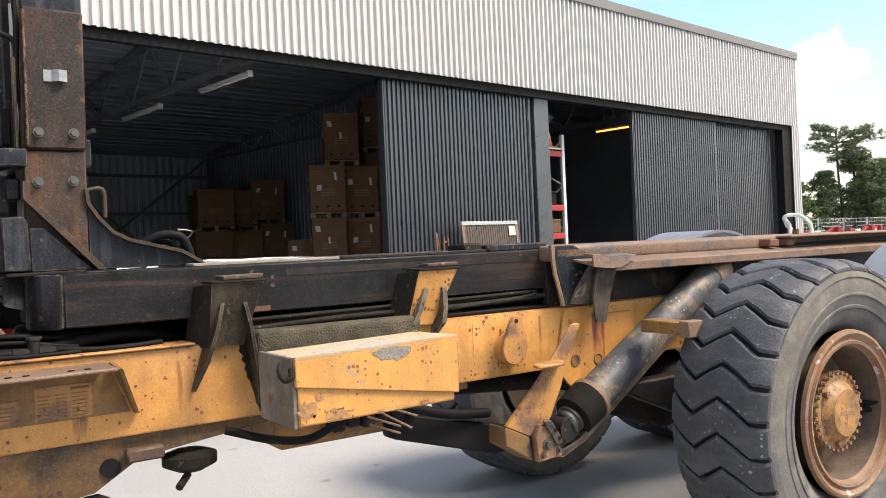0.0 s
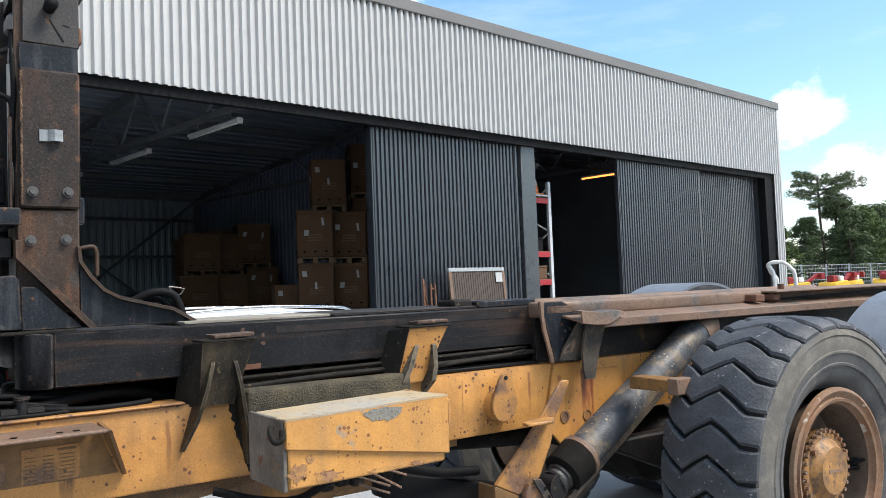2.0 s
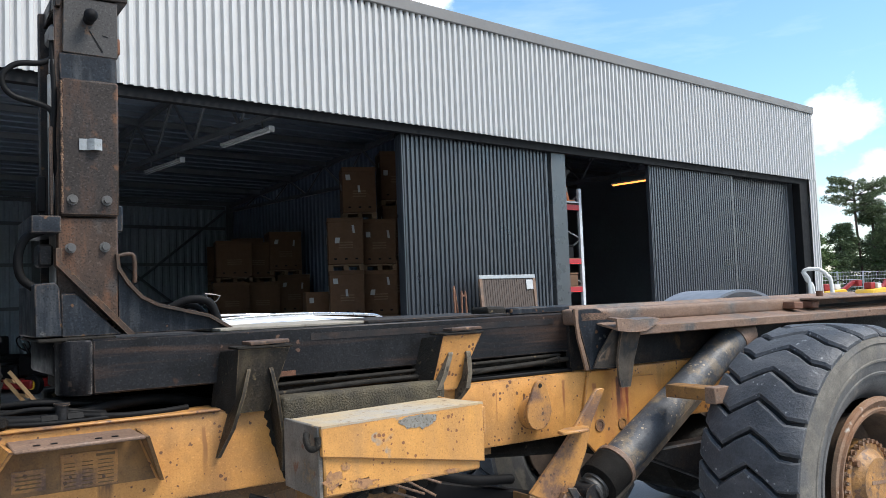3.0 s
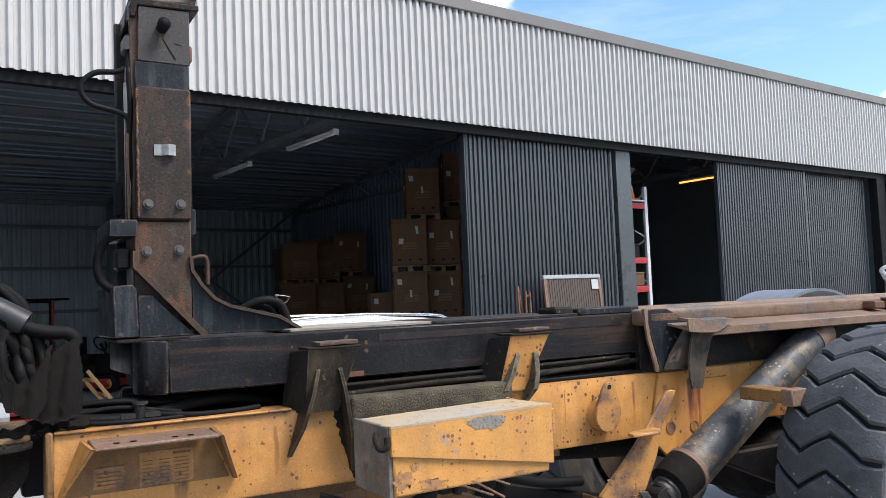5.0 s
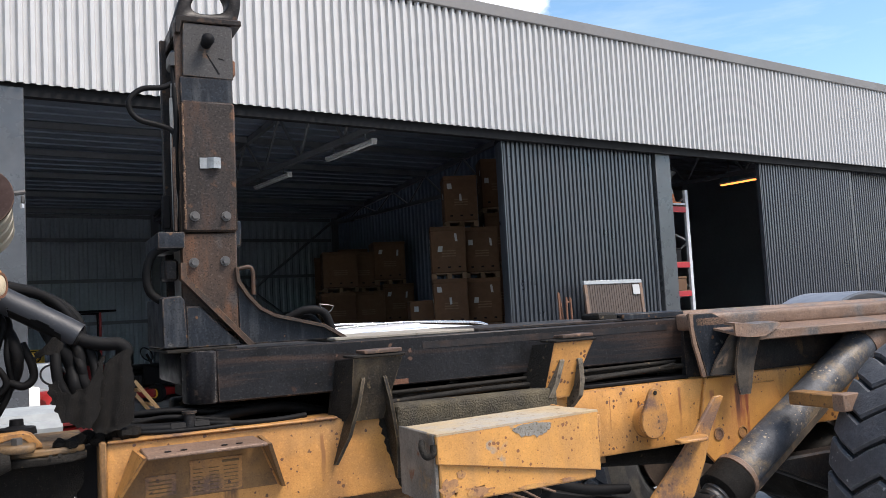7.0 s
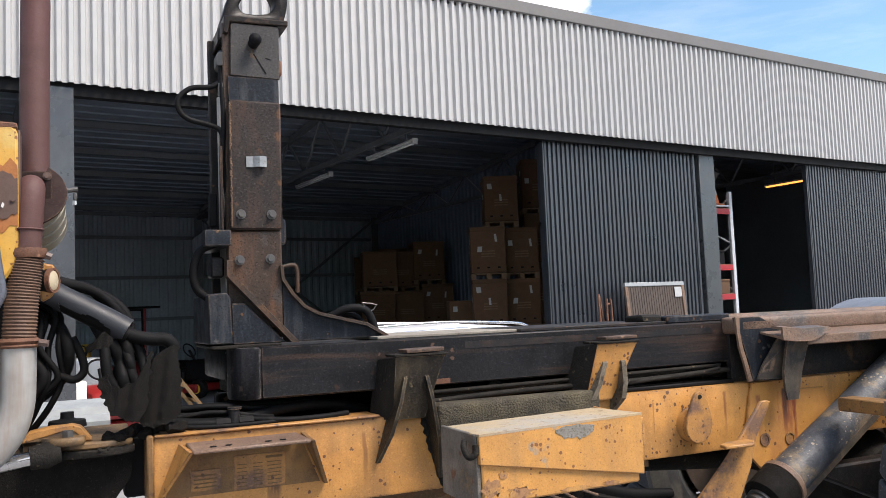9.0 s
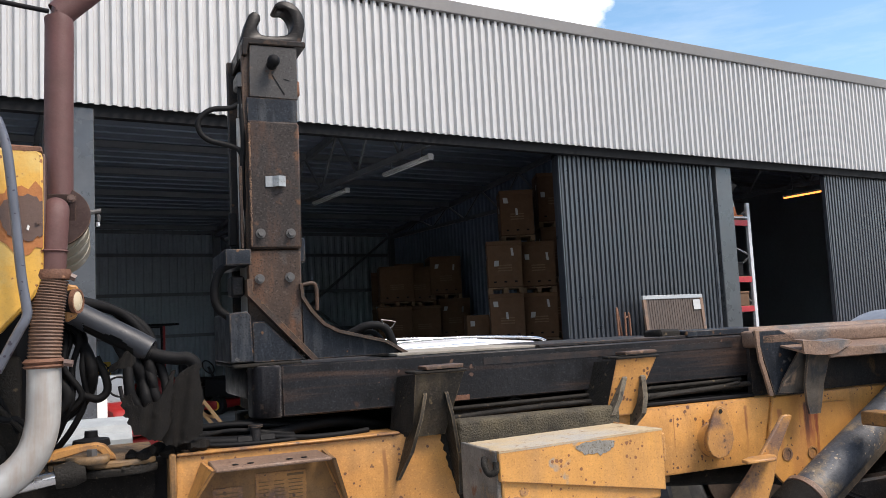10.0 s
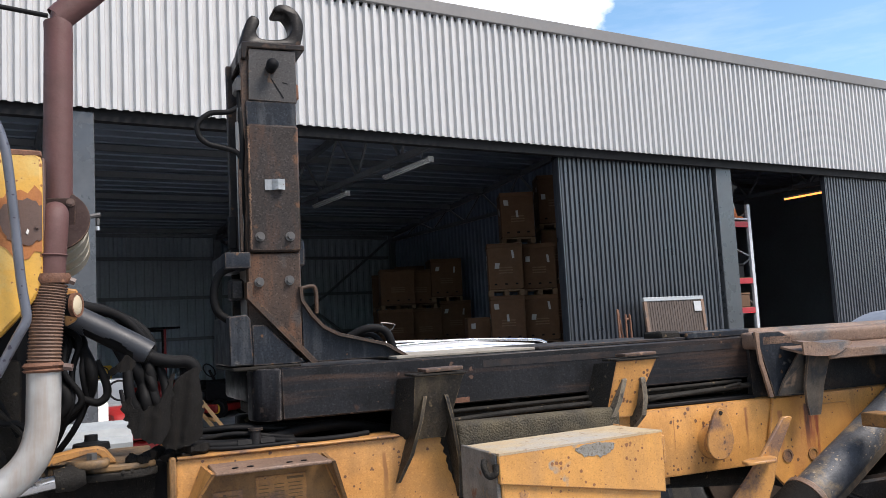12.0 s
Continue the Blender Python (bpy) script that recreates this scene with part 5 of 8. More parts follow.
part("flange_lip", box(2.95, 6.3, 2.832, 2.846, 1.418, 1.462, 0.004), "rail", rail)
part("side_plate", box(2.70, 6.2, 3.06, 3.09, 1.255, 1.48), "black_steel", rail, "black side plate under the rail")
part("guide_rail", box(2.68, 6.3, 3.68, 3.80, 1.475, 1.553, 0.022), "rail", TRUCK)
end = slab("rail_end", [(2.66, 2.97, 1.552), (2.70, 2.97, 1.42), (2.745, 2.97, 1.262), (2.93, 2.97, 1.255), (2.955, 2.97, 1.48), (2.80, 2.97, 1.552)], (0, 0.02, 0), "navy", TRUCK, "scuffed dark end plate of the rail")
slab("end_lip", [(2.648, 2.957, 1.557), (2.672, 2.957, 1.552), (2.668, 2.957, 1.49), (2.681, 2.957, 1.42), (2.702, 2.957, 1.35), (2.726, 2.957, 1.262), (2.704, 2.957, 1.262), (2.682, 2.957, 1.35), (2.662, 2.957, 1.414), (2.654, 2.957, 1.48)], (0, 0.0125, 0), "rail", end, "ragged rusty edge of the end plate")
slab("corner_gusset", [(2.86, 2.905, 1.47), (2.925, 2.90, 1.455), (2.91, 2.955, 1.262), (2.755, 2.957, 1.268), (2.79, 2.955, 1.33)], (0, 0.010, 0), "hanger_steel", end, "oily grey triangular gusset")
bm = bmesh.new()
cols = [(2.80, 1.498, 1.445), (2.86, 1.494, 1.437), (2.92, 1.486, 1.434), (2.97, 1.489, 1.436), (3.02, 1.490, 1.452), (3.087, 1.487, 1.478)]
for (a, ta, ba), (c, tc_, bc) in zip(cols, cols[1:]):
    mid = 2.845 - 0.012 * math.sin(3.0 * (a - 2.80) / 0.29)
    mid2 = 2.845 - 0.012 * math.sin(3.0 * (c - 2.80) / 0.29)
    p = [(a, 2.90, ta), (a, mid, ta - 0.006), (a, mid - 0.004, ba)]
    q = [(c, 2.90, tc_), (c, mid2, tc_ - 0.006), (c, mid2 - 0.004, bc)]
    for k in (0, 1):
        bm.faces.new([bm.verts.new(v) for v in (p[k], q[k], q[k + 1], p[k + 1])])
bmesh.ops.remove_doubles(bm, verts=bm.verts, dist=1e-4)
bmesh.ops.solidify(bm, geom=bm.faces, thickness=0.012)
part("hanger_flap", bm, "rail", end, "bent rusty hanger flap")
bm = bmesh.new()
cols = [(1.455, 2.872, 3.01, 2.885), (1.40, 2.870, 2.995, 2.900), (1.30, 2.864, 2.975, 2.918), (1.22, 2.874, 2.962, 2.925), (1.168, 2.890, 2.952, 2.93)]
for (z, a, b, v), (z2, a2, b2, v2) in zip(cols, cols[1:]):
    bm.faces.new([bm.verts.new(p) for p in ((a, v, z), (b, v, z), (b2, v2, z2), (a2, v2, z2))])
bmesh.ops.remove_doubles(bm, verts=bm.verts, dist=1e-4)
bmesh.ops.solidify(bm, geom=bm.faces, thickness=0.014)
part("hanger_leg", bm, "hanger_steel", end, "bent oily leg")
slab("leg_rib", [(2.975, 2.862, 1.45), (3.01, 2.862, 1.45), (2.992, 2.935, 1.36), (2.98, 2.935, 1.36)], (0, 0.01, 0), "black_steel", end)
for u, w in ((4.28, 0.10), (4.46, 0.07)):
    part("rail_block", torn(box(u, u + w, 2.90, 2.98, 1.488, 1.53, 0.006), 0.004, 12), "rust", rail, "rusty broken block on the rail")
part("rail_mouth", prism([(4.5, 1.5), (6.3, 1.52), (6.3, 1.49), (4.52, 1.488)], 2.955, 2.972, "y"), "black", rail)
part("rail_top_plate", box(4.45, 6.3, 2.87, 3.0, 1.535, 1.548, 0.004), "rail", rail)
part("small_pin", rod((4.7, 3.0, 1.55), (4.7, 3.0, 1.585), 0.02, seg=10), "rust", rail)

# mudguard over the far rear wheel
bm = bmesh.new()
ring = [(5.46 + 0.75 * math.cos(a), 0.905 + 0.68 * math.sin(a)) for a in np.radians(np.linspace(50, 130, 17))]
for (a, b), (c, d) in zip(ring, ring[1:]):
    q = [bm.verts.new(p) for p in ((a, 4.12, b), (c, 4.12, d), (c, 4.62, d), (a, 4.62, b))]
    bm.faces.new(q)
bmesh.ops.remove_doubles(bm, verts=bm.verts, dist=1e-4)
bmesh.ops.solidify(bm, geom=bm.faces, thickness=0.02)
smooth(part("mudguard", bm, "mudguard", TRUCK, "blue grey plastic mudguard"))

bm = bmesh.new()
ring = [(5.36 + 0.95 * math.cos(a), 0.6 + 0.90 * math.sin(a)) for a in np.radians(np.linspace(38, 148, 23))]
for (a, b), (c, d) in zip(ring, ring[1:]):
    bm.faces.new([bm.verts.new(p) for p in ((a, 2.06, b), (c, 2.06, d), (c, 2.64, d), (a, 2.64, b))])
bmesh.ops.remove_doubles(bm, verts=bm.verts, dist=1e-4)
bmesh.ops.solidify(bm, geom=bm.faces, thickness=0.02)
smooth(part("mudguard", bm, "mudguard", TRUCK, "blue grey plastic mudguard"))

# ---- sliding beam with hook arm, drawn fully forward
slide = part("sliding_beam", box(0.534, 2.9, 3.08, 3.11, 1.347, 1.537, 0.006), "slide", TRUCK, "black worn sliding beam of the hooklift")
part("beam_top", box(0.536, 2.9, 3.095, 3.665, 1.515, 1.533, 0.004), "slide", slide)
part("beam_side", box(0.536, 2.9, 3.65, 3.68, 1.347, 1.537, 0.006), "slide", slide)
part("beam_bottom", box(0.536, 2.9, 3.11, 3.65, 1.35, 1.36), "grease", slide)
part("nose_block", prism([(0.455, 3.34), (0.43, 3.19), (0.437, 3.145), (0.452, 3.118), (0.50, 3.084), (0.535, 3.0785), (0.535, 3.34)], 1.346, 1.535, "z", 0.006), "nose", slide, "scuffed black nose of the beam with rubbed corners")
part("nose_side", prism([(0.42, 3.66), (0.408, 3.63), (0.424, 3.2), (0.45, 3.18), (0.535, 3.18), (0.535, 3.66)], 1.412, 1.532, "z", 0.010), "nose", slide)
part("nose_recess", box(0.47, 0.535, 3.341, 3.64, 1.352, 1.411), "grease", slide)
part("top_plate", torn(box(0.37, 0.62, 3.12, 3.62, 1.533, 1.546, 0.004), 0.003), "grease", slide)
part("side_scrape", torn(box(1.0, 1.28, 3.0765, 3.081, 1.352, 1.372), 0.002, 20), "rust", slide, "fresh rust scrape low on the beam")
part("rub_band", torn(box(1.35, 2.62, 3.0785, 3.081, 1.485, 1.512), 0.0012, 20), "rub_brown", slide, "brown rubbed band along the beam")
part("cover_plate", box(1.0, 1.62, 3.13, 3.6, 1.537, 1.550, 0.003), "dust_cover", slide, "dusty cover plate on the beam")
part("cover_plate", box(1.62, 2.4, 3.1, 3.6, 1.537, 1.551, 0.003), "black_steel", slide)
part("channel_lump", torn(box(2.25, 2.37, 3.12, 3.24, 1.54, 1.582, 0.01), 0.008, 14), "grease", slide)
part("top_channel", box(2.375, 2.74, 3.09, 3.24, 1.538, 1.572, 0.006), "navy", slide, "dark channel on top of the beam")
part("under_chain", torn(box(1.1, 2.68, 3.10, 3.2, 1.285, 1.325, 0.006), 0.006, 14), "grease", TRUCK, "greasy chain channel below the beam")
part("center_rail", box(1.25, 2.75, 3.3, 3.46, 1.19, 1.33, 0.01), "grease", TRUCK, "greasy centre rail")
part("far_sub_beam", box(0.45, 2.8, 3.60, 3.68, 1.18, 1.335, 0.01), "grease", TRUCK, "greasy sub-frame beam")
part("under_pipe", pipe([(1.15, 3.07, 1.285), (1.6, 3.06, 1.30), (2.2, 3.06, 1.30), (2.68, 3.06, 1.315)], 0.012), "grease", TRUCK)
part("under_pipe", pipe([(1.2, 3.09, 1.32), (1.7, 3.08, 1.325), (2.65, 3.08, 1.335)], 0.009), "grease", TRUCK)
for u in (1.5, 2.2):
    part("roller", rod((u, 3.12, 1.30), (u, 3.62, 1.30), 0.045, seg=18), "grease", TRUCK)

arm = part("hook_arm", box(0.447, 0.657, 3.235, 3.255, 1.60, 2.79, 0.005), "arm", TRUCK, "black and rust hook arm standing upright")
part("scratch", prism([(0.562, 2.665), (0.566, 2.667), (0.612, 2.592), (0.606, 2.59)], 3.2175, 3.2195, "y"), "black", arm)
part("scratch", prism([(0.608, 2.655), (0.63, 2.650), (0.63, 2.647), (0.608, 2.652)], 3.2175, 3.2195, "y"), "black", arm)
part("far_cheek", box(0.43, 0.655, 3.50, 3.525, 1.56, 2.80, 0.005), "black_steel", arm)
part("rear_web", box(0.635, 0.655, 3.25, 3.505, 1.56, 2.78, 0.004), "arm", arm)
part("inner_web", box(0.53, 0.545, 3.26, 3.495, 1.9, 2.74), "black", arm)
part("upper_cover", prism([(0.472, 2.577), (0.663, 2.572), (0.664, 2.785), (0.478, 2.785)], 3.219, 3.236, "y", 0.003), "arm_grey", arm, "worn grey upper cover")
part("dark_band", box(0.462, 0.659, 3.222, 3.237, 2.476, 2.575, 0.003), "navy", arm)
part("welded_cover", prism([(0.455, 1.978), (0.655, 1.978), (0.659, 2.474), (0.463, 2.476)], 3.198, 3.236, "y", 0.007), "arm_rust", arm, "brown rusted welded cover plate")
bm, rk = bmesh.new(), random.Random(8)
for k in range(74):
    z = 1.99 + k * 0.0064
    x = 0.4625 + rk.uniform(-0.002, 0.002)
    rod((x, 3.198, z), (x + rk.uniform(-0.002, 0.002), 3.1955 - rk.uniform(0, 0.0015), z + 0.007), rk.uniform(0.0028, 0.0052), rk.uniform(0.002, 0.004), seg=6, bm=bm)
tagged(part("weld_bead", bm, "strip_rust", arm, "rusty weld bead"), kind="stuff")
part("lower_cover", prism([(0.448, 1.812), (0.448, 1.972), (0.652, 1.972), (0.648, 1.60), (0.66, 1.565)], 3.214, 3.236, "y", 0.004), "arm_low", arm, "orange brown rubbed lower plate")
for u, z in ((0.496, 2.035), (0.612, 2.035), (0.490, 1.862), (0.606, 1.866)):
    part("arm_bolt", bolt_head((u, 3.198 if z > 1.95 else 3.214, z), (0, -1, 0), 0.0125, 0.020), "bolt", arm)
part("sign_clip", prism([(0.520, 3.193), (0.546, 3.190), (0.555, 3.179), (0.568, 3.172), (0.584, 3.176), (0.596, 3.184), (0.594, 3.188), (0.582, 3.181), (0.568, 3.178), (0.559, 3.184), (0.550, 3.195), (0.520, 3.197)], 2.216, 2.257, "z"), "clip_zinc", arm, "bent bright metal clip")
part("top_pin", rod((0.562, 3.215, 2.707), (0.562, 3.175, 2.707), 0.021, seg=18), "black", arm, "black pin end")
part("pin_head", lathe([(0, 0.024), (0.012, 0.024), (0.026, 0.016), (0.03, 0.008)], (0.562, 3.18, 2.71), (0, -1, 0.2), 16), "black", arm)
slab("diagonal_flange", [(0.436, 3.17, 1.86), (0.436, 3.17, 1.80), (0.672, 3.17, 1.545), (0.70, 3.17, 1.545), (0.455, 3.17, 1.81), (0.455, 3.17, 1.86)], (0, 0.06, 0), "arm", arm)
part("foot_block", prism([(0.365, 1.55), (0.365, 1.735), (0.43, 1.74), (0.445, 1.72), (0.452, 1.55)], 3.16, 3.6, "y", 0.004), "navy", arm, "scuffed dark blue foot block")
part("foot_wedge", prism([(0.452, 1.545), (0.452, 1.70), (0.50, 1.70), (0.655, 1.545)], 3.185, 3.56, "y", 0.004), "navy", arm)
curve = [(0.652, 1.84), (0.656, 1.79), (0.69, 1.735), (0.735, 1.685), (0.79, 1.655), (0.985, 1.605), (1.06, 1.56), (1.08, 1.545)]
part("rear_gusset", prism(curve + [(0.652, 1.545)], 3.225, 3.25, "y", 0.003), "navy", arm, "dark blue rear gusset")
bm = bmesh.new()
for k in range(len(curve) - 1):
    (a, b), (c, d) = curve[k], curve[k + 1]
    bm.faces.new([bm.verts.new(p) for p in ((a, 3.195, b), (c, 3.195, d), (c, 3.275, d), (a, 3.275, b))])
bmesh.ops.remove_doubles(bm, verts=bm.verts, dist=1e-4)
bmesh.ops.solidify(bm, geom=bm.faces, thickness=0.012)
part("gusset_flange", bm, "arm", arm)
part("hand_grip", pipe([(0.655, 3.24, 1.835), (0.70, 3.24, 1.842), (0.715, 3.24, 1.82), (0.715, 3.24, 1.735)], 0.008), "arm", arm, "bent rod grip")
part("side_tab", box(0.655, 0.69, 3.3, 3.4, 1.93, 2.03, 0.005), "navy", arm)
part("side_tab", box(0.657, 0.682, 3.26, 3.36, 2.60, 2.665, 0.006), "rust", arm)
part("clamp_block", box(0.36, 0.455, 3.18, 3.56, 1.915, 1.975, 0.006, seg=2), "navy", arm, "dark clamp block")
part("valve_body", box(0.39, 0.44, 3.26, 3.36, 1.80, 1.88, 0.008), "black_steel", arm)
smooth(part("inner_cylinder", lathe([(1.64, 0.038), (2.52, 0.038), (2.53, 0.026), (2.66, 0.026)], (0.478, 3.36, 0.0), (0, 0, 1), 20), "pipe_grey", arm, "grey arm cylinder"))
part("inner_head", box(0.44, 0.52, 3.3, 3.42, 2.64, 2.70, 0.01), "bolt", arm)
part("arm_hose", pipe([(0.445, 3.27, 2.66), (0.443, 3.25, 2.55), (0.447, 3.24, 2.40), (0.44, 3.24, 2.25), (0.455, 3.25, 2.10), (0.45, 3.26, 1.98)], 0.0105), "hose", arm)
part("arm_hose", pipe([(0.46, 3.28, 2.60), (0.462, 3.26, 2.45), (0.455, 3.25, 2.28), (0.47, 3.26, 2.12), (0.465, 3.27, 2.0)], 0.0105), "hose", arm)
part("arm_hose", pipe([(0.44, 3.26, 2.555), (0.40, 3.26, 2.535), (0.33, 3.26, 2.525), (0.285, 3.26, 2.485), (0.285, 3.26, 2.44), (0.32, 3.26, 2.405), (0.40, 3.26, 2.385), (0.437, 3.25, 2.36), (0.442, 3.25, 2.30)], 0.0105, 10, 8), "hose", arm, "looped black hose")
part("arm_hose", pipe([(0.41, 3.25, 1.93), (0.35, 3.25, 1.90), (0.325, 3.25, 1.83), (0.335, 3.25, 1.76), (0.38, 3.25, 1.72)], 0.016), "hose", arm)
for z in (2.62, 2.50, 2.30, 2.2):
    part("hose_fitting", rod((0.445, 3.255, z), (0.445, 3.255, z + 0.05), 0.017, seg=6), "bolt" if z > 2.4 else "rail", arm)
part("sensor_strip", box(0.395, 0.425, 3.3, 3.34, 2.0, 2.13, 0.004), "black", arm)
part("feed_strip", box(0.425, 0.437, 3.22, 3.24, 1.98, 2.30, 0.003), "arm_rust", arm)
hook_line = [(0.442, 2.732), (0.454, 2.81), (0.476, 2.882), (0.491, 2.932), (0.505, 2.950), (0.519, 2.956), (0.539, 2.946), (0.542, 2.923), (0.527, 2.893), (0.539, 2.866), (0.57, 2.86), (0.607, 2.862),
             (0.646, 2.871), (0.668, 2.895), (0.676, 2.928), (0.663, 2.963), (0.643, 2.982), (0.611, 2.979), (0.603, 2.996), (0.63, 3.014), (0.665, 3.013), (0.699, 2.991), (0.722, 2.946), (0.722, 2.903), (0.708, 2.844), (0.693, 2.79), (0.46, 2.79)]
hook_round = [(q.x, q.y) for q in curve_points([(x, z, 0.0) for x, z in hook_line[:-1]], 3)] + [hook_line[-1]]
smooth(part("hook", prism(hook_round, 3.31, 3.42, "y", 0.005), "hook_steel", arm, "worn black lifting hook"), 60)
part("hook_base", prism([(0.448, 2.74), (0.452, 2.81), (0.70, 2.812), (0.70, 2.788), (0.475, 2.786), (0.468, 2.74)], 3.212, 3.52, "y", 0.004), "hook_steel", arm)
part("loose_cable", pipe([(0.86, 3.3, 1.635), (0.93, 3.28, 1.665), (1.0, 3.27, 1.655), (1.03, 3.27, 1.60), (1.04, 3.27, 1.55)], 0.017), "hose", arm)
part("loose_cable", pipe([(0.88, 3.32, 1.63), (0.95, 3.31, 1.64), (0.99, 3.3, 1.61), (1.01, 3.3, 1.56)], 0.012), "hose", arm)
part("wire_loop", pipe([(0.985, 3.26, 1.685), (1.045, 3.26, 1.675), (1.01, 3.26, 1.645), (0.985, 3.26, 1.685), (1.03, 3.26, 1.60)], 0.0025, 6, 2), "bolt", arm, "bent wire")


# ---- wheels
TYRE_R, TYRE_W, LUGS = 0.72, 0.51, 29


def tyre_mesh():
    """The carcass of a lug tyre about the y axis, its outer side towards -y."""
    h, base = TYRE_W / 2, TYRE_R - 0.046
    prof = [(-h * 0.60, 0.375), (-h * 0.78, 0.41), (-h * 0.90, 0.455), (-h * 0.93, 0.485), (-h * 0.965, 0.489), (-h * 0.975, 0.50), (-h * 0.955, 0.504), (-h * 0.995, 0.545), (-h * 1.015, 0.549), (-h * 1.015, 0.557), (-h * 0.998, 0.561), (-h * 1.0, 0.60), (-h * 0.985, 0.628), (-h * 1.01, 0.632), (-h * 0.975, 0.66), (-h * 0.93, base - 0.01), (-h * 0.80, base),
            (h * 0.80, base), (h * 0.93, base - 0.01), (h * 0.98, 0.62), (h * 1.0, 0.55), (h * 0.9, 0.45), (h * 0.6, 0.375)]
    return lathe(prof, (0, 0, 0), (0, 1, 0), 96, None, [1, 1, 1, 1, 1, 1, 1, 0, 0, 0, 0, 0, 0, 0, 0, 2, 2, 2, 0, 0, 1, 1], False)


def lug_mesh(k):
    """One zigzag lug across the tread, its place round the tyre given by k."""
    bm = bmesh.new()
    rk = random.Random(k)
    h, base, step = TYRE_W / 2, TYRE_R - 0.046, 2 * math.pi / LUGS
    # stations from the outer shoulder to the inner one, with the zigzag as a length along the tread
    stations = [(-1.0, 0.004), (-0.92, 0.0), (-0.70, 0.0), (-0.40, 0.050), (-0.08, 0.095), (0.18, 0.055), (0.44, 0.010), (0.70, 0.055), (0.95, 0.10)]
    gap, a0 = 0.020, k * step
    grid, foot = [], []
    for v, zig in stations:
        edge = max(0.0, abs(v) - 0.78) / 0.22
        top = TYRE_R - 0.012 * v * v - 0.030 * edge ** 1.6
        jag = rk.uniform(-0.003, 0.003)
        lo_a, hi_a = a0 + (zig + gap / 2 + jag) / TYRE_R, a0 + step + (zig - gap / 2 + rk.uniform(-0.003, 0.003)) / TYRE_R
        row, low = [], []
        for i, u in enumerate((0.0, 0.09, 0.35, 0.65, 0.91, 1.0)):
            a = lo_a + (hi_a - lo_a) * u
            r = top - (0.012 if i in (0, 5) else 0.001 * rk.random())
            row.append(bm.verts.new((-math.cos(a) * r, v * h * 0.985, math.sin(a) * r)))
            low.append(bm.verts.new((-math.cos(a) * (base - 0.012), v * h * 0.985, math.sin(a) * (base - 0.012))))
        grid.append(row)
        foot.append(low)
    for j in range(len(grid) - 1):
        for i in range(5):
            bm.faces.new((grid[j][i], grid[j][i + 1], grid[j + 1][i + 1], grid[j + 1][i]))
        for i in (0, 5):
            bm.faces.new((grid[j][i], grid[j + 1][i], foot[j + 1][i], foot[j][i]))
    for j in (0, len(grid) - 1):
        for i in range(5):
            bm.faces.new((grid[j][i], grid[j][i + 1], foot[j][i + 1], foot[j][i]))
    return bm


def wheel(u, v, turn):
    root = tagged(new("wheel"), "dusty lug tyre on a rusted yellow rim")
    root.parent = TRUCK
    root.matrix_basis = pose(u, v, 0.72, 0, turn, 0)
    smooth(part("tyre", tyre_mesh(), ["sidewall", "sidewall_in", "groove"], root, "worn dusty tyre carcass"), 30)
    for k in range(LUGS):
        smooth(part("tread_lug", lug_mesh(k), "rubber", root), 30)
    rim = [(-0.215, 0.388), (-0.235, 0.384), (-0.24, 0.37), (-0.225, 0.352), (-0.222, 0.340), (-0.235, 0.335), (-0.232, 0.322), (-0.21, 0.318), (-0.20, 0.308), (-0.10, 0.300), (-0.03, 0.292), (-0.02, 0.24), (-0.02, 0.12), (0.2, 0.12), (0.2, 0.37)]
    smooth(part("rim", lathe(rim, (0, 0, 0), (0, 1, 0), 64, mats=[0] * 8 + [1] * 6, caps=False), ["rim", "rim_inner"], root, "rusted rim with lock ring"), 40)
    hub = smooth(part("hub", lathe([(-0.02, 0.185), (-0.12, 0.182), (-0.155, 0.178), (-0.16, 0.165), (-0.163, 0.145), (-0.185, 0.128), (-0.20, 0.112), (-0.207, 0.108), (-0.207, 0.01)], (0, 0, 0), (0, 1, 0), 48), "hub", root, "yellow planetary hub"), 35)
    bm = bmesh.new()
    for k in range(30):
        a = 2 * math.pi * k / 30
        bolt_head((0.178 * math.cos(a), -0.152, 0.178 * math.sin(a)), (0, -1, 0), 0.0095, 0.022, bm)
    tagged(part("hub_bolts", bm, "rim", root), kind="stuff")
    for a in (0.4, 2.5, 4.6):
        part("oil_plug", rod((0.145 * math.cos(a), -0.16, 0.145 * math.sin(a)), (0.145 * math.cos(a), -0.185, 0.145 * math.sin(a)), 0.016, seg=10), "rim", root)
    part("nave_mark", box(-0.055, 0.055, -0.2095, -0.2065, -0.008, 0.008), "rim", root, "worn raised lettering on the hub")
    part("valve_stem", pipe([(0.27, -0.14, 0.0), (0.30, -0.17, 0.02), (0.33, -0.20, 0.03)], 0.008), "black", root)
    for z in (-0.018, 0.018):
        part("valve_pipe", rod((0.19, -0.10, z), (0.31, -0.15, z), 0.012, seg=8), "black", root)
    return root


near_wheel = wheel(3.70, 2.345, 4)
for u, v, turn, spin in ((5.20, 2.345, 11, 0), (3.70, 4.415, 17, 180), (5.20, 4.415, 3, 180)):
    copy_thing(near_wheel, pose(u, v, 0.72, 0, turn, spin))

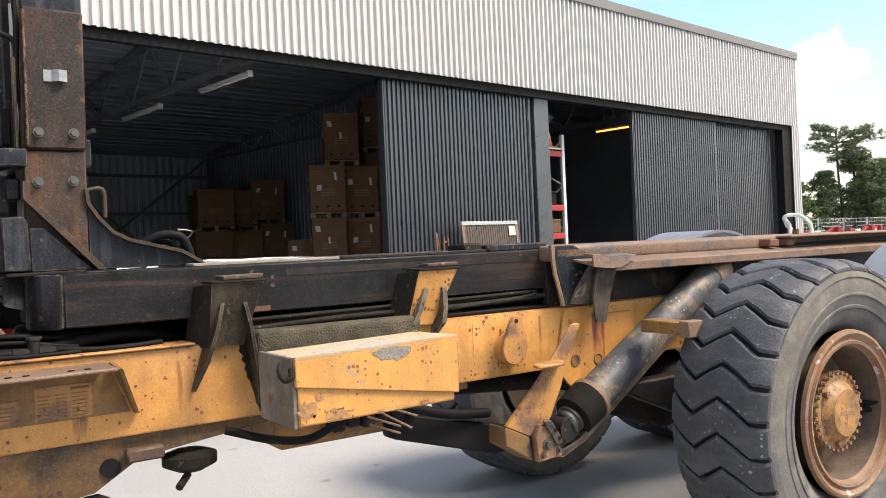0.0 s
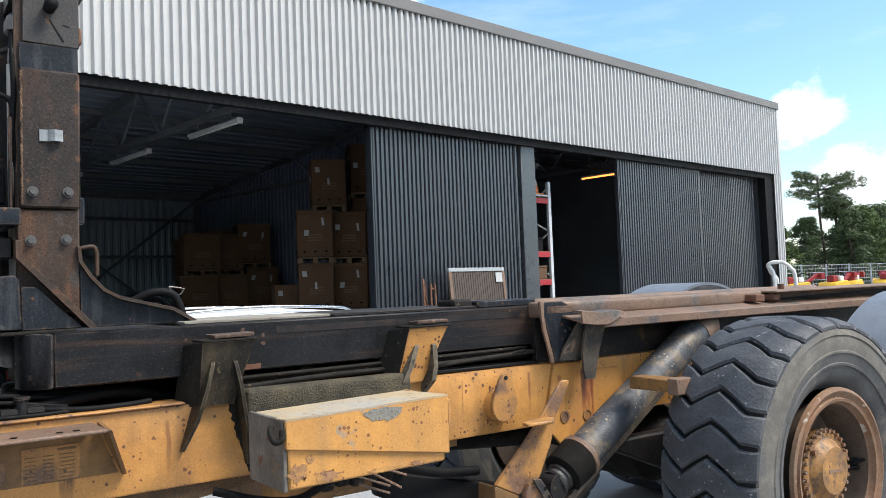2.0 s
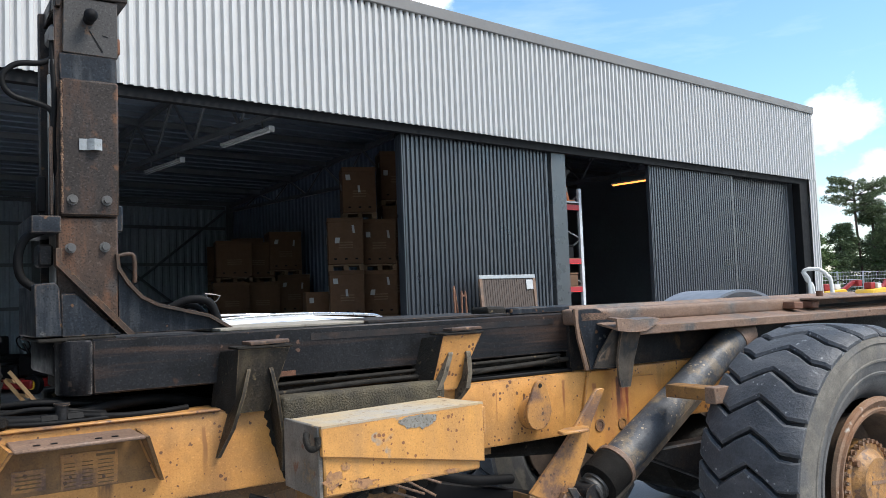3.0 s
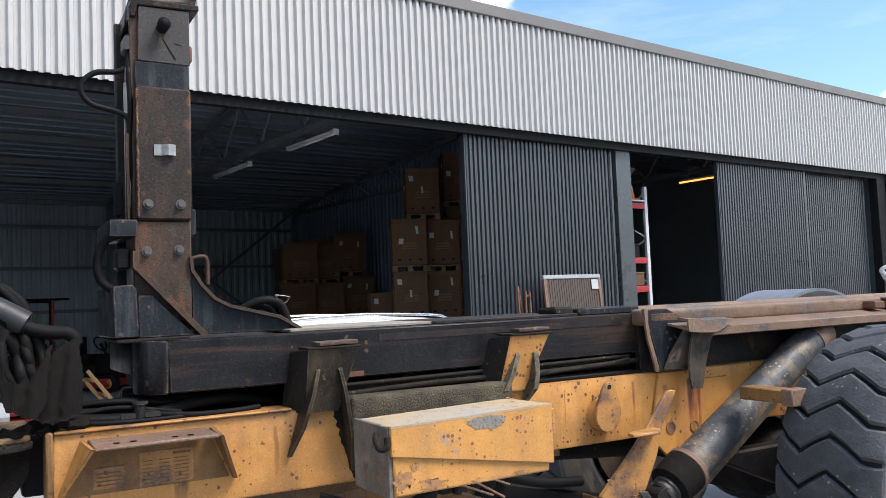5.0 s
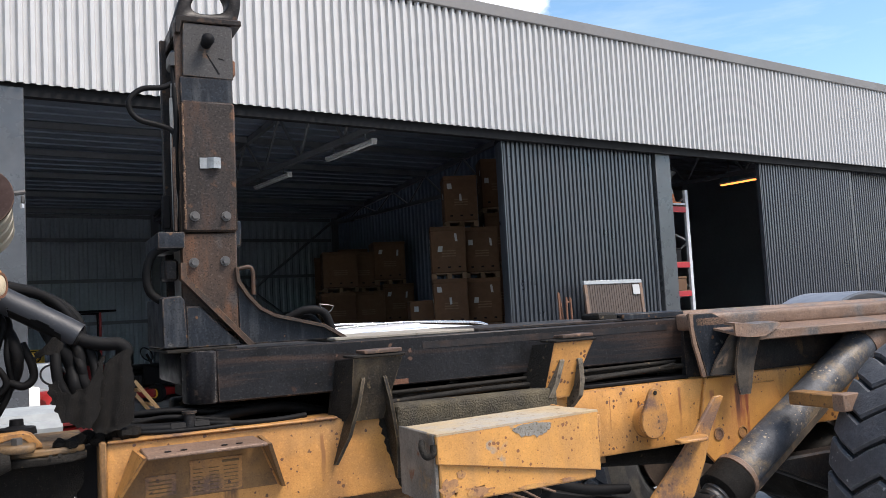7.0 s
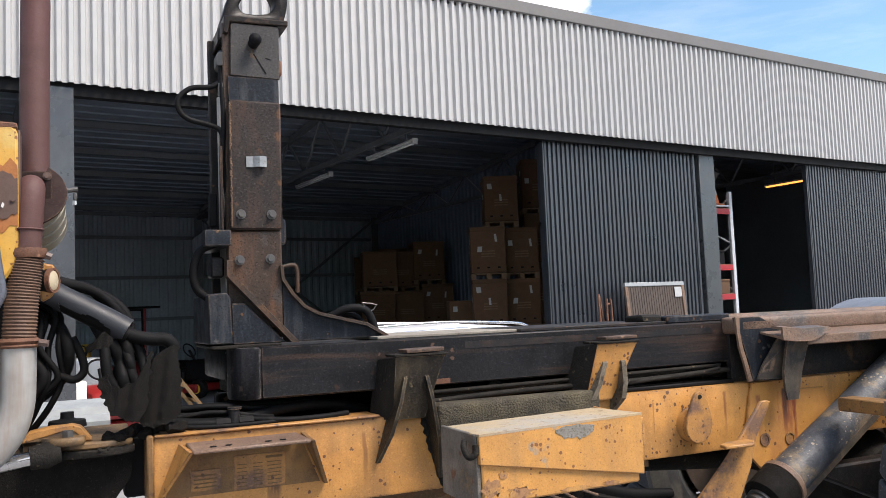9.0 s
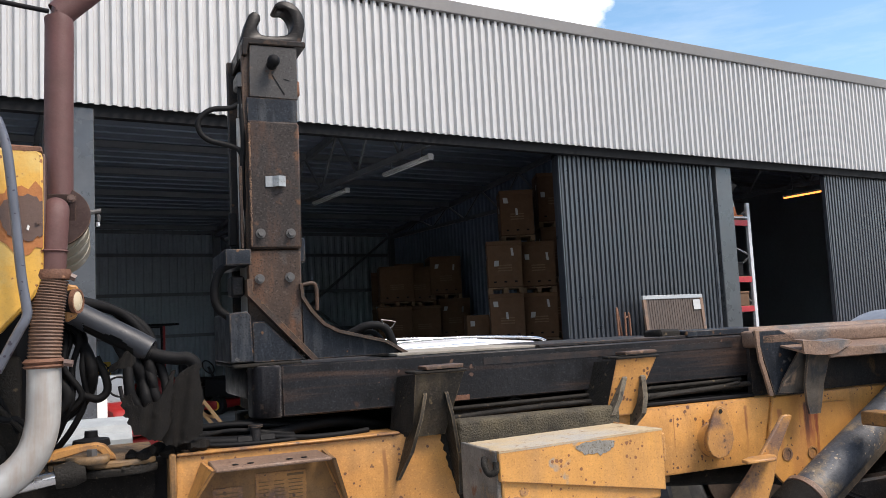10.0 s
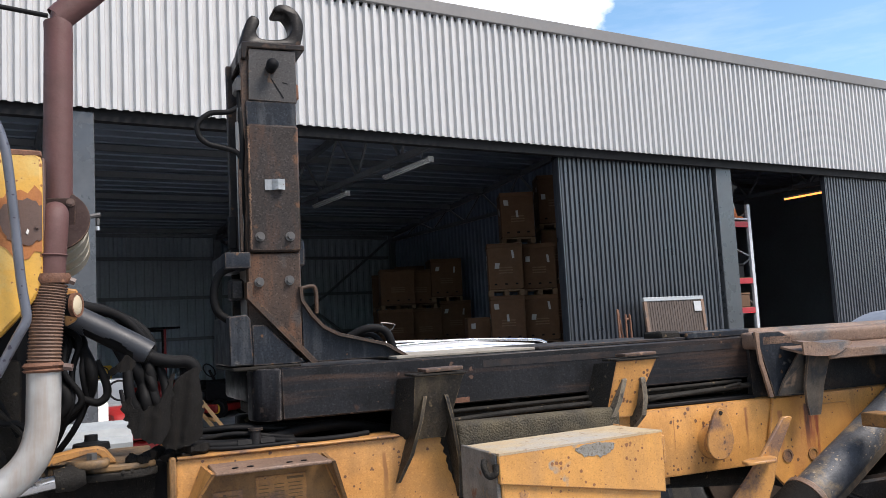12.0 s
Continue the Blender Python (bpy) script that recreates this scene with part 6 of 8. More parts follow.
# ---- front joint, exhaust and cab corner
pivot = part("pivot_plate", prism([(-0.17, 3.05), (-0.10, 3.015), (-0.02, 3.005), (0.05, 3.02), (0.094, 3.05), (0.10, 3.5), (-0.32, 3.5), (-0.32, 3.1)], 1.238, 1.260, "z", 0.005), "pivot_grime", TRUCK, "grimy yellow pivot plate")
part("plate_rim", torn(prism([(-0.17, 3.042), (-0.10, 3.006), (-0.02, 2.996), (0.055, 3.012), (0.10, 3.045), (0.10, 3.12), (-0.17, 3.12)], 1.212, 1.237, "z", 0.004), 0.004, 25), "grease", pivot, "greasy rim below the plate")
# black plate puts the dark of the open joint into its colour
part("pivot_side", prism([(-0.36, 1.21), (0.098, 1.235), (0.09, 1.12), (0.0, 1.0), (-0.1, 0.95), (-0.36, 0.9)], 3.11, 3.14, "y"), "boot", pivot)
# black block added to keep the gap before the beam dark
part("gap_casting", box(0.07, 0.15, 3.16, 3.4, 1.04, 1.25, 0.01), "black", pivot)
part("front_lug", prism([(-0.185, 3.02), (-0.15, 2.985), (-0.09, 2.975), (-0.055, 2.99), (-0.05, 3.05), (-0.185, 3.07)], 1.258, 1.284, "z", 0.006), "pivot_grime", pivot, "rounded grimy lug")
part("lug_bolt", rod((-0.105, 3.02, 1.284), (-0.105, 3.02, 1.305), 0.018, seg=6), "bolt", pivot)
part("arched_strap", prism([(-0.24, 1.282), (-0.22, 1.302), (-0.15, 1.314), (-0.09, 1.318), (-0.065, 1.308), (-0.030, 1.262), (-0.055, 1.262), (-0.085, 1.294), (-0.12, 1.298), (-0.24, 1.270)], 3.05, 3.14, "y", 0.003), "yellow_worn", pivot, "arched yellow strap")
smooth(part("lug_cap", lathe([(0, 0.062), (0.022, 0.058), (0.026, 0.03), (0.03, 0.022), (0.05, 0.021)], (-0.108, 3.17, 1.30), (0, 0, 1), 20), "black", pivot))
smooth(part("steering_rod", lathe([(0, 0.024), (0.3, 0.024)], (-0.46, 2.99, 1.198), (1, 0.03, 0.13), 24), "chrome", pivot, "bright steering cylinder rod"))
smooth(part("rod_end", lathe([(0, 0.036), (0.05, 0.042), (0.09, 0.03)], (-0.215, 2.997, 1.230), (1, 0.12, 0.1), 24), "grease", pivot))
for k in range(4):
    part("plate_bolt", bolt_head((-0.01 + 0.027 * k, 3.0 + 0.011 * k, 1.235), (0, -1, 0.2), 0.005, 0.008), "grease", pivot)
part("hitch_block", box(-0.9, -0.3, 3.12, 3.6, 0.7, 1.25, 0.03), "grease", TRUCK, "greasy hitch casting")
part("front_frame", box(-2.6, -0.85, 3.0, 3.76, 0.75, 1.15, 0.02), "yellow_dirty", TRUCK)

bm = pipe([(-0.23, 3.2, 1.80), (-0.163, 3.19, 1.757), (-0.06, 3.18, 1.698), (0.02, 3.17, 1.652), (0.085, 3.16, 1.612)], 0.047, 56, 26)
bmesh.ops.delete(bm, geom=[f for f in bm.faces if len(f.verts) > 4], context="FACES")
gone = []
for f in bm.faces:
    c = f.calc_center_median()
    drop = (1.667 - 0.575 * c.x) - c.z
    if drop > 0.018 + 0.020 * noise.noise(Vector((c.x * 16, 0.3, 0.0))) + (0.03 if c.x > 0.03 or c.x < -0.13 else 0.0):
        gone.append(f)
bmesh.ops.delete(bm, geom=gone, context="FACES")
bmesh.ops.solidify(bm, geom=bm.faces, thickness=0.004)
smooth(part("air_duct", bm, "plastic", TRUCK, "black plastic sleeve, torn open below"), 50)
part("duct_core", pipe([(-0.23, 3.21, 1.79), (-0.1, 3.20, 1.71), (0.03, 3.17, 1.632), (0.09, 3.16, 1.60)], 0.03, 12, 6), "hose", TRUCK)
part("duct_nozzle", pipe([(0.07, 3.16, 1.612), (0.12, 3.155, 1.592), (0.17, 3.15, 1.582), (0.21, 3.15, 1.580), (0.235, 3.15, 1.562), (0.24, 3.15, 1.54)], 0.024, 14, 6), "hose", TRUCK)
for off, sag in ((0.0, 0.0), (0.03, 0.06), (-0.03, 0.03)):
    part("front_hose", pipe([(-0.16 + off, 3.26, 1.80), (-0.02, 3.25 + off, 1.76), (0.07, 3.25 + off, 1.70 - sag), (0.10, 3.24, 1.62 - sag), (0.07, 3.2 + off, 1.5), (0.02, 3.2, 1.40)], 0.018, 10, 6), "hose", TRUCK)
for k, (u, r, bow) in enumerate(((0.010, 0.018, 0.004), (0.022, 0.016, -0.008), (0.036, 0.021, 0.026), (0.062, 0.015, 0.03), (0.082, 0.018, 0.01), (0.115, 0.016, 0.02))):
    part("front_hose", pipe([(u - 0.03, 3.19 + 0.02 * (k % 3), 1.645 - 0.25 * u), (u, 3.16 + 0.02 * (k % 2), 1.575), (u + bow, 3.14 + 0.014 * (k % 3), 1.51), (u + bow * 0.9 + 0.01, 3.14 + 0.012 * (k % 2), 1.455), (u + 0.05, 3.15, 1.40), (u + 0.09, 3.19, 1.33)], r, 10, 6), "hose", TRUCK)
for k in range(11):
    rk = random.Random(60 + k)
    u = -0.31 + 0.015 * k
    r = rk.choice((0.011, 0.014, 0.017, 0.021))
    part("cab_hose", pipe([(u - 0.05, 3.27, 1.74 - 0.02 * (k % 3)), (u + 0.03, 3.22 + 0.02 * (k % 3), 1.68), (u + rk.uniform(0.0, 0.09), 3.2 + 0.03 * (k % 2), 1.57), (u + rk.uniform(-0.01, 0.09), 3.21 + 0.02 * (k % 3), 1.46), (u - rk.uniform(0.0, 0.05), 3.25, 1.36), (u - 0.08, 3.3, 1.26)], r, 10, 6), "hose", TRUCK)
part("hose_loop", pipe([(-0.09, 3.22, 1.60), (-0.06, 3.21, 1.53), (-0.055, 3.21, 1.48), (-0.085, 3.21, 1.455), (-0.13, 3.22, 1.47)], 0.014, 10, 6), "hose", TRUCK)


def ragged_sheet(outline, u0, u1, z0, z1, n, depth, seed):
    """A crumpled sheet facing the walk: cells of a grid inside a torn outline, with folds and lumps."""
    bm = bmesh.new()
    pts = [Vector(p) for p in outline]

    def inside(x, z):
        hit = False
        for a, b in zip(pts, pts[1:] + pts[:1]):
            if (a.y > z) != (b.y > z) and x < a.x + (z - a.y) * (b.x - a.x) / (b.y - a.y):
                hit = not hit
        return hit

    grid = {}

    def vert(i, k):
        if (i, k) not in grid:
            x, z = u0 + (u1 - u0) * i / n, z0 + (z1 - z0) * k / n
            s1 = noise.noise(Vector((x * 14, z * 5 + seed, 0)))
            s2 = noise.noise(Vector((x * 45, z * 40, seed)))
            s3 = noise.noise(Vector((x * 130, z * 130, seed)))
            fold = -0.016 * math.exp(-((x - 0.45 * u0 - 0.55 * u1 - 0.15 * (z - 1.45)) / 0.018) ** 2)
            low = max(0.0, (1.33 - z) / 0.06)
            bowl = 0.05 * math.sin(math.pi * min(1.0, max(0.0, (x - u0) / (u1 - u0))))
            grid[i, k] = bm.verts.new((x + 0.003 * s2, depth - bowl - 0.05 * (1.56 - z) + 0.012 * s1 + (0.0025 + 0.006 * low) * s2 + (0.0015 + 0.007 * low) * s3 - fold, z + 0.004 * s1))
        return grid[i, k]

    for i in range(n):
        for k in range(n):
            x, z = u0 + (u1 - u0) * (i + 0.5) / n, z0 + (z1 - z0) * (k + 0.5) / n
            w = 0.012 * noise.noise(Vector((x * 60, z * 60, 3.0)))
            if inside(x + w, z + w):
                bm.faces.new((vert(i, k), vert(i + 1, k), vert(i + 1, k + 1), vert(i, k + 1)))
    for _ in range(7):
        bmesh.ops.smooth_vert(bm, verts=bm.verts, factor=0.5, use_axis_x=True, use_axis_y=True, use_axis_z=True)
    bmesh.ops.solidify(bm, geom=bm.faces, thickness=0.008)
    return bm


panel_line = [(0.164, 1.526), (0.2, 1.551), (0.239, 1.566), (0.247, 1.499), (0.255, 1.434), (0.253, 1.372), (0.246, 1.324), (0.195, 1.29), (0.137, 1.286), (0.103, 1.318), (0.122, 1.383), (0.133, 1.449)]
lobe_line = [(-0.017, 1.463), (0.01, 1.478), (0.03, 1.448), (0.058, 1.436), (0.103, 1.453), (0.132, 1.508), (0.145, 1.547), (0.16, 1.548), (0.155, 1.489), (0.143, 1.441), (0.136, 1.355), (0.108, 1.315), (0.069, 1.319), (0.029, 1.345), (0.008, 1.37), (-0.01, 1.422)]
strap_line = [(0.009, 1.617), (0.041, 1.588), (0.026, 1.562), (-0.019, 1.555), (-0.046, 1.553), (-0.05, 1.533), (-0.058, 1.541), (-0.058, 1.564), (-0.028, 1.584)]
apron = smooth(part("rubber_apron", ragged_sheet(panel_line, 0.08, 0.27, 1.26, 1.59, 90, 3.06, 2.0), "boot", TRUCK, "torn black rubber apron over the joint"), 60)
smooth(part("apron_lobe", ragged_sheet(lobe_line, -0.03, 0.17, 1.27, 1.59, 90, 3.02, 5.0), "boot", apron, "folded lobe of the rubber apron"), 60)
smooth(part("hanging_strip", ragged_sheet(strap_line, -0.07, 0.06, 1.52, 1.66, 60, 3.08, 8.0), "boot", TRUCK, "torn strip hanging from the sleeve"), 60)
for k in range(9):
    rk = random.Random(90 + k)
    u = 0.02 + 0.028 * k
    part("grease_lump", torn(torn(lathe([(-0.02, 0.004), (-0.01, 0.022), (0.006, 0.026), (0.02, 0.012)], (u, 3.05 + rk.uniform(-0.02, 0.05), 1.275 + rk.uniform(-0.012, 0.012)), (rk.uniform(-0.5, 0.5), 0.2, 1), 14), 0.012, 28), 0.006, 70), "boot", TRUCK)
# hoses lying on the frame
for pts, r in (([(0.20, 3.12, 1.285), (0.40, 3.10, 1.275), (0.62, 3.16, 1.30), (0.80, 3.2, 1.30), (0.98, 3.24, 1.26), (1.2, 3.3, 1.23)], 0.021),
               ([(0.20, 3.16, 1.30), (0.45, 3.18, 1.292), (0.70, 3.24, 1.30), (0.95, 3.3, 1.25)], 0.018), ([(0.15, 3.2, 1.30), (0.5, 3.26, 1.305), (0.8, 3.3, 1.29), (1.05, 3.34, 1.24)], 0.018),
               ([(0.24, 3.10, 1.283), (0.33, 3.085, 1.278), (0.42, 3.08, 1.275)], 0.017), ([(0.44, 3.08, 1.275), (0.50, 3.09, 1.277), (0.58, 3.11, 1.27)], 0.014),
               ([(0.25, 3.14, 1.30), (0.36, 3.12, 1.312), (0.47, 3.11, 1.298), (0.58, 3.12, 1.28)], 0.009), ([(0.22, 3.16, 1.31), (0.40, 3.13, 1.30), (0.55, 3.13, 1.285)], 0.009),
               ([(0.18, 3.10, 1.282), (0.30, 3.06, 1.272), (0.46, 3.05, 1.268), (0.62, 3.07, 1.268)], 0.008), ([(0.20, 3.22, 1.32), (0.42, 3.20, 1.325), (0.66, 3.22, 1.315), (0.9, 3.26, 1.29)], 0.014),
               ([(0.24, 3.18, 1.325), (0.38, 3.15, 1.33), (0.55, 3.16, 1.31), (0.72, 3.2, 1.29)], 0.01), ([(0.5, 3.09, 1.28), (0.62, 3.06, 1.27), (0.76, 3.07, 1.268), (0.86, 3.1, 1.27)], 0.011)):
    part("frame_hose", pipe(pts, r, 10, 6), "hose", TRUCK)
tee = part("tee_fitting", rod((0.435, 3.08, 1.268), (0.435, 3.08, 1.325), 0.02, seg=14), "black_steel", TRUCK, "black steel tee fitting")
part("tee_top", lathe([(0, 0.026), (0.008, 0.026)], (0.435, 3.08, 1.322), (0, 0, 1), 16), "black_steel", tee)
for a, b in ((0.37, 0.42), (0.45, 0.50)):
    part("tee_nut", rod((a, 3.08, 1.277), (b, 3.08, 1.277), 0.02, seg=6), "hose", tee)

# exhaust
stack = smooth(part("exhaust_pipe", pipe([(-0.198, 3.03, 2.08), (-0.197, 3.03, 2.3), (-0.192, 3.03, 2.72), (-0.192, 3.03, 2.765), (-0.103, 3.03, 2.855), (-0.05, 3.03, 2.91)], 0.0455, 24, 4), "red_rust", TRUCK, "red brown exhaust stack"), 60)
part("stack_wire", pipe([(-0.22, 2.95, 2.745), (-0.30, 2.95, 2.755), (-0.5, 2.95, 2.78)], 0.008), "black", stack)
DRUM, DRUM_WAY = (-0.226, 2.965, 2.070), (0.03, 1, -0.52)
drum = smooth(part("silencer_drum", lathe([(0.0, 0.116), (0.004, 0.126), (0.012, 0.126), (0.014, 0.114), (0.19, 0.110)], DRUM, DRUM_WAY, 40, mats=[0, 0, 0, 1]), ["drum_face", "band"], TRUCK, "rusty round silencer drum"), 30)
for k, d in enumerate((0.05, 0.105, 0.155)):
    smooth(part("drum_band", lathe([(d, 0.112), (d + 0.003, 0.118), (d + 0.04, 0.118), (d + 0.043, 0.112)], DRUM, DRUM_WAY, 40), "band", drum))
part("drum_clamp", rod((-0.10, 2.99, 2.082), (-0.068, 2.99, 2.088), 0.008, seg=8), "bolt", drum)
part("drum_clamp", box(-0.082, -0.070, 2.98, 3.0, 2.05, 2.075, 0.003), "bolt", drum)
part("clamp_nut", rod((-0.078, 2.985, 2.048), (-0.078, 2.985, 2.035), 0.007, seg=6), "galv", drum)
part("drum_plate", box(-0.235, -0.143, 2.952, 2.966, 1.995, 2.137, 0.003), "drum_face", drum, "square backing plate")
part("drum_bolt", bolt_head((-0.158, 2.952, 2.122), (0, -1, 0), 0.009, 0.014), "brown_primer", drum)
smooth(part("exhaust_elbow", pipe([(-0.205, 2.99, 2.075), (-0.204, 2.955, 2.084), (-0.203, 2.92, 2.072), (-0.205, 2.905, 2.03), (-0.21, 2.90, 1.95), (-0.215, 2.90, 1.86)], 0.041, 24, 5), "red_rust", TRUCK, "red brown exhaust elbow"), 60)
part("elbow_ring", lathe([(0, 0.043), (0.004, 0.047), (0.008, 0.043)], (-0.211, 2.90, 1.94), (0.03, 0, 1), 28), "red_rust", TRUCK)
part("exhaust_strap", lathe([(0, 0.052), (0.012, 0.056), (0.03, 0.052)], (-0.212, 2.90, 1.855), (0, 0, 1), 28), "rust", TRUCK)
part("strap_bolt", rod((-0.16, 2.87, 1.862), (-0.145, 2.87, 1.855), 0.012, seg=6), "brown_primer", TRUCK)
bm = pipe([(-0.214, 2.90, 1.855), (-0.228, 2.90, 1.74), (-0.238, 2.90, 1.60)], 0.048, 24, 26, wave=0.0026)
part("exhaust_bellows", bm, "bellows", TRUCK, "ribbed rusty exhaust bellows")
part("exhaust_strap", lathe([(0, 0.054), (0.006, 0.062), (0.012, 0.054), (0.02, 0.062), (0.03, 0.054)], (-0.238, 2.90, 1.58), (0, 0, 1), 28), "rust", TRUCK)
part("strap_bolt", rod((-0.18, 2.87, 1.595), (-0.155, 2.865, 1.59), 0.012, seg=6), "brown_primer", TRUCK)
smooth(part("exhaust_bend", pipe([(-0.238, 2.90, 1.60), (-0.239, 2.90, 1.50), (-0.245, 2.90, 1.40), (-0.275, 2.90, 1.315), (-0.34, 2.90, 1.25), (-0.44, 2.90, 1.21), (-0.6, 2.92, 1.2)], 0.050, 28, 8), "pipe_grey", TRUCK, "grey steel exhaust bend with rust streaks"), 60)
cab = part("cab_panel", prism([(-1.6, 2.30), (-0.25, 2.262), (-0.236, 2.245), (-0.234, 1.855), (-0.262, 1.80), (-0.36, 1.69), (-1.6, 1.4)], 2.86, 2.93, "y", 0.008), "cab_yellow", TRUCK, "yellow cab corner with rust holes")
rag = random.Random(31)
for shape, size, v, mat, lab in (((0.105, 0.105), 1.0, 2.8575, "orange_rust", "orange rust round a bare patch"), ((0.075, 0.07), 1.0, 2.8545, "brown_primer", "bare brown metal patch")):
    ring = [(-0.285 + shape[0] * math.cos(a) * rag.uniform(0.85, 1.15), 2.045 + shape[1] * math.sin(a) * rag.uniform(0.85, 1.15)) for a in np.linspace(0, 2 * math.pi, 34, endpoint=False)]
    ring = [(min(x, -0.2365), z) for x, z in ring]
    part("panel_rust", prism(ring, v, v + 0.0028, "y"), mat, cab, lab)
part("panel_bolt", bolt_head((-0.25, 2.854, 2.03), (0, -1, 0), 0.006, 0.006), "brown_primer", cab)
part("paint_fleck", prism([(-0.282, 2.01), (-0.276, 2.005), (-0.273, 2.018), (-0.278, 2.024)], 2.8515, 2.8545, "y"), "white_plastic", cab)
part("panel_edge", box(-0.240, -0.230, 2.87, 2.95, 1.86, 2.25, 0.003), "brown_primer", cab)
part("panel_top", torn(box(-0.33, -0.24, 2.86, 2.94, 2.255, 2.275, 0.004), 0.006, 15), "rust", cab)
# near-black block stands in for the unlit cavity behind the panel
part("cab_block", box(-2.6, -0.3, 3.12, 4.2, 1.2, 2.25, 0.03), "black", TRUCK, "black block for the dark cavity behind the cab panel")
for k in range(9):
    rk = random.Random(140 + k)
    u, z = -0.62 + 0.035 * k, 1.25 + rk.uniform(0.0, 0.36)
    if k % 3 == 0:
        smooth(part("engine_pump", lathe([(0, 0.03), (0.01, 0.05), (0.05, 0.05), (0.06, 0.034), (0.09, 0.03)], (u, 3.10, z), (rk.uniform(-0.3, 0.3), -1, 0.1), 18), "grease", TRUCK))
    else:
        part("engine_hose", pipe([(u - 0.12, 3.08, z + 0.16), (u - 0.02, 3.05, z + rk.uniform(-0.05, 0.1)), (u + 0.06, 3.06, z - 0.06), (u + 0.12, 3.09, z - rk.uniform(0.1, 0.2))], rk.choice((0.008, 0.012, 0.018)), 8, 5), "hose" if k % 2 else "grease", TRUCK)
# the dark grease colour also carries the shade of the cavity
part("engine_block", torn(box(-0.75, -0.32, 3.09, 3.13, 1.22, 1.62, 0.02, seg=2), 0.012, 9), "grease", TRUCK, "greasy engine side, darkened for the shade there")
part("grab_rail", pipe([(-0.60, 2.80, 2.40), (-0.42, 2.80, 2.385), (-0.365, 2.80, 2.35), (-0.338, 2.80, 2.28), (-0.325, 2.80, 2.204), (-0.308, 2.80, 2.03), (-0.292, 2.80, 1.86), (-0.28, 2.80, 1.775), (-0.279, 2.80, 1.738), (-0.302, 2.80, 1.692), (-0.36, 2.82, 1.58)], 0.0145, 14, 6), "grab_paint", TRUCK, "chipped blue grey grab rail")
lamp_b = part("lamp_bracket", prism([(-0.19, 1.85), (-0.14, 1.84), (-0.145, 1.74), (-0.18, 1.72)], 3.0, 3.06, "y", 0.006), "yellow", TRUCK, "yellow lamp bracket")
smooth(part("lamp_shell", lathe([(0, 0.02), (0.03, 0.038), (0.06, 0.04)], (-0.20, 3.03, 1.79), (0.9, -0.42, 0), 24), "black", lamp_b))
smooth(part("lamp_lens", lathe([(0.058, 0.034), (0.064, 0.032), (0.07, 0.02)], (-0.20, 3.03, 1.79), (0.9, -0.42, 0), 24), "lens_cream", lamp_b, "pale round work lamp"))
smooth(part("lamp_ring", lathe([(0.052, 0.041), (0.066, 0.041), (0.066, 0.034), (0.052, 0.034)], (-0.20, 3.03, 1.79), (0.9, -0.42, 0), 24), "rust", lamp_b))
# loose hose ends and sticks under the toolbox
for a, b in (((1.62, 2.95, 0.90), (1.72, 2.86, 0.86)), ((1.66, 2.95, 0.92), (1.76, 2.84, 0.85)), ((1.70, 2.95, 0.93), (1.80, 2.86, 0.89)), ((1.60, 2.9, 0.88), (1.70, 2.83, 0.84))):
    part("stiff_wire", rod(a, b, 0.005, seg=6), "rail", TRUCK)
part("under_hose", pipe([(1.05, 3.0, 0.93), (1.2, 2.95, 0.88), (1.35, 2.93, 0.86), (1.5, 2.95, 0.90), (1.7, 3.0, 0.93)], 0.016), "hose", TRUCK)
part("under_hose", pipe([(1.72, 3.0, 0.95), (1.85, 2.98, 0.90), (2.05, 3.0, 0.84), (2.3, 3.05, 0.80)], 0.022), "hose", TRUCK)
for k in range(6):
    part("valve_block", box(1.50 + 0.07 * k, 1.56 + 0.07 * k, 3.02, 3.1, 0.84 + 0.01 * (k % 2), 0.95, 0.01), "grease", TRUCK)
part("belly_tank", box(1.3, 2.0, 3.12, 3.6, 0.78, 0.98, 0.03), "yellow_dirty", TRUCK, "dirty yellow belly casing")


# ---------------------------------------------------------------- the white estate car
def loft(stations, closed=True, bm=None, mat_of=None):
    """Joins rings of equal length; mat_of(ring, side) gives each face its material."""
    out = bm or bmesh.new()
    rings = [[out.verts.new(p) for p in s] for s in stations]
    n = len(rings[0])
    for j, (a, b) in enumerate(zip(rings, rings[1:])):
        for i in range(n if closed else n - 1):
            f = out.faces.new((a[i], a[(i + 1) % n], b[(i + 1) % n], b[i]))
            if mat_of:
                f.material_index = mat_of(j, i)
    out.faces.new(rings[0])
    out.faces.new(rings[-1][::-1])
    return out


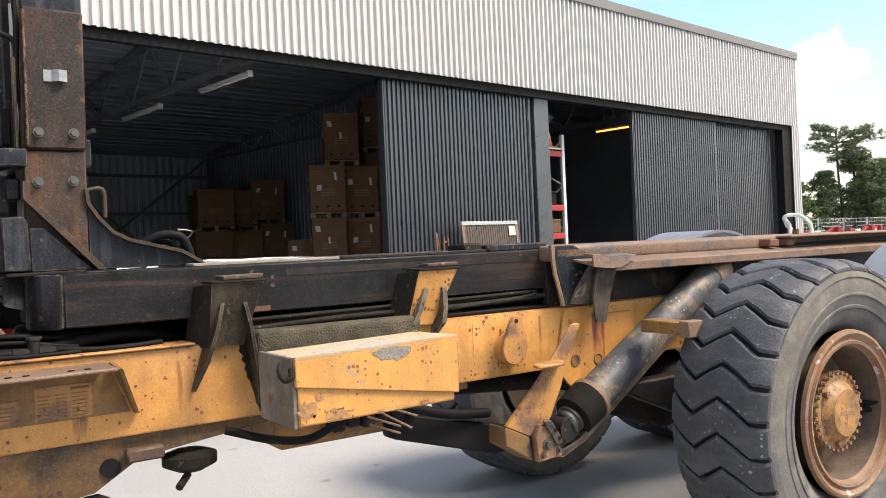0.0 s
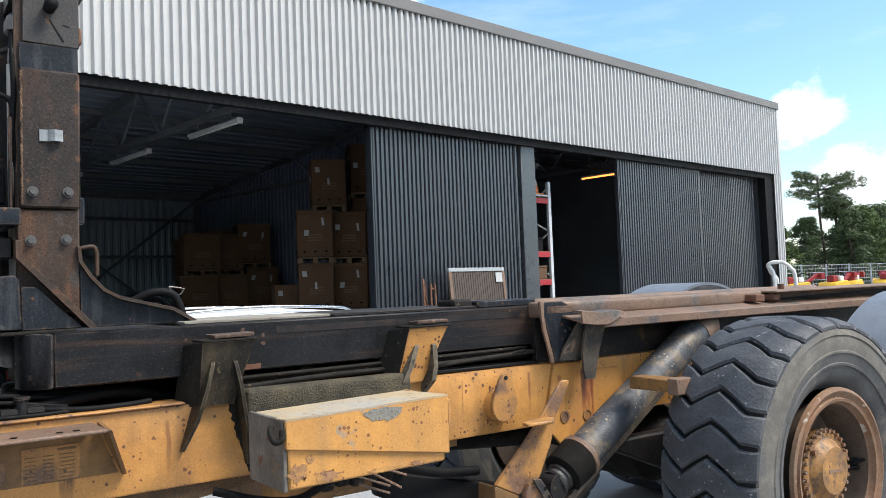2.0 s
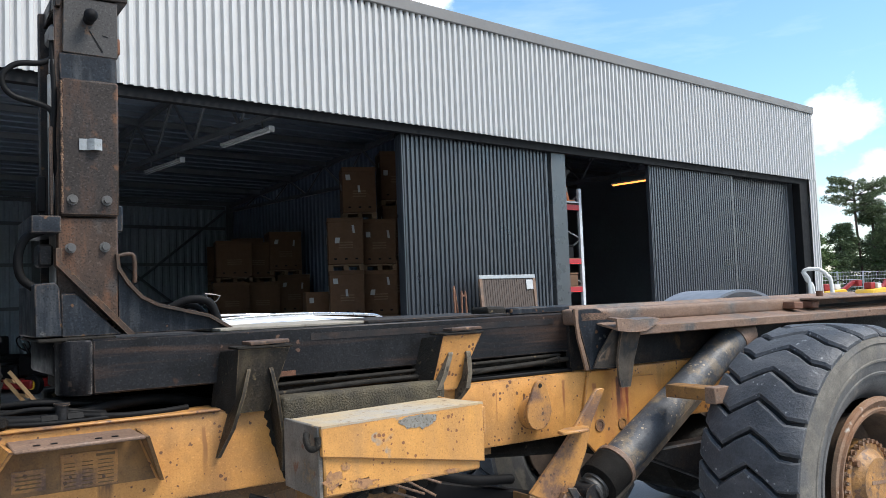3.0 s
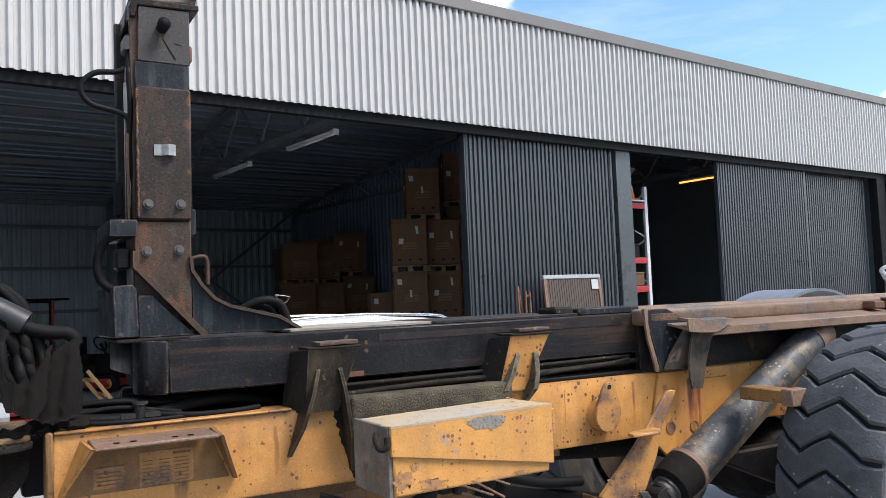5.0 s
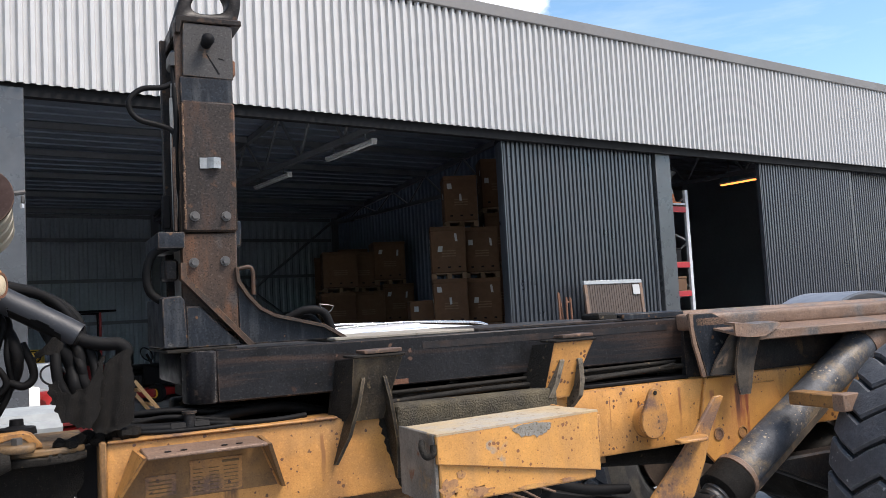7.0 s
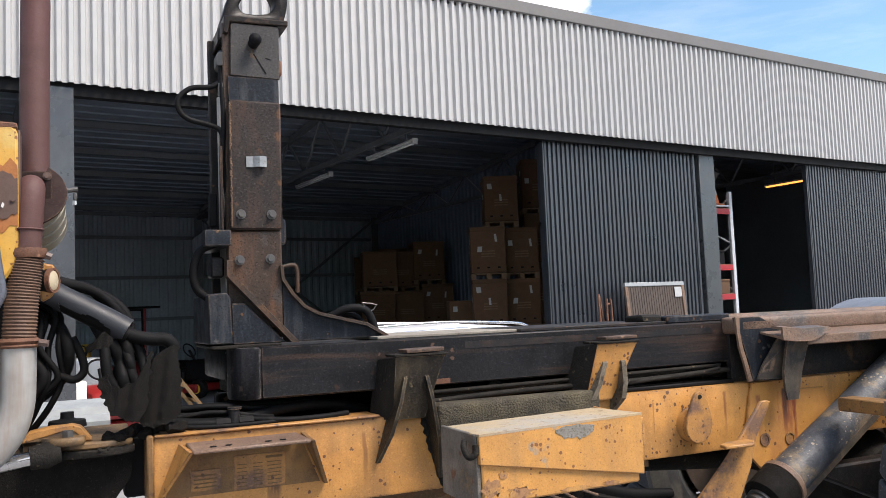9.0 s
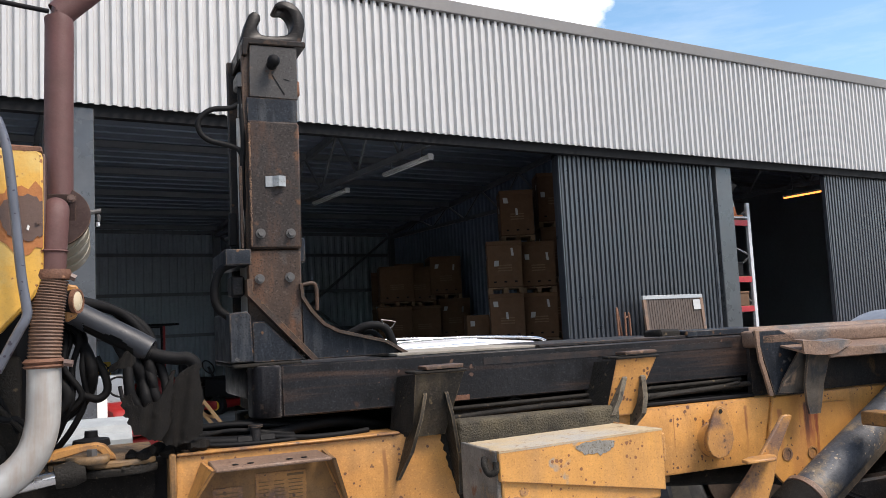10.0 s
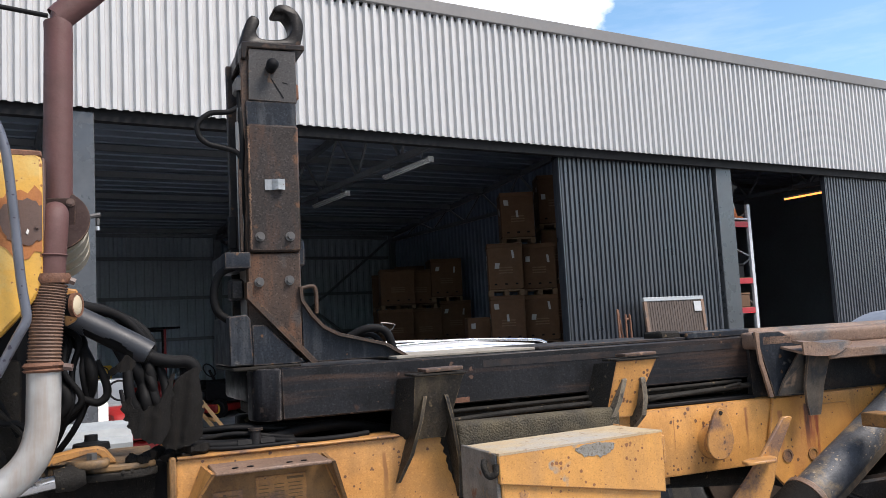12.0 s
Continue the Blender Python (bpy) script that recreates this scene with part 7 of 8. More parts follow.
def estate_car():
    car = thing("estate_car", "white estate car parked beside the truck", "car", pose(2.70, 7.68, 0))
    # station: x, half width, bottom, belt height, roof height, roof half width
    st = [(0.02, 0.80, 0.42, 0.74, 0.86, 0.70), (0.0, 0.84, 0.36, 0.86, 1.02, 0.72), (0.03, 0.88, 0.30, 0.98, 1.10, 0.73), (0.14, 0.91, 0.26, 0.99, 1.26, 0.68), (0.30, 0.92, 0.25, 1.00, 1.425, 0.60),
          (0.55, 0.925, 0.25, 1.00, 1.455, 0.61), (1.1, 0.93, 0.25, 0.99, 1.485, 0.62), (1.9, 0.93, 0.25, 0.975, 1.50, 0.62), (2.5, 0.93, 0.25, 0.96, 1.455, 0.61), (2.9, 0.925, 0.25, 0.95, 1.36, 0.60),
          (3.45, 0.92, 0.25, 0.94, 1.08, 0.64), (3.75, 0.915, 0.25, 0.92, 0.985, 0.66), (4.4, 0.89, 0.26, 0.84, 0.91, 0.60), (4.75, 0.82, 0.30, 0.72, 0.80, 0.55), (4.86, 0.70, 0.38, 0.58, 0.66, 0.50)]
    rings = []
    for x, w, zb, belt, roof, wr in st:
        half = [(0.0, zb), (w * 0.86, zb), (w * 0.97, zb + 0.1), (w, (zb + belt) / 2), (w * 0.985, belt - 0.06), (w * 0.95, belt), (wr + 0.04, roof - 0.09), (wr, roof - 0.045), (wr * 0.85, roof - 0.012), (wr * 0.4, roof)]
        ring = [(x, -y, z) for y, z in half] + [(x, y, z) for y, z in half[::-1][:-1]]
        rings.append(ring)

    def mat_of(j, i):
        if i in (5, 12) and 4 <= j <= 9:
            return 1
        if i in (6, 7, 8, 9, 10, 11) and 9 <= j <= 9:
            return 1
        return 0

    body = part("car_body", loft(rings, True, None, mat_of), ["car_white", "dark_glass"], car, "white painted car body")
    smooth(body, 50)
    # tailgate glass, lamps, plate, trim
    glass_bm = bmesh.new()
    q = [(0.055, -0.70, 1.115), (0.055, 0.70, 1.115), (0.275, 0.575, 1.395), (0.275, -0.575, 1.395)]
    f, b = [glass_bm.verts.new((p[0] - 0.022, p[1], p[2] + 0.012)) for p in q], [glass_bm.verts.new(p) for p in q]
    glass_bm.faces.new(f)
    for i in range(4):
        glass_bm.faces.new((f[i], f[(i + 1) % 4], b[(i + 1) % 4], b[i]))
    part("rear_window", glass_bm, "dark_glass", car, "dark tinted tailgate window")
    part("roof_spoiler", prism([(0.20, 1.405), (0.24, 1.425), (0.55, 1.475), (0.55, 1.45), (0.26, 1.40)], -0.60, 0.60, "y", 0.006), "car_white", car)
    part("wiper", box(-0.0, 0.02, -0.12, 0.22, 1.135, 1.15, 0.004), "black", car)
    for s in (-1, 1):
        lamp = part("tail_lamp", prism([(s * 0.42, 0.855), (s * 0.46, 0.985), (s * 0.86, 1.00), (s * 0.88, 0.90), (s * 0.86, 0.85)], -0.012, 0.10, "x", 0.008), "tail_red", car, "red tail lamp")
        part("reversing_strip", box(-0.015, 0.0, min(s * 0.46, s * 0.84), max(s * 0.46, s * 0.84), 0.862, 0.878), "label", lamp)
        part("roof_rail", pipe([(0.42, s * 0.60, 1.45), (0.6, s * 0.62, 1.495), (1.5, s * 0.63, 1.525), (2.4, s * 0.62, 1.485), (2.6, s * 0.61, 1.445)], 0.014, 10, 6), "chrome", car, "bright roof rail")
        part("door_mirror", box(3.1, 3.25, min(s * 0.92, s * 1.08), max(s * 0.92, s * 1.08), 0.98, 1.10, 0.03, seg=2), "car_white", car)
        for x in (0.95, 3.85):
            w = part("car_wheel", lathe([(0, 0.19), (0.02, 0.21), (0.03, 0.30), (0.10, 0.325), (0.2, 0.325), (0.22, 0.30)], (x, s * 0.93, 0.325), (0, -s, 0), 32), "black", car)
            part("wheel_rim", lathe([(-0.006, 0.06), (0.0, 0.20), (0.012, 0.205)], (x, s * 0.935, 0.325), (0, -s, 0), 28), "silver", w)
    trim = part("tailgate_trim", box(-0.025, 0.01, -0.44, 0.44, 0.985, 1.005, 0.004), "chrome", car, "chrome tailgate strip")
    part("badge", lathe([(0, 0.045), (0.008, 0.045), (0.010, 0.035)], (-0.006, 0.0, 1.055), (-1, 0, 0.2), 24), "chrome", car, "round chrome badge")
    part("model_mark", box(-0.012, 0.004, -0.50, -0.30, 1.035, 1.05), "chrome", car)
    plate = part("number_plate", box(-0.03, -0.012, -0.26, 0.26, 0.825, 0.94, 0.004), "label", car, "white number plate with a blue end")
    part("plate_end", box(-0.032, -0.029, 0.215, 0.255, 0.83, 0.935), "navy", plate)
    for k in range(6):
        y = 0.17 - 0.075 * k - (0.03 if k > 2 else 0)
        part("plate_bar", box(-0.032, -0.029, y - 0.024, y + 0.024, 0.85, 0.915), "black", plate)
    part("bumper", box(-0.035, 0.10, -0.86, 0.86, 0.42, 0.74, 0.05, seg=3), "car_white", car)
    part("bumper_strip", box(-0.04, 0.0, -0.7, 0.7, 0.40, 0.47, 0.01), "black", car)
    fin = part("roof_aerial", prism([(0.50, 1.465), (0.54, 1.53), (0.57, 1.53), (0.66, 1.47)], -0.02, 0.02, "y", 0.006), "car_white", car, "white shark-fin aerial")


estate_car()


# ---------------------------------------------------------------- machines in the shed
def round_wheel(name, parent, x, y, r, w, tyre="black", rim="mach_yellow"):
    t = smooth(part(name, lathe([(-w / 2, r * 0.55), (-w / 2, r * 0.86), (-w * 0.36, r), (w * 0.36, r), (w / 2, r * 0.86), (w / 2, r * 0.55)], (x, y, r), (1, 0, 0), 28), tyre, parent))
    part("wheel_disc", lathe([(-w / 2 - 0.004, 0.02), (-w / 2 - 0.004, r * 0.5), (-w / 2 + 0.03, r * 0.56), (w / 2 - 0.03, r * 0.56), (w / 2 + 0.004, r * 0.5), (w / 2 + 0.004, 0.02)], (x, y, r), (1, 0, 0), 20), rim, t)


def cab_mower(x, y, turn):
    root = thing("cab_tractor", "dark green compact tractor with a glazed cab", "tractor", pose(x, y, 0, 0, 0, turn))
    part("chassis", box(-0.45, 0.45, -0.3, 2.2, 0.35, 0.72, 0.03), "green", root)
    part("front_panel", box(-0.56, 0.56, -0.02, 0.08, 0.62, 1.0, 0.03), "green", root)
    roof = part("cab_roof", box(-0.62, 0.62, -0.12, 1.35, 1.90, 2.07, 0.05, seg=3), "green", root, "green cab roof")
    for dx in (-0.29, 0.29):
        smooth(part("roof_lamp", lathe([(0, 0.03), (0.03, 0.065), (0.045, 0.06), (0.05, 0.03)], (dx, -0.10, 1.985), (0, -1, 0), 20), "chrome", roof, "round roof lamp"))
    for dx in (-0.55, 0.55):
        for dy in (0.0, 1.22):
            part("cab_post", prism([(dx - 0.035, dy - 0.035), (dx + 0.035, dy - 0.035), (dx + 0.035, dy + 0.035), (dx - 0.035, dy + 0.035)], 0.70, 1.92, "z", 0.01), "green", root)
    part("windscreen", box(-0.51, 0.51, -0.005, 0.005, 1.0, 1.90), "dark_glass", root, "dark windscreen")
    for dx in (-0.55, 0.55):
        part("side_window", box(dx - 0.004, dx + 0.004, 0.04, 1.18, 0.95, 1.88), "dark_glass", root)
    for dx in (-0.42, 0.42):
        for k in (0, 1):
            smooth(part("head_lamp", lathe([(0, 0.02), (0.025, 0.06), (0.05, 0.06), (0.056, 0.03)], (dx + (0.13 if k and dx > 0 else -0.13 if k else 0), -0.05, 1.13), (0, -1, 0), 20), "chrome", root, "round headlamp"))
    for dx, dy, r, w in ((-0.6, 0.1, 0.36, 0.3), (0.6, 0.1, 0.36, 0.3), (-0.6, 1.8, 0.45, 0.36), (0.6, 1.8, 0.45, 0.36)):
        round_wheel("tractor_wheel", root, dx, dy, r, w)
    part("seat", box(-0.22, 0.22, 0.6, 1.0, 0.75, 0.95, 0.05), "black", root)
    part("seat_back", box(-0.2, 0.2, 0.95, 1.05, 0.95, 1.4, 0.04), "black", root)


def utility_vehicle(x, y, turn):
    root = thing("utility_vehicle", "small green utility vehicle with a sloping hood", "utility vehicle", pose(x, y, 0, 0, 0, turn))
    part("hood", prism([(-0.05, 0.52), (-0.05, 0.66), (0.1, 0.76), (0.7, 0.92), (0.75, 0.5)], -0.5, 0.5, "x", 0.03), "green", root, "green sloping hood")
    part("bumper", box(-0.48, 0.48, -0.16, -0.02, 0.42, 0.60, 0.03), "black", root)
    for dx in (-0.36, 0.36):
        part("head_lamp", box(dx - 0.1, dx + 0.1, -0.075, -0.03, 0.585, 0.665, 0.015), "chrome", root, "clear headlamp")
    part("tub", box(-0.55, 0.55, 0.7, 1.9, 0.42, 0.62, 0.03), "black", root)
    part("bench_seat", box(-0.5, 0.5, 1.0, 1.45, 0.62, 0.82, 0.04), "black", root)
    part("seat_back", box(-0.5, 0.5, 1.42, 1.54, 0.80, 1.15, 0.04), "mach_yellow", root)
    part("cargo_bed", box(-0.6, 0.6, 1.65, 2.6, 0.6, 0.95, 0.03), "green", root)
    for dx, dy in ((-0.52, 0.2), (0.52, 0.2), (-0.52, 2.1), (0.52, 2.1)):
        round_wheel("vehicle_wheel", root, dx, dy, 0.29, 0.24)


def ride_mower(x, y, turn, colour, rops, seat_mat, label, deck="red"):
    root = thing("ride_on_mower", label, "mower", pose(x, y, 0, 0, 0, turn))
    part("hood", prism([(-0.7, 0.35), (-0.72, 0.62), (-0.6, 0.74), (0.0, 0.80), (0.0, 0.35)], -0.33, 0.33, "x", 0.04), colour, root)
    part("deck", prism([(-0.55, -0.5), (0.55, -0.5), (0.6, 0.1), (0.45, 0.5), (-0.45, 0.5), (-0.6, 0.1)], 0.12, 0.30, "z", 0.03), deck, root, "mower deck")
    part("body", box(-0.38, 0.38, 0.0, 0.85, 0.3, 0.58, 0.04), "black", root)
    part("fender", box(-0.55, 0.55, 0.3, 0.95, 0.55, 0.66, 0.05), colour, root)
    part("seat", box(-0.24, 0.24, 0.3, 0.72, 0.66, 0.78, 0.05, seg=2), seat_mat, root)
    part("seat_back", box(-0.24, 0.24, 0.68, 0.80, 0.74, 1.16, 0.05, seg=3), seat_mat, root)
    part("steering_column", rod((0, -0.02, 0.75), (0, 0.14, 1.0), 0.03, seg=10), "black", root)
    part("steering_wheel", pipe([(0.17 * math.cos(a), 0.14 + 0.08 * math.sin(a), 1.0 + 0.14 * math.sin(a)) for a in np.linspace(0, 2 * math.pi, 13)], 0.015, 8, 2), "black", root)
    if rops:
        part("roll_bar", pipe([(-0.46, 0.9, 0.5), (-0.46, 0.9, 1.4), (-0.45, 0.9, 1.92), (-0.40, 0.9, 1.97), (0.40, 0.9, 1.97), (0.45, 0.9, 1.92), (0.46, 0.9, 1.4), (0.46, 0.9, 0.5)], 0.035, 8, 4), "black", root, "black roll bar")
        part("canopy", box(-0.55, 0.55, 0.1, 1.0, 1.98, 2.03, 0.02), "black", root)
        part("roll_post", rod((0.2, 0.2, 0.6), (0.2, 0.2, 1.98), 0.03, seg=8), "red", root)
    for dx, dy, r, w in ((-0.42, -0.45, 0.2, 0.16), (0.42, -0.45, 0.2, 0.16), (-0.5, 0.62, 0.27, 0.24), (0.5, 0.62, 0.27, 0.24)):
        round_wheel("mower_wheel", root, dx, dy, r, w)


cab_mower(6.22, 18.45, -8)
utility_vehicle(6.05, 17.25, -6)
ride_mower(4.05, 20.0, 12, "red", True, "black", "red ride-on mower with a dark roll frame")
ride_mower(4.9, 18.6, 35, "black", False, "black", "low black ride-on mower with a red deck")
ride_mower(2.05, 12.85, 8, "red", False, "silver", "ride-on mower with a grey seat")
ride_mower(3.1, 22.4, -10, "green", False, "mach_yellow", "green ride-on mower with a yellow seat", "green")

root = thing("white_cabinet", "white plastic cabinet beside the door post", "cabinet", pose(1.62, 12.3, 0, 0, 0, 8))
part("cabinet_body", box(-0.3, 0.07, -0.25, 0.25, 0, 0.905, 0.02), "white_plastic", root)
part("cabinet_door", box(-0.28, 0.05, -0.268, -0.252, 0.05, 0.88, 0.006), "white_plastic", root)

# raw pine crate frame leaning on the floor behind the truck
root = thing("crate_frame", "raw pine crate frame tipped against its own cross battens", "crate", pose(4.06, 14.6, 0.0, 0, -37, 0))
for dy in (-0.02, 0.30):
    part("side_rail", box(-0.03 - 0.25 * dy, 0.03 - 0.25 * dy, dy - 0.02, dy + 0.02, 0.04, 0.88 - 0.4 * dy, 0.004), "wood", root)
for z in (0.14, 0.40, 0.72):
    part("cross_batten", box(-0.055, -0.032, -0.06, 0.34, z - 0.04, z + 0.04, 0.004), "wood", root)
part("foot_board", box(-0.20, 0.0, -0.05, -0.02, 0.06, 0.15, 0.004), "wood", root)

# open carton on the floor next to the tractor
root = thing("open_carton", "opened brown cardboard box with raised flaps", "carton", pose(7.15, 17.9, 0, 0, 0, 20))
part("carton_body", box(-0.35, 0.35, -0.3, 0.3, 0, 1.05, 0.01), "cardboard", root)
slab("flap", [(-0.35, -0.3, 1.05), (0.35, -0.3, 1.05), (0.30, -0.42, 1.24), (-0.30, -0.42, 1.24)], (0, 0.006, 0.002), "cardboard", root)
slab("flap", [(0.35, -0.3, 1.05), (0.35, 0.3, 1.05), (0.48, 0.3, 1.22), (0.48, -0.3, 1.22)], (0.006, 0, 0), "cardboard", root)


# ---------------------------------------------------------------- things in front of the doors
def lean_panel():
    root = thing("framed_panel", "dark slatted panel in a pale rusty frame leaning on the door", "panel", pose(11.05, 10.62, 0, -5, 0, 0))
    for a, b, c, d in ((-0.74, 0.74, 1.93, 2.0), (-0.74, 0.74, 0.0, 0.07), (-0.74, -0.67, 0.07, 1.93), (0.67, 0.74, 0.07, 1.93)):
        part("frame_bar", box(a, b, -0.03, 0.02, c, d, 0.006), "fence" if c > 1.5 else "rail", root)
    for k in range(22):
        x = -0.66 + 0.06 * k
        part("slat", box(x, x + 0.05, -0.012, 0.005, 0.07, 1.93), "slat_brown", root)
    part("paper_label", box(0.47, 0.65, -0.035, -0.031, 1.72, 1.90), "label", root)


lean_panel()
root = thing("hand_trolley", "rusty tubular hand trolley standing by the door", "trolley", pose(9.68, 10.6, 0))
part("tube_frame", pipe([(-0.11, -0.02, 0.0), (-0.11, 0.0, 0.9), (-0.10, 0.05, 1.70), (-0.06, 0.08, 1.76), (-0.01, 0.08, 1.45), (0.0, 0.06, 1.2), (0.02, 0.0, 0.0)], 0.018, 8, 5), "rust", root)
part("tube_frame", pipe([(0.03, 0.0, 0.0), (0.03, 0.0, 1.58), (0.06, 0.02, 1.63), (0.11, 0.02, 1.63), (0.13, 0.0, 1.58), (0.13, -0.02, 0.0)], 0.018, 8, 5), "rust", root)
part("toe_plate", box(-0.2, 0.2, -0.25, 0.0, 0.0, 0.012), "rust", root)

# pale aluminium sill on the far side of the truck
part("far_sill", prism([(4.50, 1.12), (4.9, 1.12), (4.9, 1.25), (4.62, 1.25), (4.60, 1.235), (4.58, 1.235), (4.56, 1.20), (4.53, 1.20), (4.50, 1.17)], -0.6, 0.07, "x"), "sill_alloy", TRUCK, "pale ribbed metal sill")
part("sill_lip", box(-0.6, 0.13, 4.42, 4.52, 1.105, 1.118, 0.003), "sill_alloy", TRUCK)


# ---------------------------------------------------------------- yard beyond the corner
def yard_machine(x, y, turn, k):
    root = thing("yard_machine", "red and yellow garden machine standing in a row", "machine", pose(x, y, 0, 0, 0, turn), group="machines in the yard")
    part("frame", box(-0.75, 0.75, -0.45, 0.45, 0.35, 0.62, 0.02), "black", root)
    part("side_frame", box(-0.7, 0.6, -0.5, -0.44, 0.55, 0.85, 0.01), "red", root)
    part("hood", prism([(-0.55, 0.62), (-0.58, 1.12), (-0.45, 1.28), (0.35, 1.34), (0.52, 1.15), (0.55, 0.62)], -0.38, 0.38, "y", 0.02), "mach_yellow", root, "yellow hood")
    part("grille", box(-0.59, -0.57, -0.3, 0.3, 0.72, 1.05), "black", root)
    part("arm", prism([(0.35, 1.30), (0.50, 1.36), (0.95, 1.62), (1.15, 1.60), (1.15, 1.50), (0.95, 1.50), (0.55, 1.24)], -0.12, 0.02, "y", 0.01), "red", root, "red arm")
    part("arm_end", box(1.05, 1.25, -0.25, 0.15, 1.42, 1.66, 0.02), "red", root)
    part("ram", rod((0.4, 0.06, 1.15), (0.9, 0.0, 1.5), 0.03, seg=8), "chrome", root)
    part("control_box", box(-0.45 + 0.1 * k, -0.15 + 0.1 * k, -0.2, 0.1, 1.30, 1.55, 0.02), "red", root)
    part("tank", box(-0.05, 0.2, -0.3, -0.05, 1.32, 1.52, 0.04, seg=2), "white_plastic", root, "white tank")
    part("hose_loop", pipe([(0.2, 0.1, 1.3), (0.35, 0.15, 1.62), (0.6, 0.1, 1.66), (0.8, 0.0, 1.5)], 0.018, 6, 4), "hose", root)
    for dx in (-0.5, 0.5):
        for dy in (-0.5, 0.5):
            smooth(part("machine_wheel", lathe([(-0.09, 0.2), (-0.09, 0.26), (0.09, 0.26), (0.09, 0.2)], (dx, dy, 0.26), (0, 1, 0), 20), "black", root))


for k, (x, y) in enumerate(((31.7, 13.9), (33.8, 13.25), (36.4, 13.6), (38.9, 13.2), (41.6, 13.4))):
    yard_machine(x, y, -25 + 15 * k, k % 3)
root = thing("wrapped_frame", "white-wrapped bent tube frame standing by the corner", "frame", pose(22.7, 10.3, 0, 0, 0, -65))
part("wrapped_tube", torn(pipe([(-0.20, 0, 0.0), (-0.20, 0, 1.2), (-0.22, 0, 1.7), (-0.34, 0, 1.93), (-0.22, 0, 2.0), (0.05, 0, 1.98), (0.24, 0, 1.82), (0.34, 0, 1.5), (0.36, 0, 0.0)], 0.055, 10, 5), 0.015, 9), "white_plastic", root)
part("wrapped_tube", torn(pipe([(-0.36, 0, 1.94), (-0.28, 0.05, 1.72), (-0.12, 0.1, 1.4), (-0.08, 0.1, 0.0)], 0.05, 10, 5), 0.012, 9), "white_plastic", root)


def fence(p, q, posts):
    root = thing("wire_fence", "galvanised wire mesh fence along the yard", "fence")
    p, q = Vector(p), Vector(q)
    for k in range(posts):
        a = p.lerp(q, k / (posts - 1))
        part("post", rod(a, a + Vector((0, 0, 2.15)), 0.05, seg=8), "fence", root)
    bm = bmesh.new()
    for k in range(11):
        z = Vector((0, 0, 0.1 + 0.2 * k))
        rod(p + z, q + z, 0.011, seg=4, bm=bm)
    n = int((q - p).length / 0.3)
    for k in range(n):
        a = p.lerp(q, k / n)
        rod(a + Vector((0, 0, 0.1)), a + Vector((0, 0, 2.1)), 0.007, seg=4, bm=bm)
    tagged(part("mesh_wires", bm, "fence", root), kind="stuff")


fence((33.0, 19.6, 0), (95.0, 15.0, 0), 24)


def clump(bm, c, r, n, rnd, size, flat=0.6):
    """Many small leaf blades scattered in a ball."""
    for _ in range(n):
        d = Vector((rnd.gauss(0, 1), rnd.gauss(0, 1), rnd.gauss(0, 1))).normalized() * r * rnd.uniform(0.25, 1.0)
        d.z *= flat
        a, b = Vector((rnd.uniform(-1, 1), rnd.uniform(-1, 1), rnd.uniform(-0.6, 0.6))).normalized(), Vector((rnd.uniform(-1, 1), rnd.uniform(-1, 1), rnd.uniform(-1, 1))).normalized()
        s = size * rnd.uniform(0.6, 1.3)
        o = Vector(c) + d
        v = [bm.verts.new(o - a * s), bm.verts.new(o + b * s * 0.45), bm.verts.new(o + a * s), bm.verts.new(o - b * s * 0.45)]
        bm.faces.new(v)


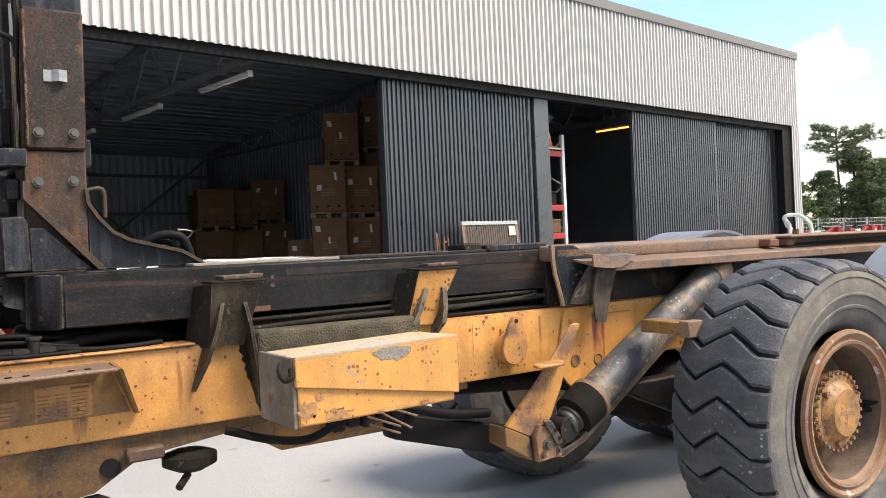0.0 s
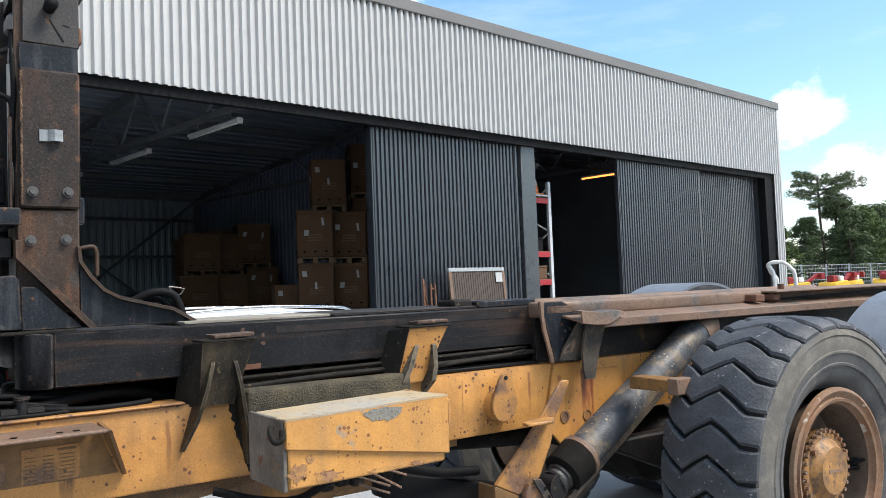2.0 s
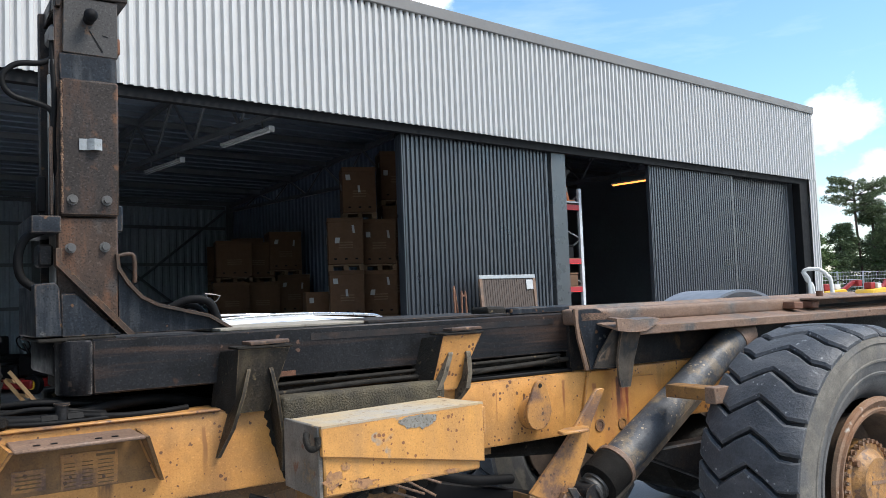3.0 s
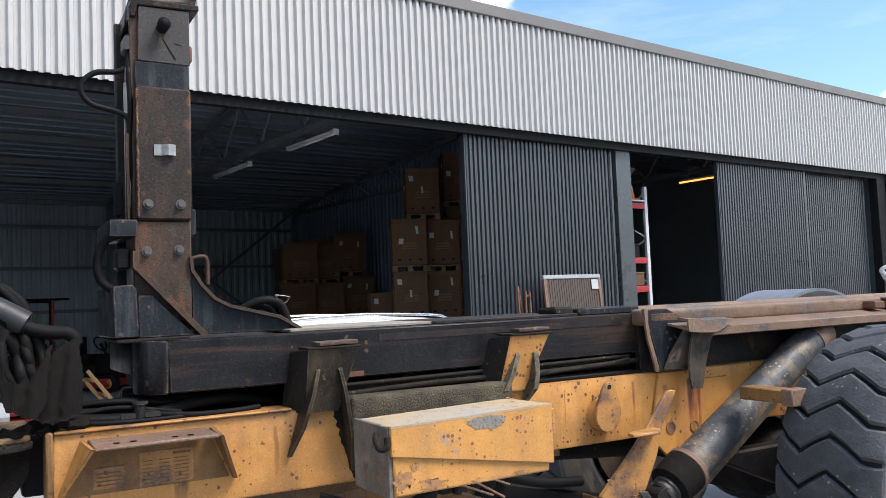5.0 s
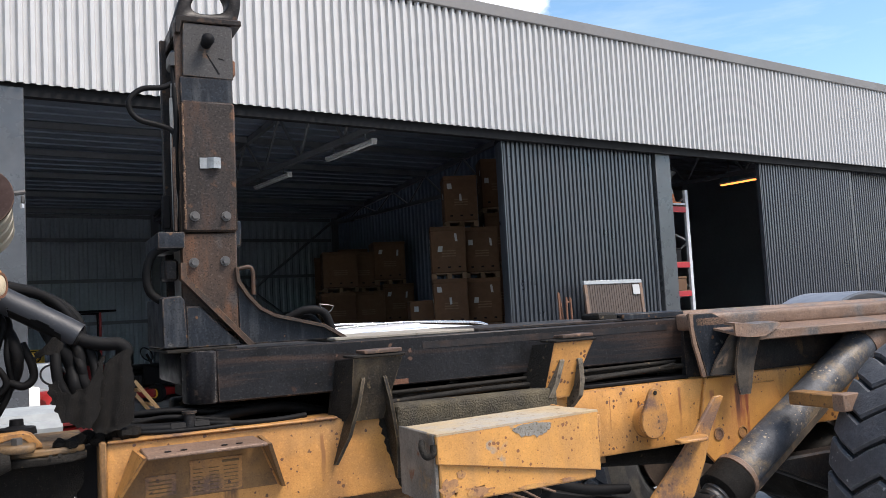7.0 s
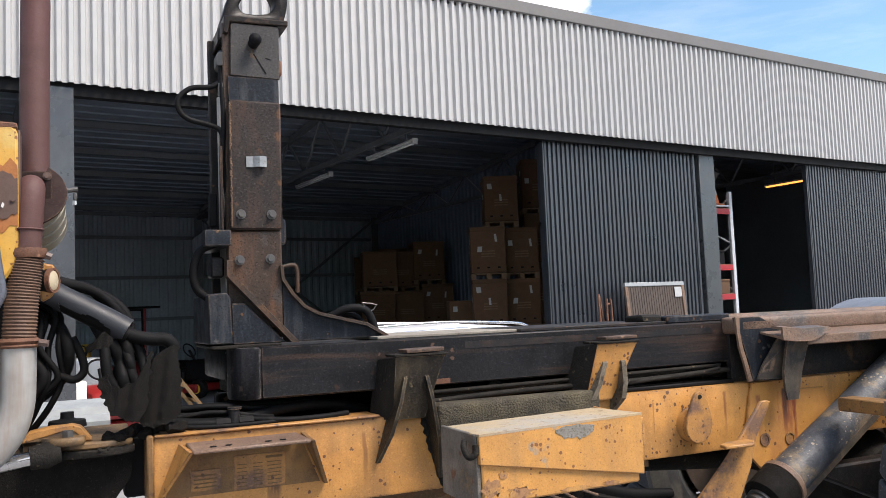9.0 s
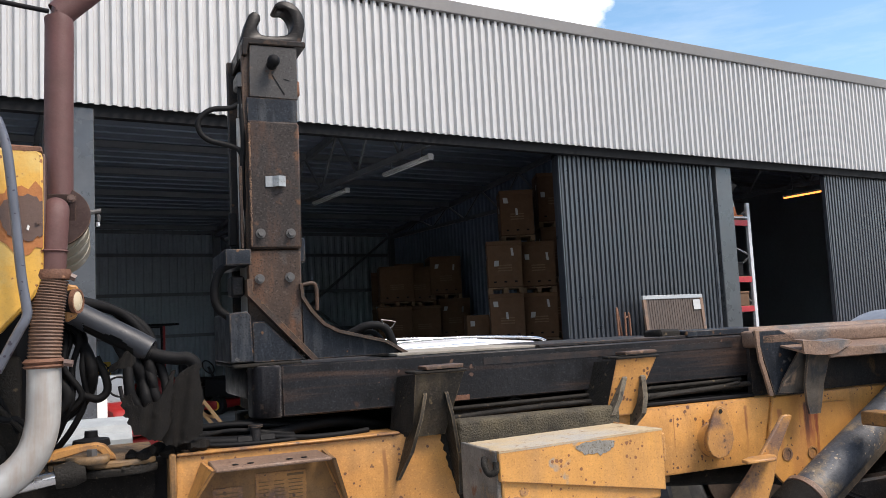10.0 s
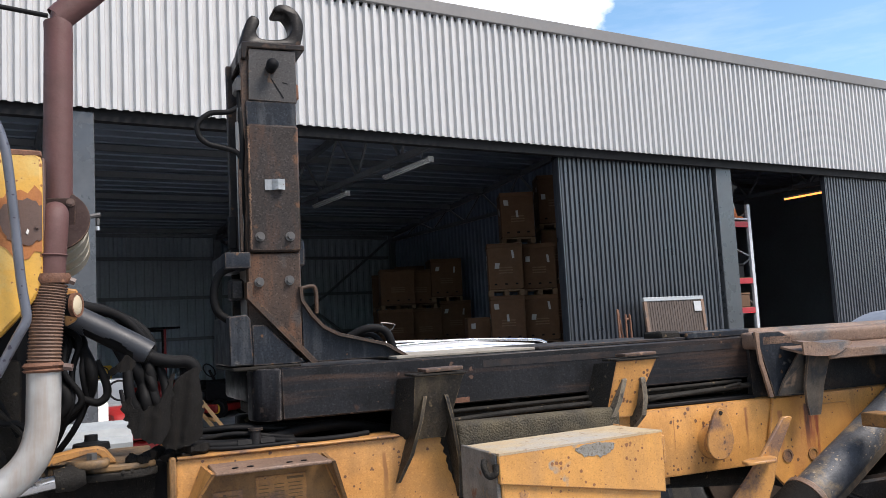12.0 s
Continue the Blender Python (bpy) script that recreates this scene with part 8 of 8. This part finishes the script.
def tree(name, label, x, y, height, crown_low, spread, mat, seed, dense=26, tiers=11, top_heavy=False, blade=0.085):
    rnd = random.Random(seed)
    root = thing(name, label, "tree", pose(x, y, 0))
    lean = rnd.uniform(-0.25, 0.25)
    smooth(part("trunk", pipe([(0, 0, 0), (0.05, 0, height * 0.3), (lean, 0.1, height * 0.65), (lean * 1.4, 0.1, height * 0.97)], 0.075, 8, 5), "bark", root), 60)
    bm, wood = bmesh.new(), bmesh.new()
    for k in range(tiers):
        f = (k + 0.5) / tiers
        z = crown_low + (height - crown_low) * f
        reach = spread * ((0.55 + 0.45 * math.sin(math.pi * min(1, f * 1.1))) if top_heavy else (1.05 - 0.85 * f ** 1.3)) * rnd.uniform(0.75, 1.15)
        for j in range(rnd.randint(4, 6)):
            a = rnd.uniform(0, 2 * math.pi)
            tip = Vector((lean * f * 1.4 + reach * math.cos(a), reach * math.sin(a), z + rnd.uniform(-0.15, 0.35) * reach * 0.5))
            start = Vector((lean * f * 1.4, 0.05, z - 0.1 * reach))
            rod(start, tip, 0.045, 0.015, seg=5, bm=wood)
            for t in (0.45, 0.75, 1.0):
                clump(bm, start.lerp(tip, t), 0.22 * spread * rnd.uniform(0.6, 1.1), dense * 5, rnd, blade, 0.55 if top_heavy else 0.8)
    part("limbs", wood, "bark", root)
    part("crown", bm, mat, root, "uneven crown with gaps")


tree("pine_tree", "tall old pine with a flat open crown", 54.6, 21.9, 8.15, 6.0, 2.35, "needles", 3, 24, 6, True)
tree("conifer_tree", "dense dark green conifer", 54.9, 20.2, 5.6, 0.9, 1.7, "needles", 31, 26, 10)
tree("conifer_tree", "dense dark green conifer", 51.9, 23.6, 4.6, 1.0, 1.8, "leaves", 9, 26, 9)
tree("conifer_tree", "dense dark green conifer", 56.8, 21.8, 6.3, 0.9, 2.6, "needles", 11, 28, 11)
tree("conifer_tree", "dense dark green conifer", 59.6, 21.8, 6.0, 0.9, 2.8, "leaves", 12, 28, 11)
tree("conifer_tree", "dense dark green conifer", 62.5, 21.0, 6.2, 0.9, 2.8, "needles", 14, 26, 11)
tree("conifer_tree", "dense dark green conifer", 66.5, 21.0, 6.8, 0.9, 3.0, "leaves", 17, 26, 11)
tree("conifer_tree", "dense dark green conifer", 72.0, 20.0, 7.2, 0.9, 3.2, "needles", 19, 24, 11)
tree("conifer_tree", "dense dark green conifer", 53.4, 22.5, 5.2, 0.9, 1.9, "needles", 41, 26, 10)
tree("conifer_tree", "dense dark green conifer", 57.2, 20.3, 5.9, 0.9, 2.3, "leaves", 43, 26, 11)
tree("conifer_tree", "dense dark green conifer", 50.0, 24.5, 4.2, 0.8, 2.0, "needles", 23, 22, 9)
